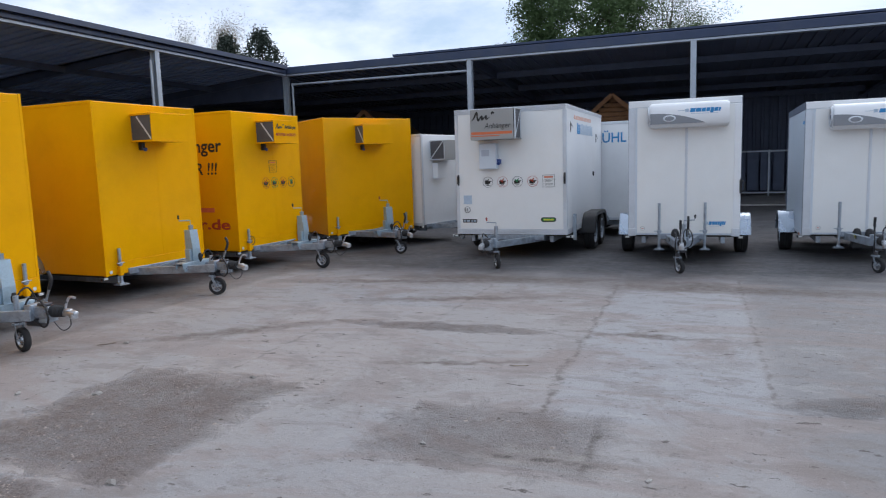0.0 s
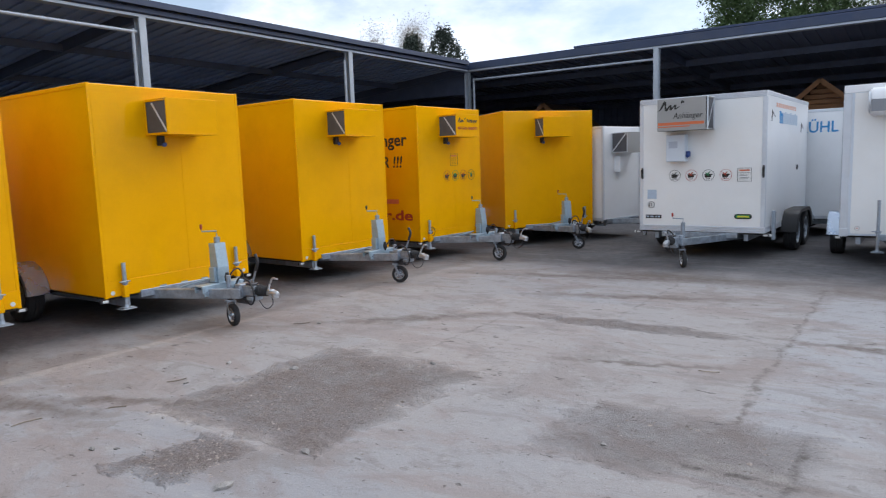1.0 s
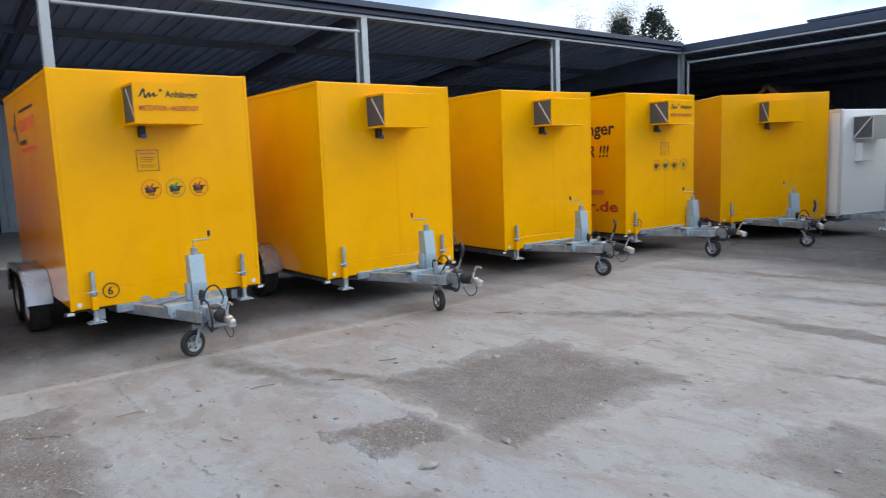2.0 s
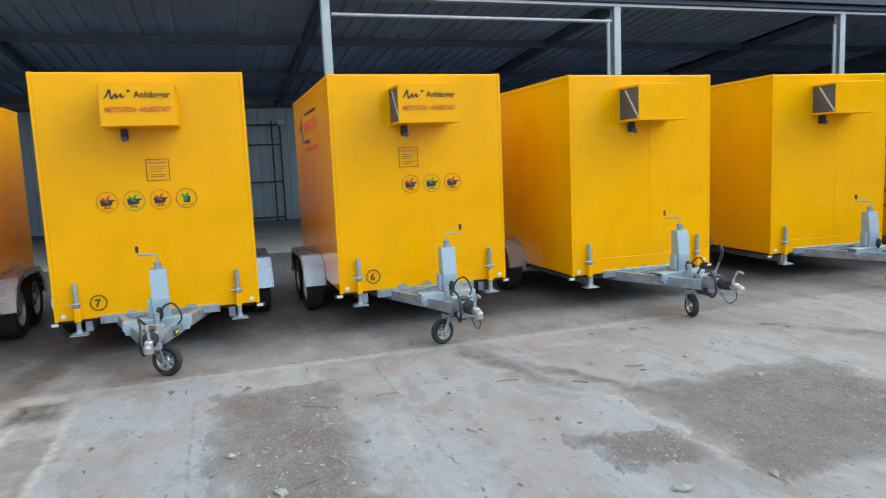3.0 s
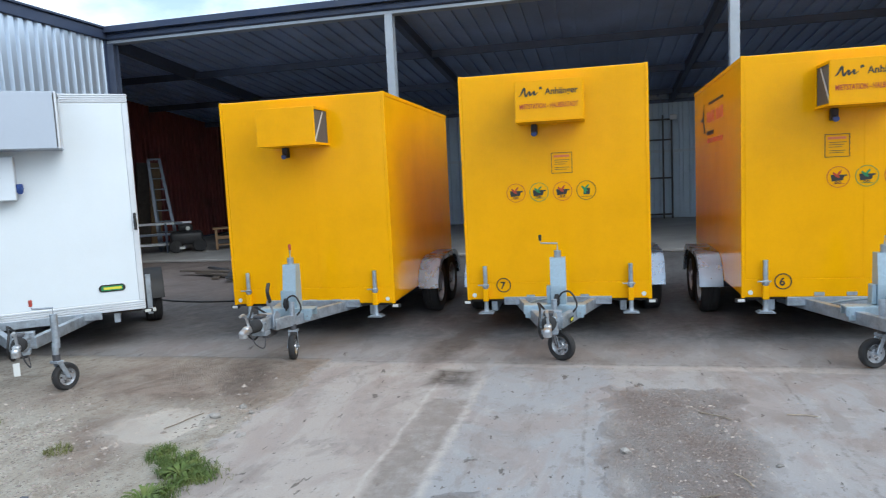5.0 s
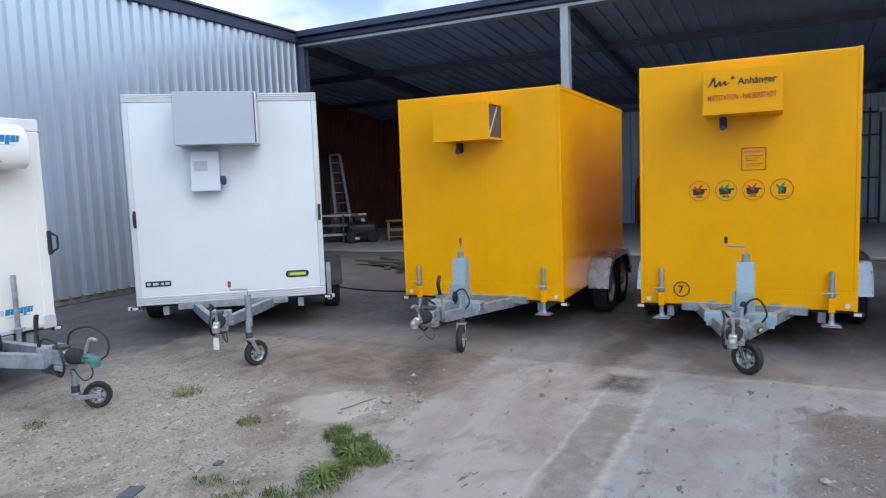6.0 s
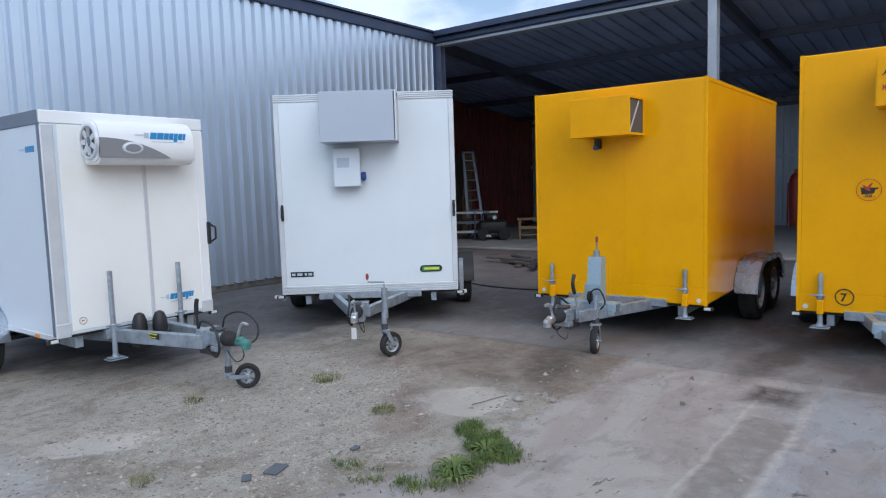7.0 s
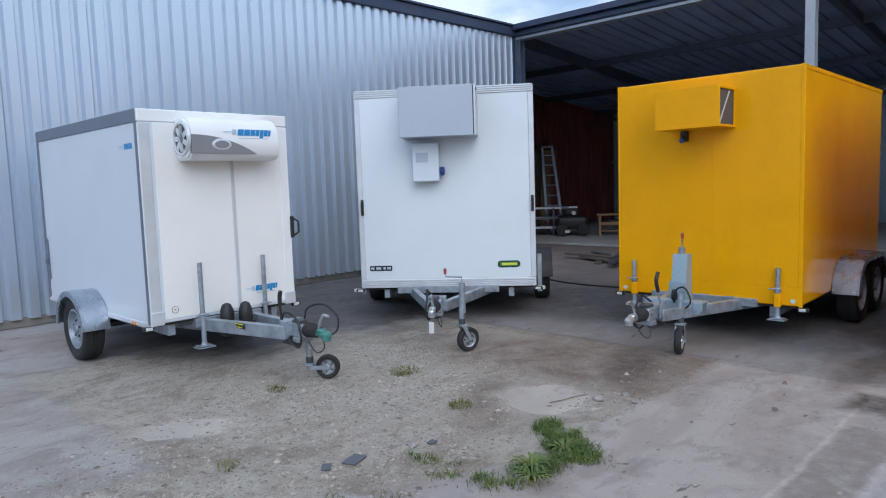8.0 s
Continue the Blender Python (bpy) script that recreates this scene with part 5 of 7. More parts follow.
def white_frame_trailer(m, w, z0, z1, L, axles, unit, words, label, jock, jt):
    """A white box with ribbed aluminium edge profiles, a cooling unit and a switch box on its front."""
    r = root("refrigerated_trailer", m, label, "trailer", "white refrigerated trailers")
    h = w / 2
    body = part("body", bx((-h, 0, z0), (h, L, z1), 0.010, 2), WHITE, r, "white insulated box")
    part("front_panel", bx((-h + 0.055, -0.004, z0 + 0.095), (h - 0.055, 0.004, z1 - 0.085), 0.002), CREAM if "grille" in words else PALEPANEL, body, "smooth pale front panel")
    for z, t in ((z0, 0.09), (z1 - 0.08, 0.082)):
        for i in range(4):
            part("edge_profile", bx((-h, -0.012, z + t * i / 4 + 0.002), (h, 0.004, z + t * (i + 1) / 4 - 0.002), 0.003), ALU, body, "ribbed aluminium edge profile")
    for s in (-1, 1):
        part("corner_profile", bx((s * (h - 0.026) - 0.027, -0.009, z0 + 0.092), (s * (h - 0.026) + 0.03, 0.05, z1 - 0.082), 0.006), ALU, body, "aluminium corner profile")
        part("roof_profile", bx((s * (h - 0.02) - 0.024, 0.05, z1 - 0.06), (s * (h - 0.02) + 0.024, L, z1 + 0.004), 0.005), ALU, body)
        part("sill_profile", bx((s * (h - 0.02) - 0.024, 0.05, z0 - 0.004), (s * (h - 0.02) + 0.024, L, z0 + 0.08), 0.005), ALU, body)
        handle(r, s * (h - 0.035) + 0.012, -0.012, z0 + 0.88)
    ux, uw, uz0, uz1, d = -0.02, 0.78, z1 - 0.53, z1 - 0.025, 0.36
    if "grille" in words:
        ux, uw, uz0, uz1 = -0.15, 0.72, z1 - 0.50, z1 - 0.04
    u = part("cooling_unit", bx((ux - uw / 2, -d, uz0), (ux + uw / 2 - 0.03, -d + 0.015, uz1), 0.004), unit, r, "sheet-metal cooling unit")
    part("cover_top", bx((ux - uw / 2, -d + 0.015, uz1 - 0.015), (ux + uw / 2, -0.012, uz1), 0.004), unit, u)
    part("cover_base", bx((ux - uw / 2, -d + 0.015, uz0), (ux + uw / 2, -0.012, uz0 + 0.015), 0.004), unit, u)
    part("cover_side", bx((ux - uw / 2, -d + 0.015, uz0 + 0.016), (ux - uw / 2 + 0.012, -0.012, uz1 - 0.016)), unit, u)
    part("coil_block", bx((ux - uw / 2 + 0.03, -d + 0.03, uz0 + 0.03), (ux + uw / 2 - 0.03, -0.015, uz1 - 0.03)), GRILLE, u, "dark cooler block")
    for yy in (-d + 0.02, -0.03):
        part("side_frame", beam((ux + uw / 2 - 0.01, yy, uz0), (ux + uw / 2 - 0.01, yy, uz1), 0.02, 0.02), ALU, u)
    if "grille" in words:
        part("side_grille", bx((ux + uw / 2 - 0.02, -d + 0.03, uz0 + 0.02), (ux + uw / 2 - 0.014, -0.04, uz1 - 0.02)), GRILLE, u, "wire-mesh side grille")
        part("grille_brace", beam((ux + uw / 2 - 0.008, -d + 0.04, uz0 + 0.04), (ux + uw / 2 - 0.008, -0.05, uz1 - 0.04), 0.004, 0.02, 0), ALU, u)
        script_mark(u, ux - uw / 2 + 0.02, uz0 + 0.28, 0.38, 0.16, -d - 0.004, INK)
        lettering("word", "Anhänger", 0.12, INK, u, pose(ux - 0.13, -d - 0.003, uz0 + 0.17, 90), 0.42, shear=0.2)
        part("print_line", bx((ux - uw / 2 + 0.01, -d - 0.002, uz0 + 0.08), (ux + uw / 2 - 0.05, -d, uz0 + 0.12)), ORANGEINK, u)
        part("print_line", bx((ux - uw / 2 + 0.01, -d - 0.002, uz0 + 0.05), (ux + uw / 2 - 0.25, -d, uz0 + 0.065)), ORANGEINK, u)
    sb = part("switch_box", bx((ux - 0.30, -0.15, uz0 - 0.45), (ux - 0.02, -0.004, uz0 - 0.05), 0.008), GREY_SHADEWHITE, r, "grey switch box with a blue plug socket")
    part("plug", join(bx((ux - 0.02, -0.11, uz0 - 0.38), (ux + 0.03, -0.03, uz0 - 0.30), 0.008), cyl((ux + 0.012, -0.14, uz0 - 0.37), (ux + 0.012, -0.08, uz0 - 0.34), 0.026)), PLUGBLUE, sb, "blue plug socket")
    part("sticker", bx((ux - 0.26, -0.1515, uz0 - 0.25), (ux - 0.13, -0.15, uz0 - 0.15)), UNITBLUE, sb)
    # oval maker's badge and dark plate
    ov = part("oval_badge", join(bx((h - 0.37, -0.012, z0 + 0.205), (h - 0.20, -0.004, z0 + 0.275), 0.0), lathe([(0.001, -0.012), (0.035, -0.012), (0.035, -0.004)], (h - 0.37, 0, z0 + 0.24), "y", 18), lathe([(0.001, -0.012), (0.035, -0.012), (0.035, -0.004)], (h - 0.20, 0, z0 + 0.24), "y", 18)), INK, r, "dark oval maker's badge with a lime centre")
    part("badge_centre", bx((h - 0.38, -0.016, z0 + 0.217), (h - 0.19, -0.012, z0 + 0.263), 0.0), GREENINK, ov)
    part("badge_mark", bx((h - 0.36, -0.018, z0 + 0.228), (h - 0.20, -0.016, z0 + 0.252), 0.0), YELLOWINK, ov)
    pl = part("dark_plate", bx((-h + 0.10, -0.012, z0 + 0.19), (-h + 0.345, -0.004, z0 + 0.245), 0.003), INK, r, "small dark plate with pale characters")
    for i, (c0, c1) in enumerate(((0.115, 0.15), (0.17, 0.225), (0.25, 0.275), (0.29, 0.33))):
        part("print_line", bx((-h + c0, -0.014, z0 + 0.205), (-h + c1, -0.012, z0 + 0.23)), PALEINK, pl)
    if "stickers" in words:
        for i in range(4):
            badge(r, -0.36 + 0.245 * i, z0 + 0.84, 0.085, -0.006, ((INK, INK, INK), (REDINK, INK, REDINK), (INK, INK, GREENINK), (REDINK, INK, REDINK))[i])
        notice(r, 0.63, z0 + 0.84, 0.19, -0.006, INK)
        numbered(r, -0.72, z0 + 0.40, 0.052, -0.008, "11")
        part("faded_sticker", bx((-0.78, -0.006, z0 + 0.49), (-0.64, -0.0045, z0 + 0.63)), PALEINK, r, "faded square sticker")
        for i in range(11):
            part("print_bar", bx((h + 0.0005, 0.86 + 0.13 * i, z1 - 0.43), (h + 0.003, 0.96 + 0.13 * i, z1 - (0.27 if i % 3 else 0.25))), BLUEINK if i in (0, 1) else PALEINK, r)
            part("print_bar", bx((h + 0.0005, 0.62 + 0.14 * i, z1 - 0.20), (h + 0.003, 0.72 + 0.14 * i, z1 - 0.14)), FADEDINK, r)
        for y0_, z_ in ((0.30, 0.30), (2.62, 0.42)):
            part("dark_flourish", prism([(y0_, z1 - z_ - 0.12), (y0_ + 0.05, z1 - z_ - 0.10), (y0_ + 0.08, z1 - z_), (y0_ + 0.26, z1 - z_ - 0.05), (y0_ + 0.10, z1 - z_ + 0.02), (y0_ + 0.02, z1 - z_ + 0.05)], h + 0.0005, h + 0.003), INK, r)
        part("side_latch", bx((h + 0.0005, 2.3, z0 + 0.85), (h + 0.02, 2.36, z0 + 0.93), 0.004), BLACK, r)
    for s in (-1, 1):
        part("rear_post", bx((s * (h + 0.05) - 0.025, 0.35, z0 - 0.12), (s * (h + 0.05) + 0.025, 0.40, z0 + 0.30), 0.004), GALV, r, "galvanised folding support")
        part("side_lamp", bx((s * (h + 0.06) - 0.035, 0.02, z0 - 0.045), (s * (h + 0.06) + 0.035, 0.08, z0 - 0.01), 0.006), REFLECT, r, "white marker lamp")
    chassis(r, w, z0, L, axles, 0.68, WHITE, tongue=1.35, jock=jock, reach=0.50, jturn=jt, fend=BLACK, tall_jack=False, head=CHROME)
    part("jockey_tube", cyl((jock[0], jock[1] + 0.01, 0.35), (jock[0], jock[1] + 0.01, 0.62), 0.028), GALV, r, "galvanised jockey tube", True)
    crank(r, jock[0], jock[1] + 0.01, 0.64, 180, True)
    if "grille" not in words:
        part("number_tag", bx((-0.025, -1.50, 0.20), (0.02, -1.495, 0.30), 0.002), REFLECT, r, "small hanging white tag")
    return r


u_ = white_frame_trailer(at(-5.645, -5.38, 128.1), 1.894, 0.375, 2.495, 2.6, 1, UNITBLUE, (), "white box trailer with aluminium profiles and blue-grey cooling unit", (0.26, -1.36), 130)
w11 = white_frame_trailer(at(-2.745, 10.52, -1.6), 1.81, 0.397, 2.397, 3.3, 2, UNITGREY, ("grille", "stickers"), "white tandem box trailer with lettered grey cooling unit and stickers", (0.06, -0.95), 30)


def rounded_trailer(m, w, z0, z1, L, label, jock, jt, wb, trail=0.05, strip=0.02, short=0.0):
    """A white box with smooth edges, a moulded cooling unit and a round fan."""
    r = root("refrigerated_trailer", m, label, "trailer", "white refrigerated trailers")
    h = w / 2
    # body takes the greyed white, so its flanks hold painted shade
    body = part("body", bx((-h, 0, z0), (h, L, z1), 0.012, 2), GREY_SHADEWHITE, r, "white insulated box with shade toned into its grey sides")
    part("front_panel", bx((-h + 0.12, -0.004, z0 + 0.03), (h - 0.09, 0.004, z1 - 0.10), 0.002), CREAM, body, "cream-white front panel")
    part("centre_strip", bx((strip, -0.010, z0 + 0.03), (strip + 0.035, 0.002, z1 - 0.30), 0.004), ALU, body, "grey vertical cover strip")
    part("top_profile", bx((-h, -0.008, z1 - 0.095), (h, 0.05, z1 + 0.003), 0.006), WHITE, body)
    for s in (-1, 1):
        part("corner_profile", bx((s * (h - 0.045) - 0.048, -0.008, z0), (s * (h - 0.045) + 0.048, 0.03, z1 - 0.10), 0.008), ALU if s < 0 else WHITE, body, "pale corner profile")
        part("corner_trim", bx((s * h - 0.006, 0.0, z0), (s * h + 0.006, 0.05, z1 - 0.09), 0.003), ALU_DARK, body, "grey corner trim")
        part("roof_profile", bx((s * (h - 0.005) - 0.014, 0.02, z1 - 0.10), (s * (h - 0.005) + 0.014, L, z1 + 0.004), 0.004), ALU_DARK, body, "grey roof-edge profile")
        part("rear_profile", bx((s * h - 0.008, L - 0.05, z0), (s * h + 0.008, L + 0.006, z1 - 0.1), 0.003), ALU_DARK, body)
        part("sill_profile", bx((s * (h - 0.01) - 0.018, 0.05, z0 - 0.03), (s * (h - 0.01) + 0.018, L, z0 + 0.012), 0.004), ALU, body)
        part("corner_foot", bx((s * (h - 0.05) - 0.055, -0.014, z0 - 0.012), (s * (h - 0.05) + 0.055, 0.07, z0 + 0.10), 0.006), ALU, body, "pale corner casting")
        part("amber_marker", bx((s * (h + 0.005) - 0.008, 0.28, z0 - 0.03), (s * (h + 0.005) + 0.008, 0.36, z0 - 0.002), 0.002), AMBER, r, "amber side reflector")
    hd = new("door_latch")
    hd.parent = r
    part("latch_plate", bx((h - 0.012, -0.03, z0 + 0.60), (h + 0.02, 0.02, z0 + 0.80), 0.006), BLACK, hd)
    part("bow", pipe([(h + 0.015, -0.02, z0 + 0.62), (h + 0.05, -0.05, z0 + 0.65), (h + 0.05, -0.05, z0 + 0.75), (h + 0.015, -0.02, z0 + 0.78)], 0.010, 8), BLACK, hd, "", True)
    # moulded cooling unit: outline in (y, z), swept across the front
    c0, c1, zt, zb, d = -h + 0.30, h - 0.17 - short, z1 - 0.06, z1 - 0.405, 0.25
    prof = [(-0.004, zt), (-0.10, zt + 0.004), (-0.17, zt - 0.012), (-0.215, zt - 0.05), (-d + 0.008, zt - 0.12), (-d, zt - 0.20), (-d + 0.005, zb + 0.05), (-d + 0.035, zb + 0.012), (-d + 0.07, zb), (-0.004, zb)]
    cu = prism(prof, c0, c1)
    bmesh.ops.bevel(cu, geom=[e for e in cu.edges if abs(e.verts[0].co.x - e.verts[1].co.x) < 1e-4], offset=0.018, segments=2, affect="EDGES")
    u = part("cooling_unit", cu, WHITE, r, "moulded white cooling unit with a round side fan", True)
    zg = zb + 0.05
    n = 9
    pan = []
    for i in range(n + 1):
        t = i / n
        pan.append((c0 + 0.012 + (c1 - c0) * 0.70 * t, zg + 0.15 * (1 - t ** 2.2)))
    part("grey_panel", prism([(c0 + 0.012, zg)] + [(a, b) for a, b in pan], -d - 0.006, -d + 0.06, "y"), COWLGREY, u, "silver-grey curved panel")
    ov = lathe([(0.001, -d - 0.012), (0.06, -d - 0.012), (0.075, -d - 0.006), (0.075, -d)], (0, 0, 0), "y", 24)
    bmesh.ops.transform(ov, matrix=Matrix.Translation((c0 + 0.27, 0, zg + 0.075)) @ Matrix.Diagonal((1.15, 1, 0.62, 1)), verts=ov.verts)
    em = part("oval_emblem", ov, ALU, u, "oval silver emblem", True)
    ov = lathe([(0.001, -d - 0.016), (0.050, -d - 0.016), (0.054, -d - 0.010)], (0, 0, 0), "y", 24)
    bmesh.ops.transform(ov, matrix=Matrix.Translation((c0 + 0.27, 0, zg + 0.075)) @ Matrix.Diagonal((1.2, 1, 0.58, 1)), verts=ov.verts)
    part("emblem_centre", ov, COWLGREY, em, "grey emblem centre", True)
    fx = c0 + 0.0
    part("fan_ring", lathe([(0.122, fx - 0.022), (0.136, fx - 0.018), (0.142, fx + 0.004), (0.112, fx + 0.004), (0.115, fx - 0.018), (0.122, fx - 0.022)], (0, -0.125, (zt + zb) / 2), "x", 30, False), ALU, u, "round fan ring", True)
    part("fan_recess", lathe([(0.001, fx - 0.004), (0.115, fx - 0.004), (0.115, fx)], (0, -0.125, (zt + zb) / 2), "x", 26), GRILLE, u, "dark fan recess")
    part("fan_hub", lathe([(0.001, fx - 0.022), (0.035, fx - 0.02), (0.038, fx - 0.006)], (0, -0.125, (zt + zb) / 2), "x", 16), ALU_DARK, u, "dark fan hub", True)
    for k in range(7):
        a = 2 * math.pi * k / 7
        cy, cz = -0.125, (zt + zb) / 2
        part("fan_blade", beam((fx - 0.010, cy, cz), (fx - 0.012, cy + 0.108 * math.cos(a), cz + 0.108 * math.sin(a)), 0.004, 0.04, 0), ALU, u)
    # blue and pale maker's marks, drawn as slanted strokes
    def stripes(px, pz, w_, h_, y, where):
        st, q = [], px + w_ * 0.27
        for wd, hi, lo in ((0.13, 0.86, 0), (0.13, 0.86, 0), (0.10, 0.84, 0), (0.09, 0.86, 0), (0.085, 0.86, -0.3), (0.09, 0.86, 0), (0.06, 0.84, 0)):
            sl = h_ * 0.16
            a0, a1 = q, q + w_ * (wd - 0.012)
            z_0, z_1 = pz + h_ * lo, pz + h_ * hi
            st.append(prism([(a0 + sl * lo, z_0), (a1 + sl * lo, z_0), (a1 + sl, z_1), (a0 + sl, z_1)], y - 0.001, y + 0.001, "y"))
            q += w_ * wd
        part("blue_mark", join(*st), BLUEINK, where, "bright blue maker's mark")
        part("pale_mark", join(bx((px, y - 0.001, pz + h_ * 0.42), (px + w_ * 0.16, y + 0.001, pz + h_ * 0.52)), bx((px + w_ * 0.17, y - 0.001, pz + h_ * 0.1), (px + w_ * 0.25, y + 0.001, pz + h_ * 0.8)), bx((px + 0.3 * w_, y - 0.001, pz - h_ * 0.42), (px + w_ * 0.9, y + 0.001, pz - h_ * 0.32))), PALEINK, where)
    stripes(c0 + (c1 - c0) * 0.36, zt - 0.145, (c1 - c0) * 0.56, 0.06, -0.247, u)
    stripes(h - 0.50, z0 + 0.155, 0.33, 0.055, -0.006, r)
    sq = part("eco_sticker", ring_bm(-h + 0.20, z0 + 0.10, 0.03, -0.007, 0.005), UNITGREY, r, "small printed sticker")
    part("print_line", bx((-h + 0.19, -0.0065, z0 + 0.095), (-h + 0.21, -0.0045, z0 + 0.105)), ORANGEINK, sq)
    # the same mark high on the left flank
    part("blue_mark", join(*[bx((-h - 0.004, 0.12 + 0.032 * i, z1 - 0.30), (-h - 0.001, 0.14 + 0.032 * i, z1 - 0.255)) for i in range(5)]), BLUEINK, r, "blue maker's mark on the flank")
    part("pale_mark", bx((-h - 0.004, 0.29, z1 - 0.285), (-h - 0.001, 0.38, z1 - 0.27)), PALEINK, r)
    part("flank_latch", join(bx((-h - 0.02, L - 0.10, z0 + 0.20), (-h - 0.001, L - 0.07, z0 + 0.62), 0.004), bx((-h - 0.035, L - 0.11, z0 + 0.36), (-h - 0.02, L - 0.06, z0 + 0.42), 0.004)), ALU_DARK, r, "grey upright latch bar")
    # long legs and twin black hose caps on the drawbar
    for s in (-1, 1):
        steady(r, s * 0.30 if s > 0 else -0.32, -0.16 if s < 0 else -0.10, 0.34, GALV, z0 + 0.48)
        part("hose_cap", lathe([(0.050, z0 - 0.10), (0.060, z0 - 0.02), (0.056, z0 + 0.05), (0.036, z0 + 0.10), (0.015, z0 + 0.112)], (-0.03 + 0.070 * s, -0.18 - 0.03 * s, 0), "z", 16), BLACK, r, "black rubber cap", True)
    part("valve_box", bx((-0.17, -0.24, z0 - 0.16), (0.13, -0.11, z0 - 0.06), 0.015), BLACK, r, "black box under the rubber caps")
    chassis(r, w, z0, L, 1, 0.6, WHITE, tongue=1.28, jock=jock, reach=0.26, wb=wb, fend=FENDERMAT, zt=0.40, tube=0.075, jturn=jt, tall_jack=False, jr=0.095, trail=trail, head=TEAL if trail > 0.08 else None)
    part("plug_lead", pipe(curve_pts([(0.02, -1.10, 0.47), (0.03, -1.14, 0.59), (0.09, -1.26, 0.62), (0.13, -1.37, 0.54), (0.11, -1.38, 0.43), (0.03, -1.32, 0.38)], 5), 0.007, 7), BLACK, r, "", True)
    part("lever_grip", join(beam((-0.02, -0.86, 0.42), (-0.02, -0.84, 0.60), 0.012, 0.022), pipe([(-0.02, -0.84, 0.58), (-0.02, -0.845, 0.66), (-0.02, -0.86, 0.70)], 0.017, 9)), BLACK, r, "black upright brake grip")
    nb = part("drawbar_label", bx((-0.175, -0.55, 0.385), (-0.170, -0.40, 0.43)), INK, r, "small dark label on the drawbar")
    part("print_line", bx((-0.178, -0.54, 0.418), (-0.175, -0.41, 0.426)), YELLOWINK, nb)
    part("print_line", bx((-0.178, -0.52, 0.392), (-0.175, -0.43, 0.399)), YELLOWINK, nb)
    return r


m1 = rounded_trailer(at(-3.27, -5.745, 180.2), 1.35, 0.436, 2.147, 2.5, "small white single-axle box trailer with moulded fan unit beside wall", (0.12, -1.02), 45, 1.22, 0.13, 0.09, 0.06)
m2 = rounded_trailer(at(-0.15, 10.45, 0.8), 1.52, 0.41, 2.36, 2.6, "white single-axle box trailer with moulded cooling unit and crank", (-0.05, -0.9), 30, 1.35)
crank(m2, 0.02, -0.72, 0.66, 10, False)
part("crank_tube", cyl((0.02, -0.72, 0.40), (0.02, -0.72, 0.64), 0.026), GALV, m2, "galvanised crank tube", True)
m3 = rounded_trailer(at(2.22, 10.9, -1.5), 1.52, 0.38, 2.25, 2.6, "white box trailer with moulded cooling unit near the hall", (0.0, -0.9), 30, 1.35)


def side_trailer(m, w, z0, z1, L, label, words):
    r = root("refrigerated_trailer", m, label, "trailer", "white refrigerated trailers")
    h = w / 2
    body = part("body", bx((-h, 0, z0), (h, L, z1), 0.012, 2), WHITE, r, "white insulated box")
    for s in (-1, 1):
        part("roof_profile", bx((s * (h - 0.01) - 0.02, 0.0, z1 - 0.05), (s * (h - 0.01) + 0.02, L, z1 + 0.005), 0.004), ALU, body)
        part("sill_profile", bx((s * (h - 0.01) - 0.02, 0.0, z0 - 0.01), (s * (h - 0.01) + 0.02, L, z0 + 0.05), 0.004), ALU, body)
        part("corner_profile", bx((s * (h - 0.02) - 0.024, -0.008, z0), (s * (h - 0.02) + 0.024, 0.03, z1), 0.004), ALU, body)
    if "unit" in words:
        u = part("cooling_unit", bx((-0.33, -0.36, z1 - 0.50), (0.33, -0.345, z1 - 0.12), 0.003), UNITGREY, r, "grey sheet cooling unit")
        part("cover_top", bx((-0.33, -0.345, z1 - 0.135), (0.33, -0.01, z1 - 0.12), 0.003), UNITGREY, u)
        part("cover_base", bx((-0.33, -0.345, z1 - 0.50), (0.33, -0.01, z1 - 0.485), 0.003), UNITGREY, u)
        part("side_grille", bx((-0.32, -0.34, z1 - 0.48), (-0.31, -0.015, z1 - 0.14)), GRILLE, u, "dark wire-mesh side grille")
        part("grille_frame", join(beam((-0.33, -0.34, z1 - 0.49), (-0.33, -0.01, z1 - 0.49), 0.014, 0.014), beam((-0.33, -0.34, z1 - 0.13), (-0.33, -0.01, z1 - 0.13), 0.014, 0.014), beam((-0.33, -0.35, z1 - 0.5), (-0.33, -0.35, z1 - 0.12), 0.014, 0.014), beam((-0.33, -0.015, z1 - 0.5), (-0.33, -0.015, z1 - 0.12), 0.014, 0.014), beam((-0.332, -0.33, z1 - 0.14), (-0.332, -0.03, z1 - 0.47), 0.006, 0.02, 0)), ALU, u)
        part("switch_box", bx((-0.25, -0.13, z1 - 0.86), (0.02, -0.002, z1 - 0.56), 0.006), WHITE, r, "white switch box")
    if "sign" in words:
        lettering("word", "KÜHL", 0.27, BLUEINK, r, Matrix(((0, 0, -1, -h - 0.003), (-1, 0, 0, 1.40), (0, 1, 0, z1 - 0.40), (0, 0, 0, 1))), 0.62, bold=0.004)
    chassis(r, w, z0, L, 1, 0.6, WHITE, tongue=0.95, jock=(0.05, -0.8), jturn=10)
    return r


w0 = side_trailer(at(-4.80, 12.85, 75), 1.2, 0.37, 2.13, 2.6, "white box trailer with grey fan unit behind the last yellow one", ("unit",))
wk = side_trailer(at(-0.5, 14.75, 90), 1.7, 0.34, 2.27, 2.6, "white box trailer with blue lettering parked across behind others", ("sign",))

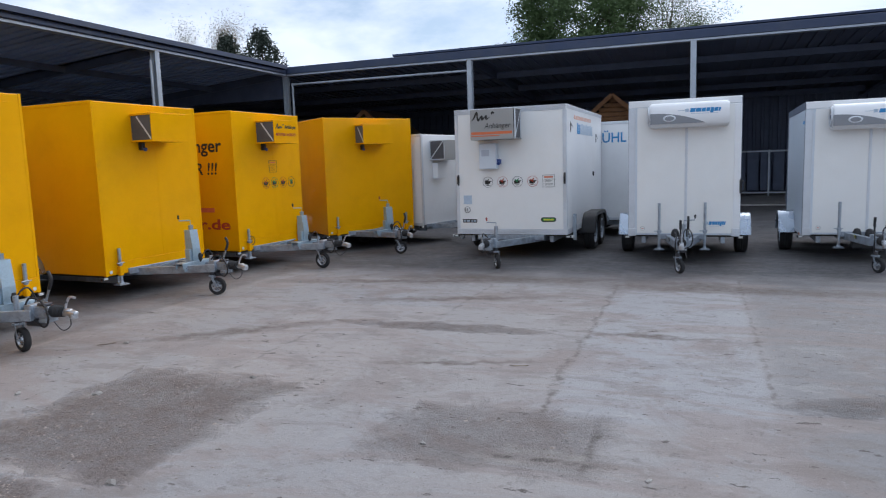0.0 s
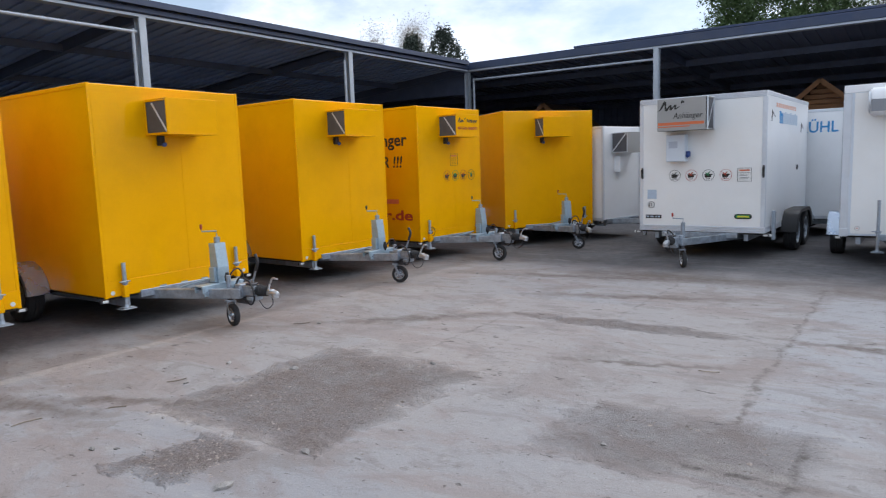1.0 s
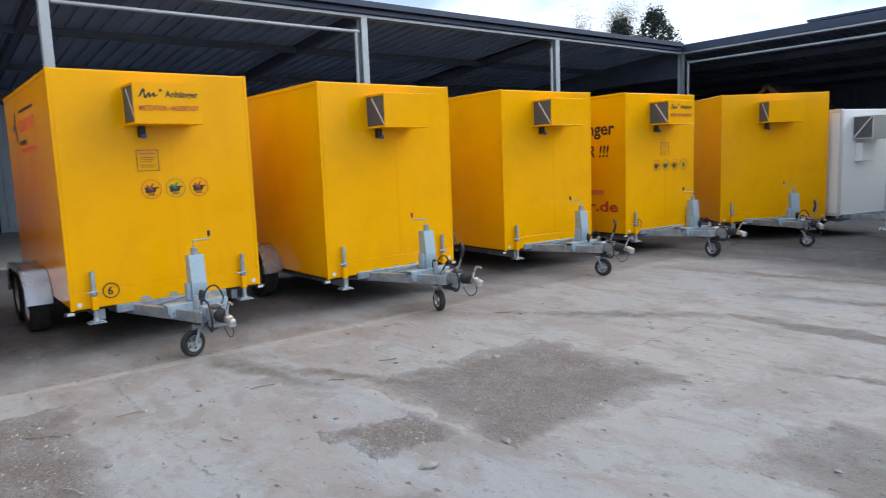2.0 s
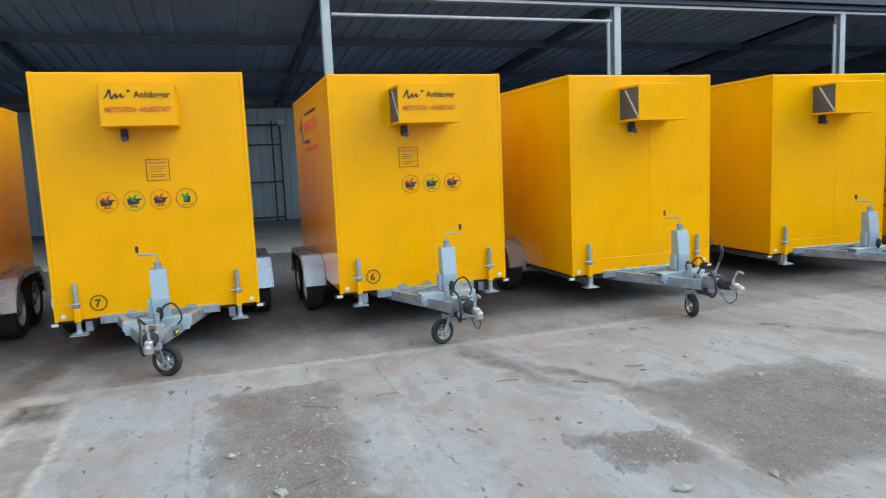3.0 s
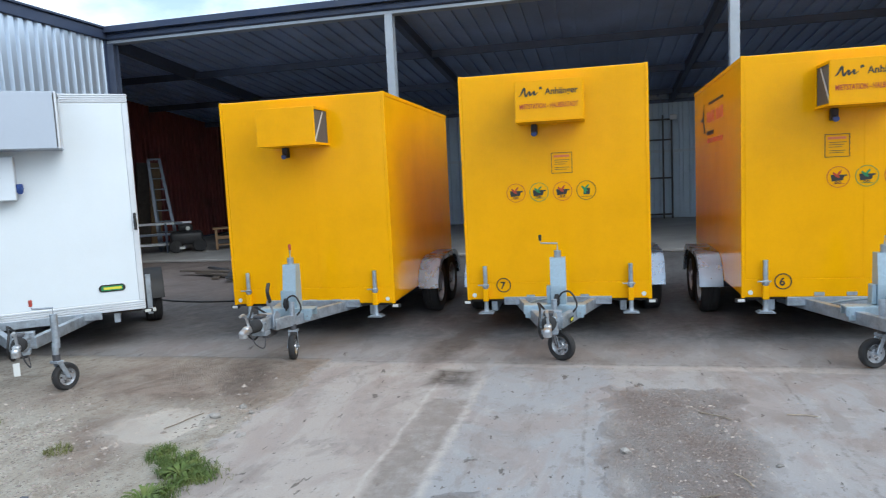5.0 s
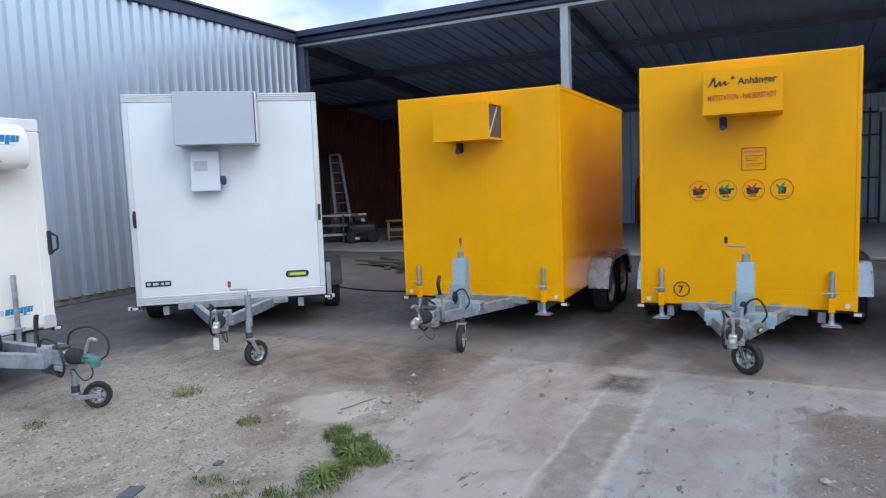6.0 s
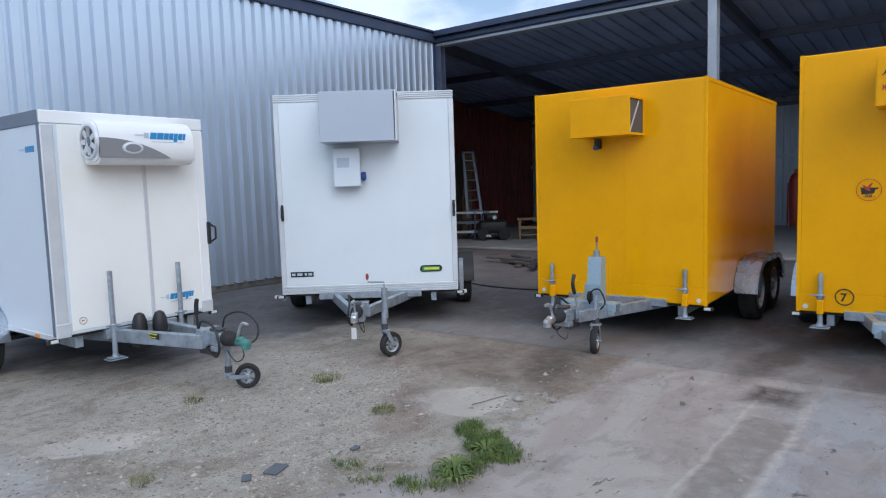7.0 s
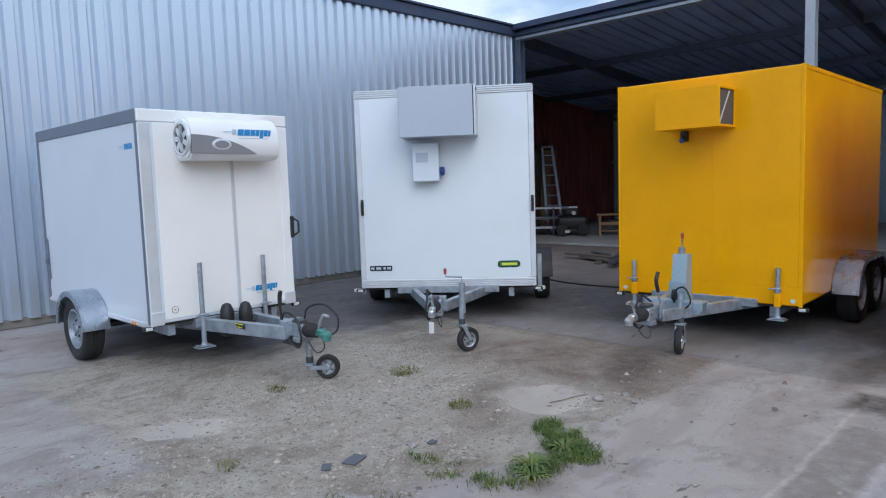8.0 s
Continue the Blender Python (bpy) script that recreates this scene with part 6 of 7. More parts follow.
# ---- behind and inside the halls ----
def foliage(name, parent, material, centres, per, spread, size, seed, flat=0.0):
    """Many small leaves round clump centres, as one mass."""
    rnd = np.random.RandomState(seed)
    c = np.repeat(np.array(centres, float), per, axis=0)
    n_ = len(c)
    c = c + rnd.normal(0, 1, (n_, 3)) * np.array(spread)
    a = rnd.normal(0, 1, (n_, 3))
    a[:, 2] *= 1 - flat
    a /= np.linalg.norm(a, axis=1)[:, None]
    b = np.cross(a, rnd.normal(0, 1, (n_, 3)))
    b /= np.linalg.norm(b, axis=1)[:, None]
    s = size * rnd.uniform(0.6, 1.4, (n_, 1))
    v = np.stack([c - a * s, c + b * s * 0.45, c + a * s, c - b * s * 0.45], axis=1).reshape(-1, 3)
    f_ = np.arange(4 * n_).reshape(-1, 4)
    me = bpy.data.meshes.new(name)
    me.from_pydata(v.tolist(), [], f_.tolist())
    me.materials.append(material)
    ob = new(name, me)
    ob.parent = parent
    return tagged(ob, kind="stuff")


def limb(p0, p1, r0, r1, seed=0, wig=0.1):
    rnd = random.Random(seed)
    a, b = Vector(p0), Vector(p1)
    pts, k = [], 7
    bm = bmesh.new()
    rings = []
    for i in range(k):
        t = i / (k - 1)
        w = (b - a).length * wig * math.sin(math.pi * t)
        p = a.lerp(b, t) + Vector((rnd.uniform(-w, w), rnd.uniform(-w, w), 0))
        r = r0 + (r1 - r0) * t
        d = (b - a).normalized()
        x = d.cross(Vector((0.3, 0.9, 0.1))).normalized()
        y = d.cross(x)
        rings.append([bm.verts.new(p + r * (math.cos(2 * math.pi * q / 7) * x + math.sin(2 * math.pi * q / 7) * y)) for q in range(7)])
    for u, v in zip(rings, rings[1:]):
        for q in range(7):
            bm.faces.new((u[q], u[(q + 1) % 7], v[(q + 1) % 7], v[q]))
    bm.faces.new(rings[-1])
    bm.faces.new(rings[0])
    bmesh.ops.recalc_face_normals(bm, faces=bm.faces)
    return bm


def broad_tree(x, y, h, rx, zc, label, seed, clumps=150, per=85, size=0.20):
    t = root("broadleaf_tree", pose(x, y, 0), label, "tree")
    rnd = random.Random(seed)
    part("trunk", limb((0, 0, 0), (0.2, 0, h * 0.6), 0.35, 0.2, seed, 0.02), BARK, t, "", True)
    cs = []
    for i in range(clumps):
        u, a = rnd.uniform(-1, 1), rnd.uniform(0, 2 * math.pi)
        r = math.sqrt(1 - u * u) * (0.55 + 0.5 * rnd.random())
        q = rnd.uniform(0.75, 1.08)
        cs.append((rx * r * math.cos(a) * q, rx * r * math.sin(a) * q, zc + (h - zc) * u * q * 0.95))
    for i in range(9):
        c = cs[i * 7]
        part("limb", limb((0.1, 0, h * 0.3), c, 0.14, 0.03, seed + i, 0.08), BARK, t, "", True)
    foliage("crown", t, LEAF, cs, per, (0.42, 0.42, 0.30), size, seed)
    return t


def conifer(x, y, h, r, label, seed):
    t = root("conifer_tree", pose(x, y, 0), label, "tree")
    rnd = random.Random(seed)
    part("trunk", limb((0, 0, 0), (0.05, 0, h), 0.22, 0.03, seed, 0.01), BARK, t, "", True)
    cs = []
    for i in range(300):
        u = rnd.random() ** 0.9
        z = h * (0.35 + 0.65 * u)
        rr = r * (1.05 - u) ** 0.8 * math.sqrt(rnd.random()) + 0.05
        a = rnd.uniform(0, 2 * math.pi)
        cs.append((rr * math.cos(a), rr * math.sin(a), z + rr * 0.25))
    foliage("crown", t, NEEDLE, cs, 34, (0.12, 0.12, 0.28), 0.10, seed)
    return t


def bare_tree(x, y, h, r, label, seed, droop=0.0, leaf=None):
    t = root("sparse_tree", pose(x, y, 0), label, "tree")
    rnd = random.Random(seed)
    part("trunk", limb((0, 0, 0), (0.1, 0.1, h * 0.8), 0.16, 0.05, seed, 0.02), BARK, t, "", True)
    tips = []
    for i in range(16):
        a, u = rnd.uniform(0, 2 * math.pi), rnd.uniform(0.3, 0.8)
        q = (r * rnd.uniform(0.4, 1) * math.cos(a), r * rnd.uniform(0.4, 1) * math.sin(a), h * min(u + rnd.uniform(0.15, 0.35), 1.0))
        part("limb", limb((0.05, 0.05, h * u), q, 0.05, 0.012, seed + i, 0.1), BARK, t, "", True)
        tips.append(q)
    cs = [(q[0] + rnd.gauss(0, 0.5), q[1] + rnd.gauss(0, 0.5), q[2] + rnd.gauss(-droop, 0.6)) for q in tips for _ in range(11)]
    foliage("crown", t, leaf or BARK, cs, 190, (0.50, 0.50, 0.6), 0.05, seed, 0.0)
    return t


broad_tree(-7.5, 46.5, 16.5, 4.5, 10.5, "broad dark green leafy tree behind the hall roof", 3, 420, 190, 0.10)
conifer(-31.8, 46, 11.9, 3.6, "dark conifer with upright shoots behind the roof", 5)
conifer(-35.0, 46, 11.8, 3.4, "dark conifer with upright shoots behind the roof", 6)
bare_tree(-37.6, 47, 12.6, 2.6, "thin pale sparsely leaved tree behind the roof", 8, 0.2, PALETWIG)
bare_tree(-1.9, 47, 12.8, 2.2, "sparse drooping birch behind the hall roof", 9, 0.6, LEAF)


def hut(x, y, w, d, eave, peak, label):
    h_ = root("garden_hut", pose(x, y, 0.05), label, "hut", "wooden huts in the hall")
    hw = w / 2
    n_ = int(eave / 0.14)
    for i in range(n_):
        z = 0.14 * i
        part("log", bx((-hw, 0, z + 0.004), (hw, 0.07, z + 0.136), 0.02), LOG, h_)
        for s in (-1, 1):
            part("log", bx((s * (hw - 0.1) - 0.035, 0.0725, z + 0.004), (s * (hw - 0.1) + 0.035, d, z + 0.136), 0.02), LOG, h_)
    z0 = n_ * 0.14
    k = int((peak - z0) / 0.14)
    for i in range(k):
        z = z0 + 0.14 * i
        q = hw * (1 - (z + 0.07 - z0) / (peak - z0))
        part("gable_log", bx((-q, 0.0, z + 0.004), (q, 0.07, z + 0.136), 0.02), LOG, h_)
    for s in (-1, 1):
        rb_ = bmesh.new()
        quad_slab(rb_, [(0, -0.35, peak + 0.06), (s * (hw + 0.28), -0.35, z0 - 0.10), (s * (hw + 0.28), d + 0.2, z0 - 0.10), (0, d + 0.2, peak + 0.06)], 0.05)
        bmesh.ops.recalc_face_normals(rb_, faces=rb_.faces)
        part("roof_side", rb_, SHINGLE, h_, "dark felt roof slope")
        part("barge_board", beam((0, -0.36, peak + 0.01), (s * (hw + 0.28), -0.36, z0 - 0.15), 0.03, 0.13), LOG, h_, "brown barge board")
    return h_


hut(-2.46, 22.0, 2.6, 2.4, 2.3, 3.42, "brown log-built garden hut with a gabled roof")
hut(-10.9, 22.0, 2.6, 2.4, 2.3, 3.40, "brown log-built garden hut with a gabled roof")

# rack of dark bars before the back wall
rk = root("steel_rack", pose(-21.25, 0.55, 0.06), "dark welded steel rack standing at the back wall", "rack")
for y in (-1.5, -0.2, 1.09, 1.33):
    part("upright", bx((-0.03, y - 0.025, 0), (0.03, y + 0.025, 2.99), 0.003), BLACK, rk)
for z in (0.12, 1.18, 2.28, 2.86):
    part("cross_bar", bx((-0.028, -1.5, z - 0.025), (0.028, 1.33, z + 0.025), 0.003), BLACK, rk)
part("lamp_head", bx((0.03, 1.27, 2.84), (0.16, 1.47, 2.98), 0.02), REFLECT, rk, "small white lamp head")

def barrier(x0, x1, y, label):
    b_ = root("steel_barrier", pose(x0, y, 0.05), label, "barrier")
    w_ = x1 - x0
    k = 4
    for i in range(k):
        part("upright", bx((w_ * i / (k - 1) - 0.03, -0.03, 0), (w_ * i / (k - 1) + 0.03, 0.03, 1.65), 0.003), POST, b_)
    for z in (0.12, 1.60):
        part("rail", bx((0, -0.035, z - 0.03), (w_, 0.035, z + 0.03), 0.004), FASCIALIP, b_)
    for i in range(14):
        part("slat", bx((w_ * i / 14 + 0.02, 0.035, 0.2), (w_ * (i + 0.85) / 14, 0.05, 1.55)), STEELDARK, b_)
barrier(0.4, 6.4, 27.2, "grey steel barrier across the dark hall")

# clutter in the southern bay
ld = root("step_ladder", pose(-15.3, -10.75, 0.06, 0, 0, 125), "tall aluminium step ladder standing before the dark red wall", "ladder")
for s in (-1, 1):
    part("stile", beam((s * 0.21 + 0.06, 0.0, 0.0), (s * 0.13 - 0.13, 0.45, 2.30), 0.03, 0.07), ALU_DARK, ld)
    part("rear_stile", beam((s * 0.20 + 0.10, 1.05, 0.0), (s * 0.13 - 0.12, 0.50, 2.28), 0.025, 0.05), ALU_DARK, ld)
for i in range(8):
    t = (i + 0.8) / 8.6
    part("tread", beam((-0.20 + 0.06 * t + 0.06 - 0.19 * t, 0.45 * t, 2.30 * t), (0.20 - 0.06 * t + 0.06 - 0.19 * t, 0.45 * t, 2.30 * t), 0.08, 0.03), ALU_DARK, ld)
part("top_platform", bx((-0.28, 0.40, 2.29), (0.02, 0.58, 2.33), 0.006), ALU_DARK, ld)
for dx, mt, txt in ((0.0, WOOD, "orange-brown wide board leaning against the red wall"), (0.52, BARK, "dark brown board leaning against the red wall")):
    bd = root("timber_board", pose(-17.22 + dx, -12.40, 0.06, -3, 0, 2), txt, "board", "boards at the red wall")
    part("panel", bx((-0.24, -0.02, 0), (0.24, 0.02, 2.3), 0.004), mt, bd)
    part("batten", bx((-0.24, 0.021, 1.1), (0.24, 0.05, 1.2), 0.004), mt, bd)
mc = root("covered_machine", pose(-15.15, -10.05, 0.06, 0, 0, 125), "dark garden machine on small wheels beside the ladder", "machine")
part("hood", bx((-0.40, -0.30, 0.18), (0.36, 0.34, 0.50), 0.09, 3), BLACK, mc, "", True)
part("seat", bx((-0.20, -0.05, 0.48), (0.14, 0.28, 0.66), 0.06, 2), BLACK, mc, "", True)
part("handlebar", pipe([(-0.30, -0.2, 0.45), (-0.28, -0.32, 0.68), (0.05, -0.34, 0.70), (0.08, -0.22, 0.46)], 0.014), DARKMETAL, mc, "", True)
part("lamp", lathe([(0.001, -0.33), (0.045, -0.33), (0.055, -0.30)], (0.02, 0, 0.58), "y", 14), REFLECT, mc)
part("number_plate_blank", bx((-0.20, -0.315, 0.09), (-0.08, -0.30, 0.15)), REFLECT, mc, "pale blank plate")
for sx in (-0.28, 0.26):
    for sy in (-0.26, 0.28):
        part("wheel", lathe([(0.04, sy - 0.05), (0.14, sy - 0.05), (0.16, sy - 0.02), (0.16, sy + 0.02), (0.14, sy + 0.05), (0.04, sy + 0.05)], (sx, 0, 0.16), "y", 20), RUBBER, mc, "", True)
bn = root("wooden_bench", pose(-15.55, -9.20, 0.06, 0, 0, 122), "small pale wooden bench standing on the slab", "bench")
for sx in (-0.26, 0.26):
    for sy in (-0.15, 0.15):
        part("leg", bx((sx - 0.03, sy - 0.03, 0), (sx + 0.03, sy + 0.03, 0.50), 0.004), WOOD, bn)
part("top_board", bx((-0.33, -0.21, 0.50), (0.33, 0.21, 0.545), 0.006), WOOD, bn)
part("stretcher", bx((-0.228, -0.165, 0.26), (0.228, -0.135, 0.34), 0.004), WOOD, bn)
part("shelf", bx((-0.228, -0.12, 0.10), (0.228, 0.12, 0.13), 0.004), WOOD, bn)
pr = root("profile_rack", pose(-14.75, -10.95, 0.06, 0, 0, 122), "low steel rack with shelves for metal profiles", "rack")
for sx in (-0.5, 0.5):
    for sy in (-0.2, 0.2):
        part("upright", bx((sx - 0.02, sy - 0.02, 0), (sx + 0.02, sy + 0.02, 0.72), 0.003), STEELDARK, pr)
    for z in (0.16, 0.40, 0.66):
        part("bearer", bx((sx - 0.015, -0.18, z - 0.02), (sx + 0.015, 0.18, z + 0.02), 0.003), STEELDARK, pr)
for i in range(9):
    z = (0.18, 0.42, 0.68)[i // 3] + 0.061
    q = root("metal_profile", pose(-14.75 + 0.03 * (i % 2), -10.95, z, 0, 0, 122 + 2.2 * (i % 3 - 1)), "grey aluminium profile lying on a low rack", "profile", "stack of metal profiles")
    part("bar", bx((-0.72 - 0.12 * (i % 2), -0.15 + 0.11 * (i % 3), 0), (0.70 + 0.2 * (i % 3), -0.08 + 0.11 * (i % 3), 0.05), 0.005), ALU_DARK if i % 2 else ALU, q)
for i in range(6):
    q = root("old_plank", pose(-11.35 + 0.12 * i - 0.2 * (i % 2), -6.9 + 0.10 * i, 0.004 + 0.034 * (i % 3), 0, 0, 52 + 14 * ((i * 7) % 5 - 2)), "dark weathered plank lying in a loose heap", "plank", "heap of old planks")
    part("board", bx((-0.75 - 0.1 * (i % 3), -0.06, 0), (0.75, 0.06, 0.032), 0.004), DARKMETAL if i % 2 else BARK, q)
rm = root("red_gas_trolley", pose(-20.6, -3.97, 0.06), "red upright trolley with a cylinder at the back wall", "trolley")
part("cylinder", lathe([(0.02, 0.05), (0.16, 0.06), (0.17, 0.2), (0.17, 1.3), (0.12, 1.42), (0.05, 1.48), (0.05, 1.58)], (0, 0, 0), "z", 20), REDKNOB, rm, "", True)
part("frame", pipe([(-0.05, -0.22, 0.05), (-0.1, -0.22, 1.2), (-0.1, 0.22, 1.2), (-0.05, 0.22, 0.05)], 0.02), REDKNOB, rm, "", True)
cb = tagged(part("ground_cable", pipe(curve_pts([(-9.6, -7.2, 0.012), (-9.0, -6.5, 0.012), (-8.7, -6.2, 0.012), (-8.55, -5.6, 0.012), (-8.6, -5.0, 0.012), (-8.9, -4.3, 0.012)], 6), 0.012, 8), BLACK, None, "", True), "thin black cable lying across the yard floor", "cable")

# ---- ground litter ----
def blades(name, label, spots, material, seed, height=0.14):
    """Tufts of grass: spots are (x, y, radius, count)."""
    rnd = random.Random(seed)
    vs, fs = [], []
    for x, y, r, k in spots:
        for _ in range(k):
            a, q = rnd.uniform(0, 2 * math.pi), r * math.sqrt(rnd.random())
            px, py = x + q * math.cos(a), y + q * math.sin(a)
            h = height * rnd.uniform(0.3, 1.0) * (1.1 - 0.5 * q / r)
            b, w = rnd.uniform(0, 2 * math.pi), rnd.uniform(0.0012, 0.0028)
            lean = h * rnd.uniform(0.4, 1.6)
            ox, oy = w * math.cos(b + 1.57), w * math.sin(b + 1.57)
            i = len(vs)
            mx, my = px + 0.4 * lean * math.cos(b), py + 0.4 * lean * math.sin(b)
            vs += [(px - ox, py - oy, 0), (px + ox, py + oy, 0), (mx - ox, my - oy, h * 0.65), (mx + ox, my + oy, h * 0.65), (px + lean * math.cos(b), py + lean * math.sin(b), h * 0.8)]
            fs += [(i, i + 1, i + 3, i + 2), (i + 2, i + 3, i + 4)]
    me = bpy.data.meshes.new(name)
    me.from_pydata(vs, [], fs)
    me.materials.append(material)
    return tagged(new(name, me), label, "grass", "", "stuff")


main_grass = []
grow = random.Random(31)
for ax, ay, cx, cy, gr, gk, thick in ((-3.72, -2.76, -3.58, -2.68, 0.06, 16, 60), (-3.60, -2.60, -3.34, -2.34, 0.11, 54, 48), (-3.50, -2.36, -3.36, -2.28, 0.08, 20, 45), (-3.24, -2.38, -3.02, -2.42, 0.09, 22, 36),
                                      (-3.0, -2.38, -2.76, -2.58, 0.08, 16, 26), (-2.76, -2.62, -2.84, -2.92, 0.08, 9, 16), (-2.84, -2.92, -2.86, -3.04, 0.05, 4, 26)):
    for _ in range(gk):
        gt, ga, gq = grow.random(), grow.uniform(0, 6.28), gr * math.sqrt(grow.random())
        main_grass.append((ax - 0.02 + (cx - ax) * gt + gq * math.cos(ga), ay + 0.04 + (cy - ay) * gt + gq * math.sin(ga), grow.uniform(0.03, 0.06), int(thick * grow.uniform(0.3, 1.1))))
blades("grass", "fresh green grass growing along a broken slab edge", main_grass, GRASSMAT, 4, 0.062)
dry = [(-3.98, -4.37, 0.13, 130), (-3.90, -4.30, 0.07, 70), (-3.64, -3.44, 0.09, 150), (-2.10, -3.74, 0.07, 60), (-3.05, -4.75, 0.08, 90), (-2.4, -2.75, 0.12, 60), (-2.2, -2.95, 0.1, 40)]
dry += [(gx + grow.uniform(-0.08, 0.08), gy + grow.uniform(-0.08, 0.08), gr, 8) for gx, gy, gr, gk in main_grass[::5]]
dry = [(x, y + 0.07, r, k) for x, y, r, k in dry]
blades("weeds", "small dry tufts of weeds in the loose ground", dry, DRYGRASS, 5, 0.06)

# broad weed rosettes in the grass
def rosette(x, y, s, seed):
    rnd = random.Random(seed)
    bm = bmesh.new()
    for k in range(26):
        a = 2 * math.pi * k / 26 + rnd.uniform(-0.2, 0.2)
        L_ = s * rnd.uniform(0.7, 1.15)
        d = Vector((math.cos(a), math.sin(a), 0))
        o = Vector((-d.y, d.x, 0))
        row = []
        for t, w, z in ((0.05, 0.25, 0.02), (0.4, 0.8, 0.35), (0.75, 1.0, 0.42), (1.0, 0.1, 0.25)):
            p = d * L_ * t + Vector((x, y, s * z))
            row.append((bm.verts.new(p - o * 0.055 * s * w), bm.verts.new(p + o * 0.055 * s * w)))
        for u, v in zip(row, row[1:]):
            bm.faces.new((u[0], u[1], v[1], v[0]))
    ob = part("weed_plant", bm, GRASSMAT, None, "", True)
    return tagged(ob, "green rosette of long weed leaves in the grass", "plant", "weed plants")

for i, (x, y, s) in enumerate(((-3.12, -2.39, 0.13), (-3.42, -2.39, 0.11), (-3.02, -2.31, 0.12))):
    rosette(x, y, s, 20 + i)


def rock(s, seed, flat=0.5):
    rnd = random.Random(seed)
    bm = bmesh.new()
    bmesh.ops.create_icosphere(bm, subdivisions=1, radius=s)
    for v in bm.verts:
        v.co *= rnd.uniform(0.65, 1.2)
        v.co.z *= flat
        v.co.z = max(v.co.z, -s * 0.15)
    return bm


shapes = []
for i in range(6):
    me = bpy.data.meshes.new("stone")
    b_ = rock(1.0, 40 + i, 0.35 + 0.08 * (i % 3))
    b_.to_mesh(me)
    b_.free()
    me.materials.append(STONE)
    shapes.append(me)
def stone(x, y, s, i, turn=0.0):
    ob = new("stone", shapes[i % 6])
    ob.matrix_basis = Matrix.LocRotScale((x, y, s * 0.12), Euler((0, 0, turn)), (s, s * 0.7, s))
    return tagged(ob, "loose grey stone chip lying on the concrete", "stone", "loose stones in the yard")

for i, (x, y, s) in enumerate(((-3.05, 4.12, 0.035), (-2.73, 1.95, 0.055), (-4.5, 3.34, 0.04), (-3.92, 3.5, 0.045), (-4.36, 2.86, 0.035), (-3.86, 2.35, 0.02), (-3.65, 1.93, 0.022), (-2.69, 2.45, 0.04), (-4.8, 1.31, 0.02),
                               (-2.53, 3.75, 0.022), (-4.05, 7.86, 0.03), (-5.04, 7.93, 0.035), (-4.86, 4.7, 0.04), (-0.14, 3.24, 0.025), (-1.36, 3.35, 0.03), (-3.46, 0.17, 0.05), (-4.64, 1.08, 0.022), (-4.48, 1.39, 0.02), (-5.3, 0.02, 0.03),
                               (-3.77, 1.85, 0.03), (-4.0, -0.05, 0.05), (-3.9, 0.7, 0.03), (-4.5, -2.62, 0.05), (-4.4, -2.5, 0.035), (-4.0, -2.36, 0.045), (-4.3, -2.72, 0.06), (-2.6, -4.9, 0.03), (-2.95, -3.1, 0.05))):
    stone(x, y, s, i, i * 1.3)

rnd = random.Random(11)
vs, fs = [], []
areas = [(-3.4, 3.3, 0.6, 0.9, 170), (-3.12, 2.0, 0.3, 0.18, 90), (-4.1, 0.35, 1.1, 0.32, 330), (-0.95, 3.6, 0.5, 0.3, 90), (-2.5, -3.7, 1.6, 1.1, 2600), (-3.7, -4.4, 1.2, 0.9, 1000), (-4.3, -2.65, 0.25, 0.18, 60), (-2.5, 4.2, 3.0, 3.0, 220), (-3.5, -0.5, 2.2, 2.0, 160), (-3.34, 3.25, 0.7, 0.8, 500), (-3.22, 2.05, 0.25, 0.28, 160), (-4.13, 0.27, 0.92, 0.36, 500), (1.8, 6.2, 1.2, 1.8, 350), (-4.6, -2.9, 0.7, 0.5, 160)]
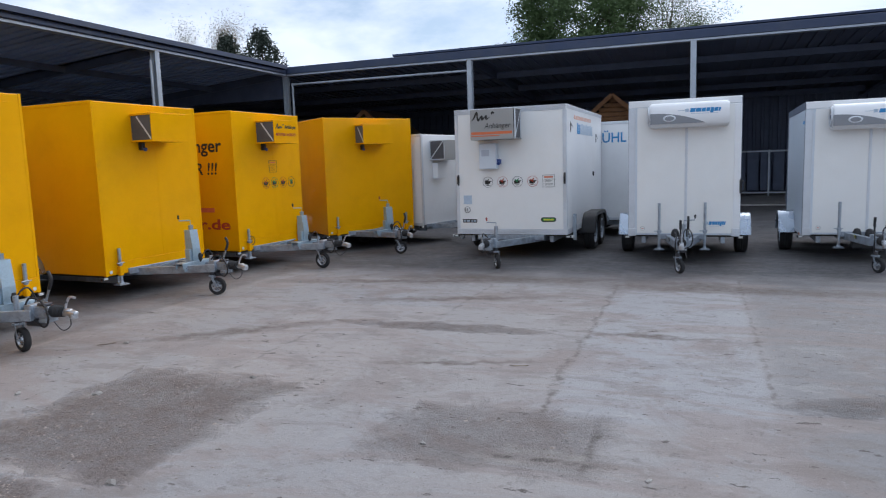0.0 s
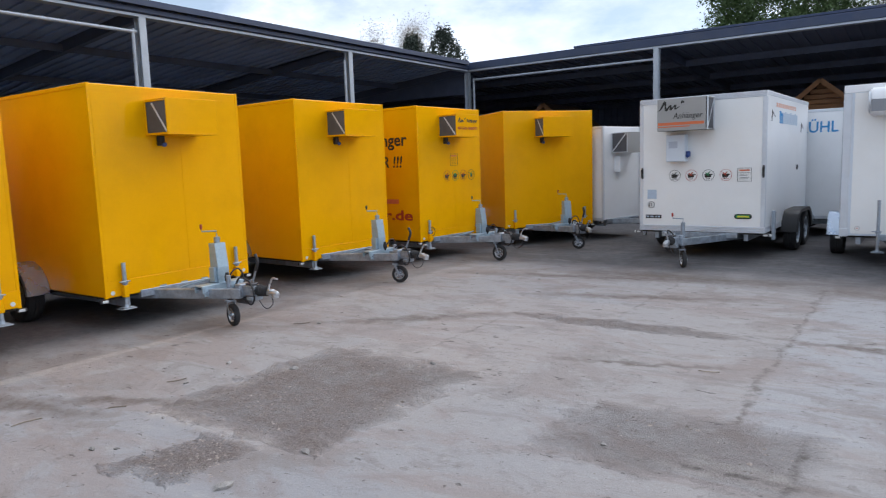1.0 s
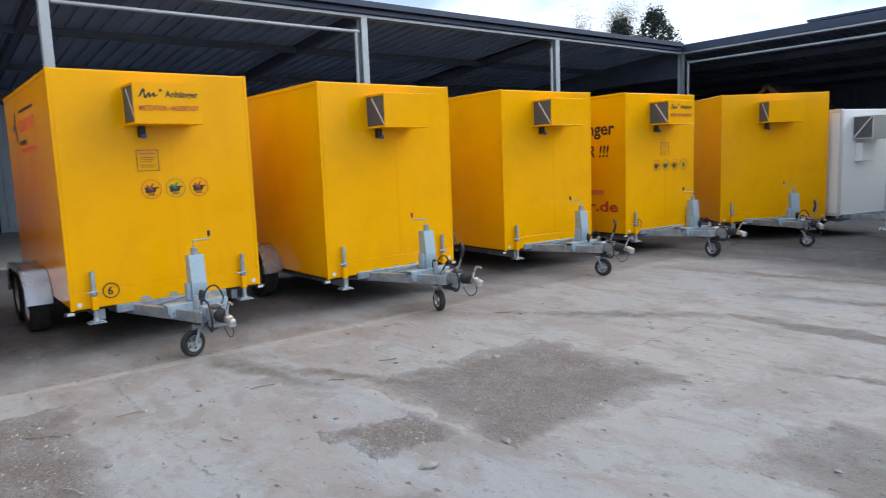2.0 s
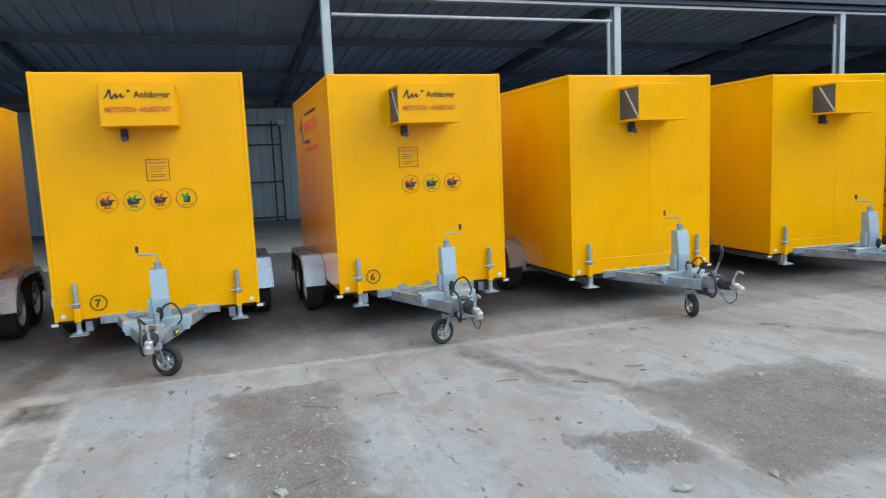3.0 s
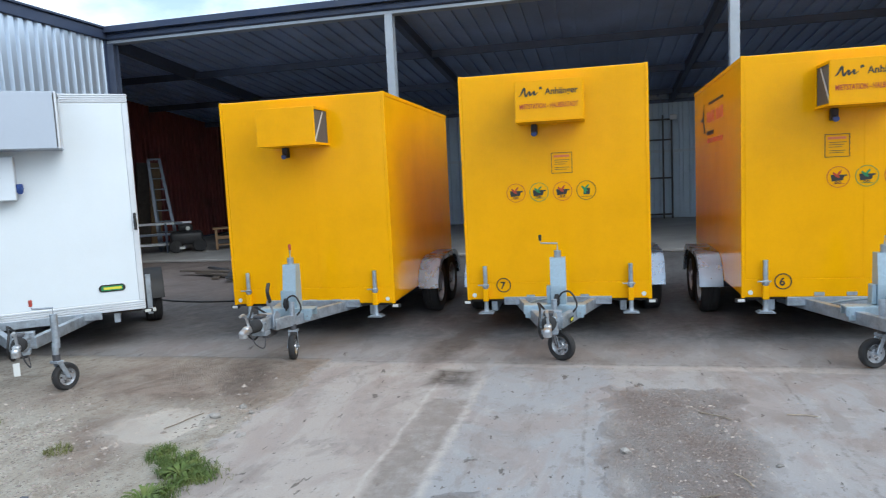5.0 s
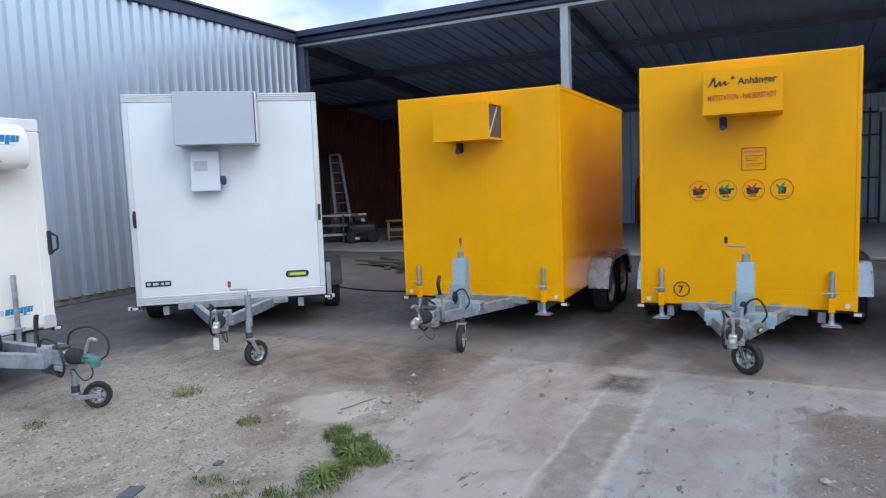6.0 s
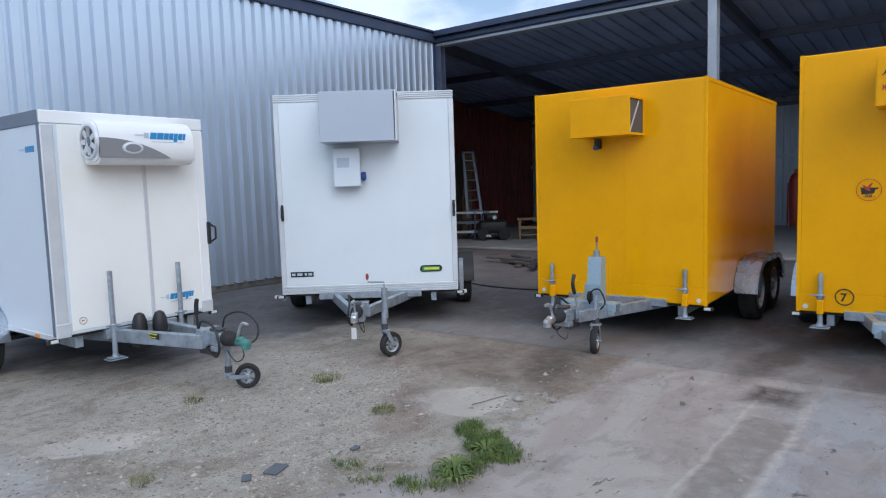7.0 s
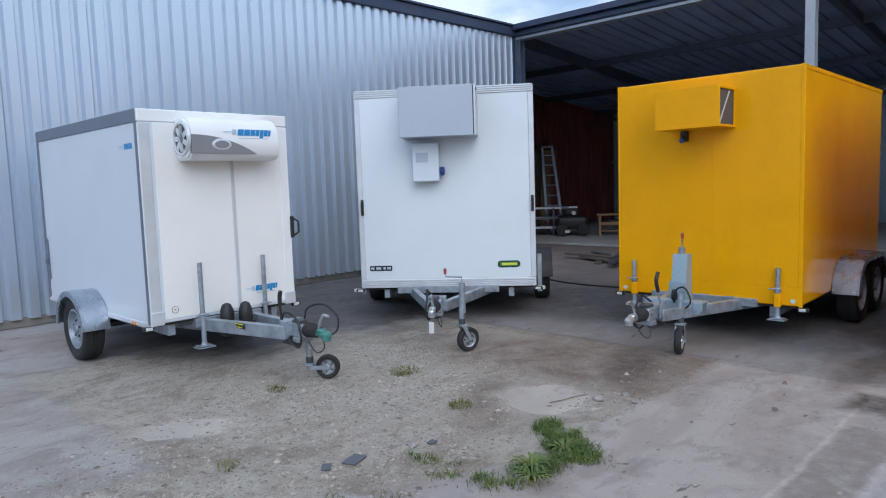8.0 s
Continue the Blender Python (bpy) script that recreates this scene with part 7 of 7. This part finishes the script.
for cx, cy, rx, ry, k in areas:
    for _ in range(k):
        a, q = rnd.uniform(0, 2 * math.pi), math.sqrt(rnd.random())
        x, y, s = cx + rx * q * math.cos(a), cy + ry * q * math.sin(a), rnd.uniform(0.003, 0.009) * (1.9 if rnd.random() < 0.06 else 1) * (1.5 if cy < -2.4 else 1)
        i = len(vs)
        t = rnd.uniform(0, 3)
        for j in range(5):
            g_ = t + 2 * math.pi * j / 5
            vs.append((x + s * math.cos(g_) * rnd.uniform(0.7, 1.2), y + s * math.sin(g_) * rnd.uniform(0.7, 1.2), 0.0))
        vs.append((x, y, s * rnd.uniform(0.25, 0.6)))
        fs += [(i + j, i + (j + 1) % 5, i + 5) for j in range(5)]
me = bpy.data.meshes.new("gravel")
me.from_pydata(vs, [], fs)
me.materials.append(GRAVELMAT)
tagged(new("gravel", me), "loose grit and gravel scattered over the broken concrete", "gravel", "", "stuff")

def twig(x, y, L_, turn, i, bent=0.010):
    L_ *= 0.7
    pts = curve_pts([(x + t * L_ * math.cos(turn) + bent * math.sin(5 * t + i) * -math.sin(turn), y + t * L_ * math.sin(turn) + bent * math.sin(5 * t + i) * math.cos(turn), 0.008) for t in (-0.5, -0.2, 0.15, 0.5)], 3)
    ob = part("twig", pipe(pts, 0.0035, 6), STICK, None, "", True)
    return tagged(ob, "thin dry twig lying on the concrete", "twig", "twigs in the yard")

for i, (x, y, L_, a) in enumerate(((-4.20, -2.88, 0.46, 2.8), (-4.65, 1.0, 0.24, 1.4), (-4.55, 1.85, 0.25, 1.5), (-4.3, 2.3, 0.16, 1.0), (-5.0, 4.6, 0.22, 0.9), (-4.46, 2.85, 0.2, 1.2), (-3.8, 1.3, 0.15, 0.2), (-4.6, 0.5, 0.3, 0.9), (-3.7, 0.5, 0.22, 0.4), (-3.5, 0.3, 0.2, 2.2), (-4.6, -2.6, 0.2, 0.3), (-1.2, 4.9, 0.2, 0.2))):
    twig(x, y, L_, a, i)
for x, y, a, s in ((-2.60, -3.20, 20, 0.85), (-2.44, -3.24, 50, 0.5), (-3.05, -3.05, 10, 0.4)):
    ob = part("slate_plate", bx((-0.075 * s, -0.05 * s, 0.001), (0.075 * s, 0.05 * s, 0.012), 0.003), PLATE, None)
    ob.matrix_basis = pose(x, y, 0, 0, 0, a)
    tagged(ob, "broken dark slate plate lying on the loose ground", "plate", "broken plates")
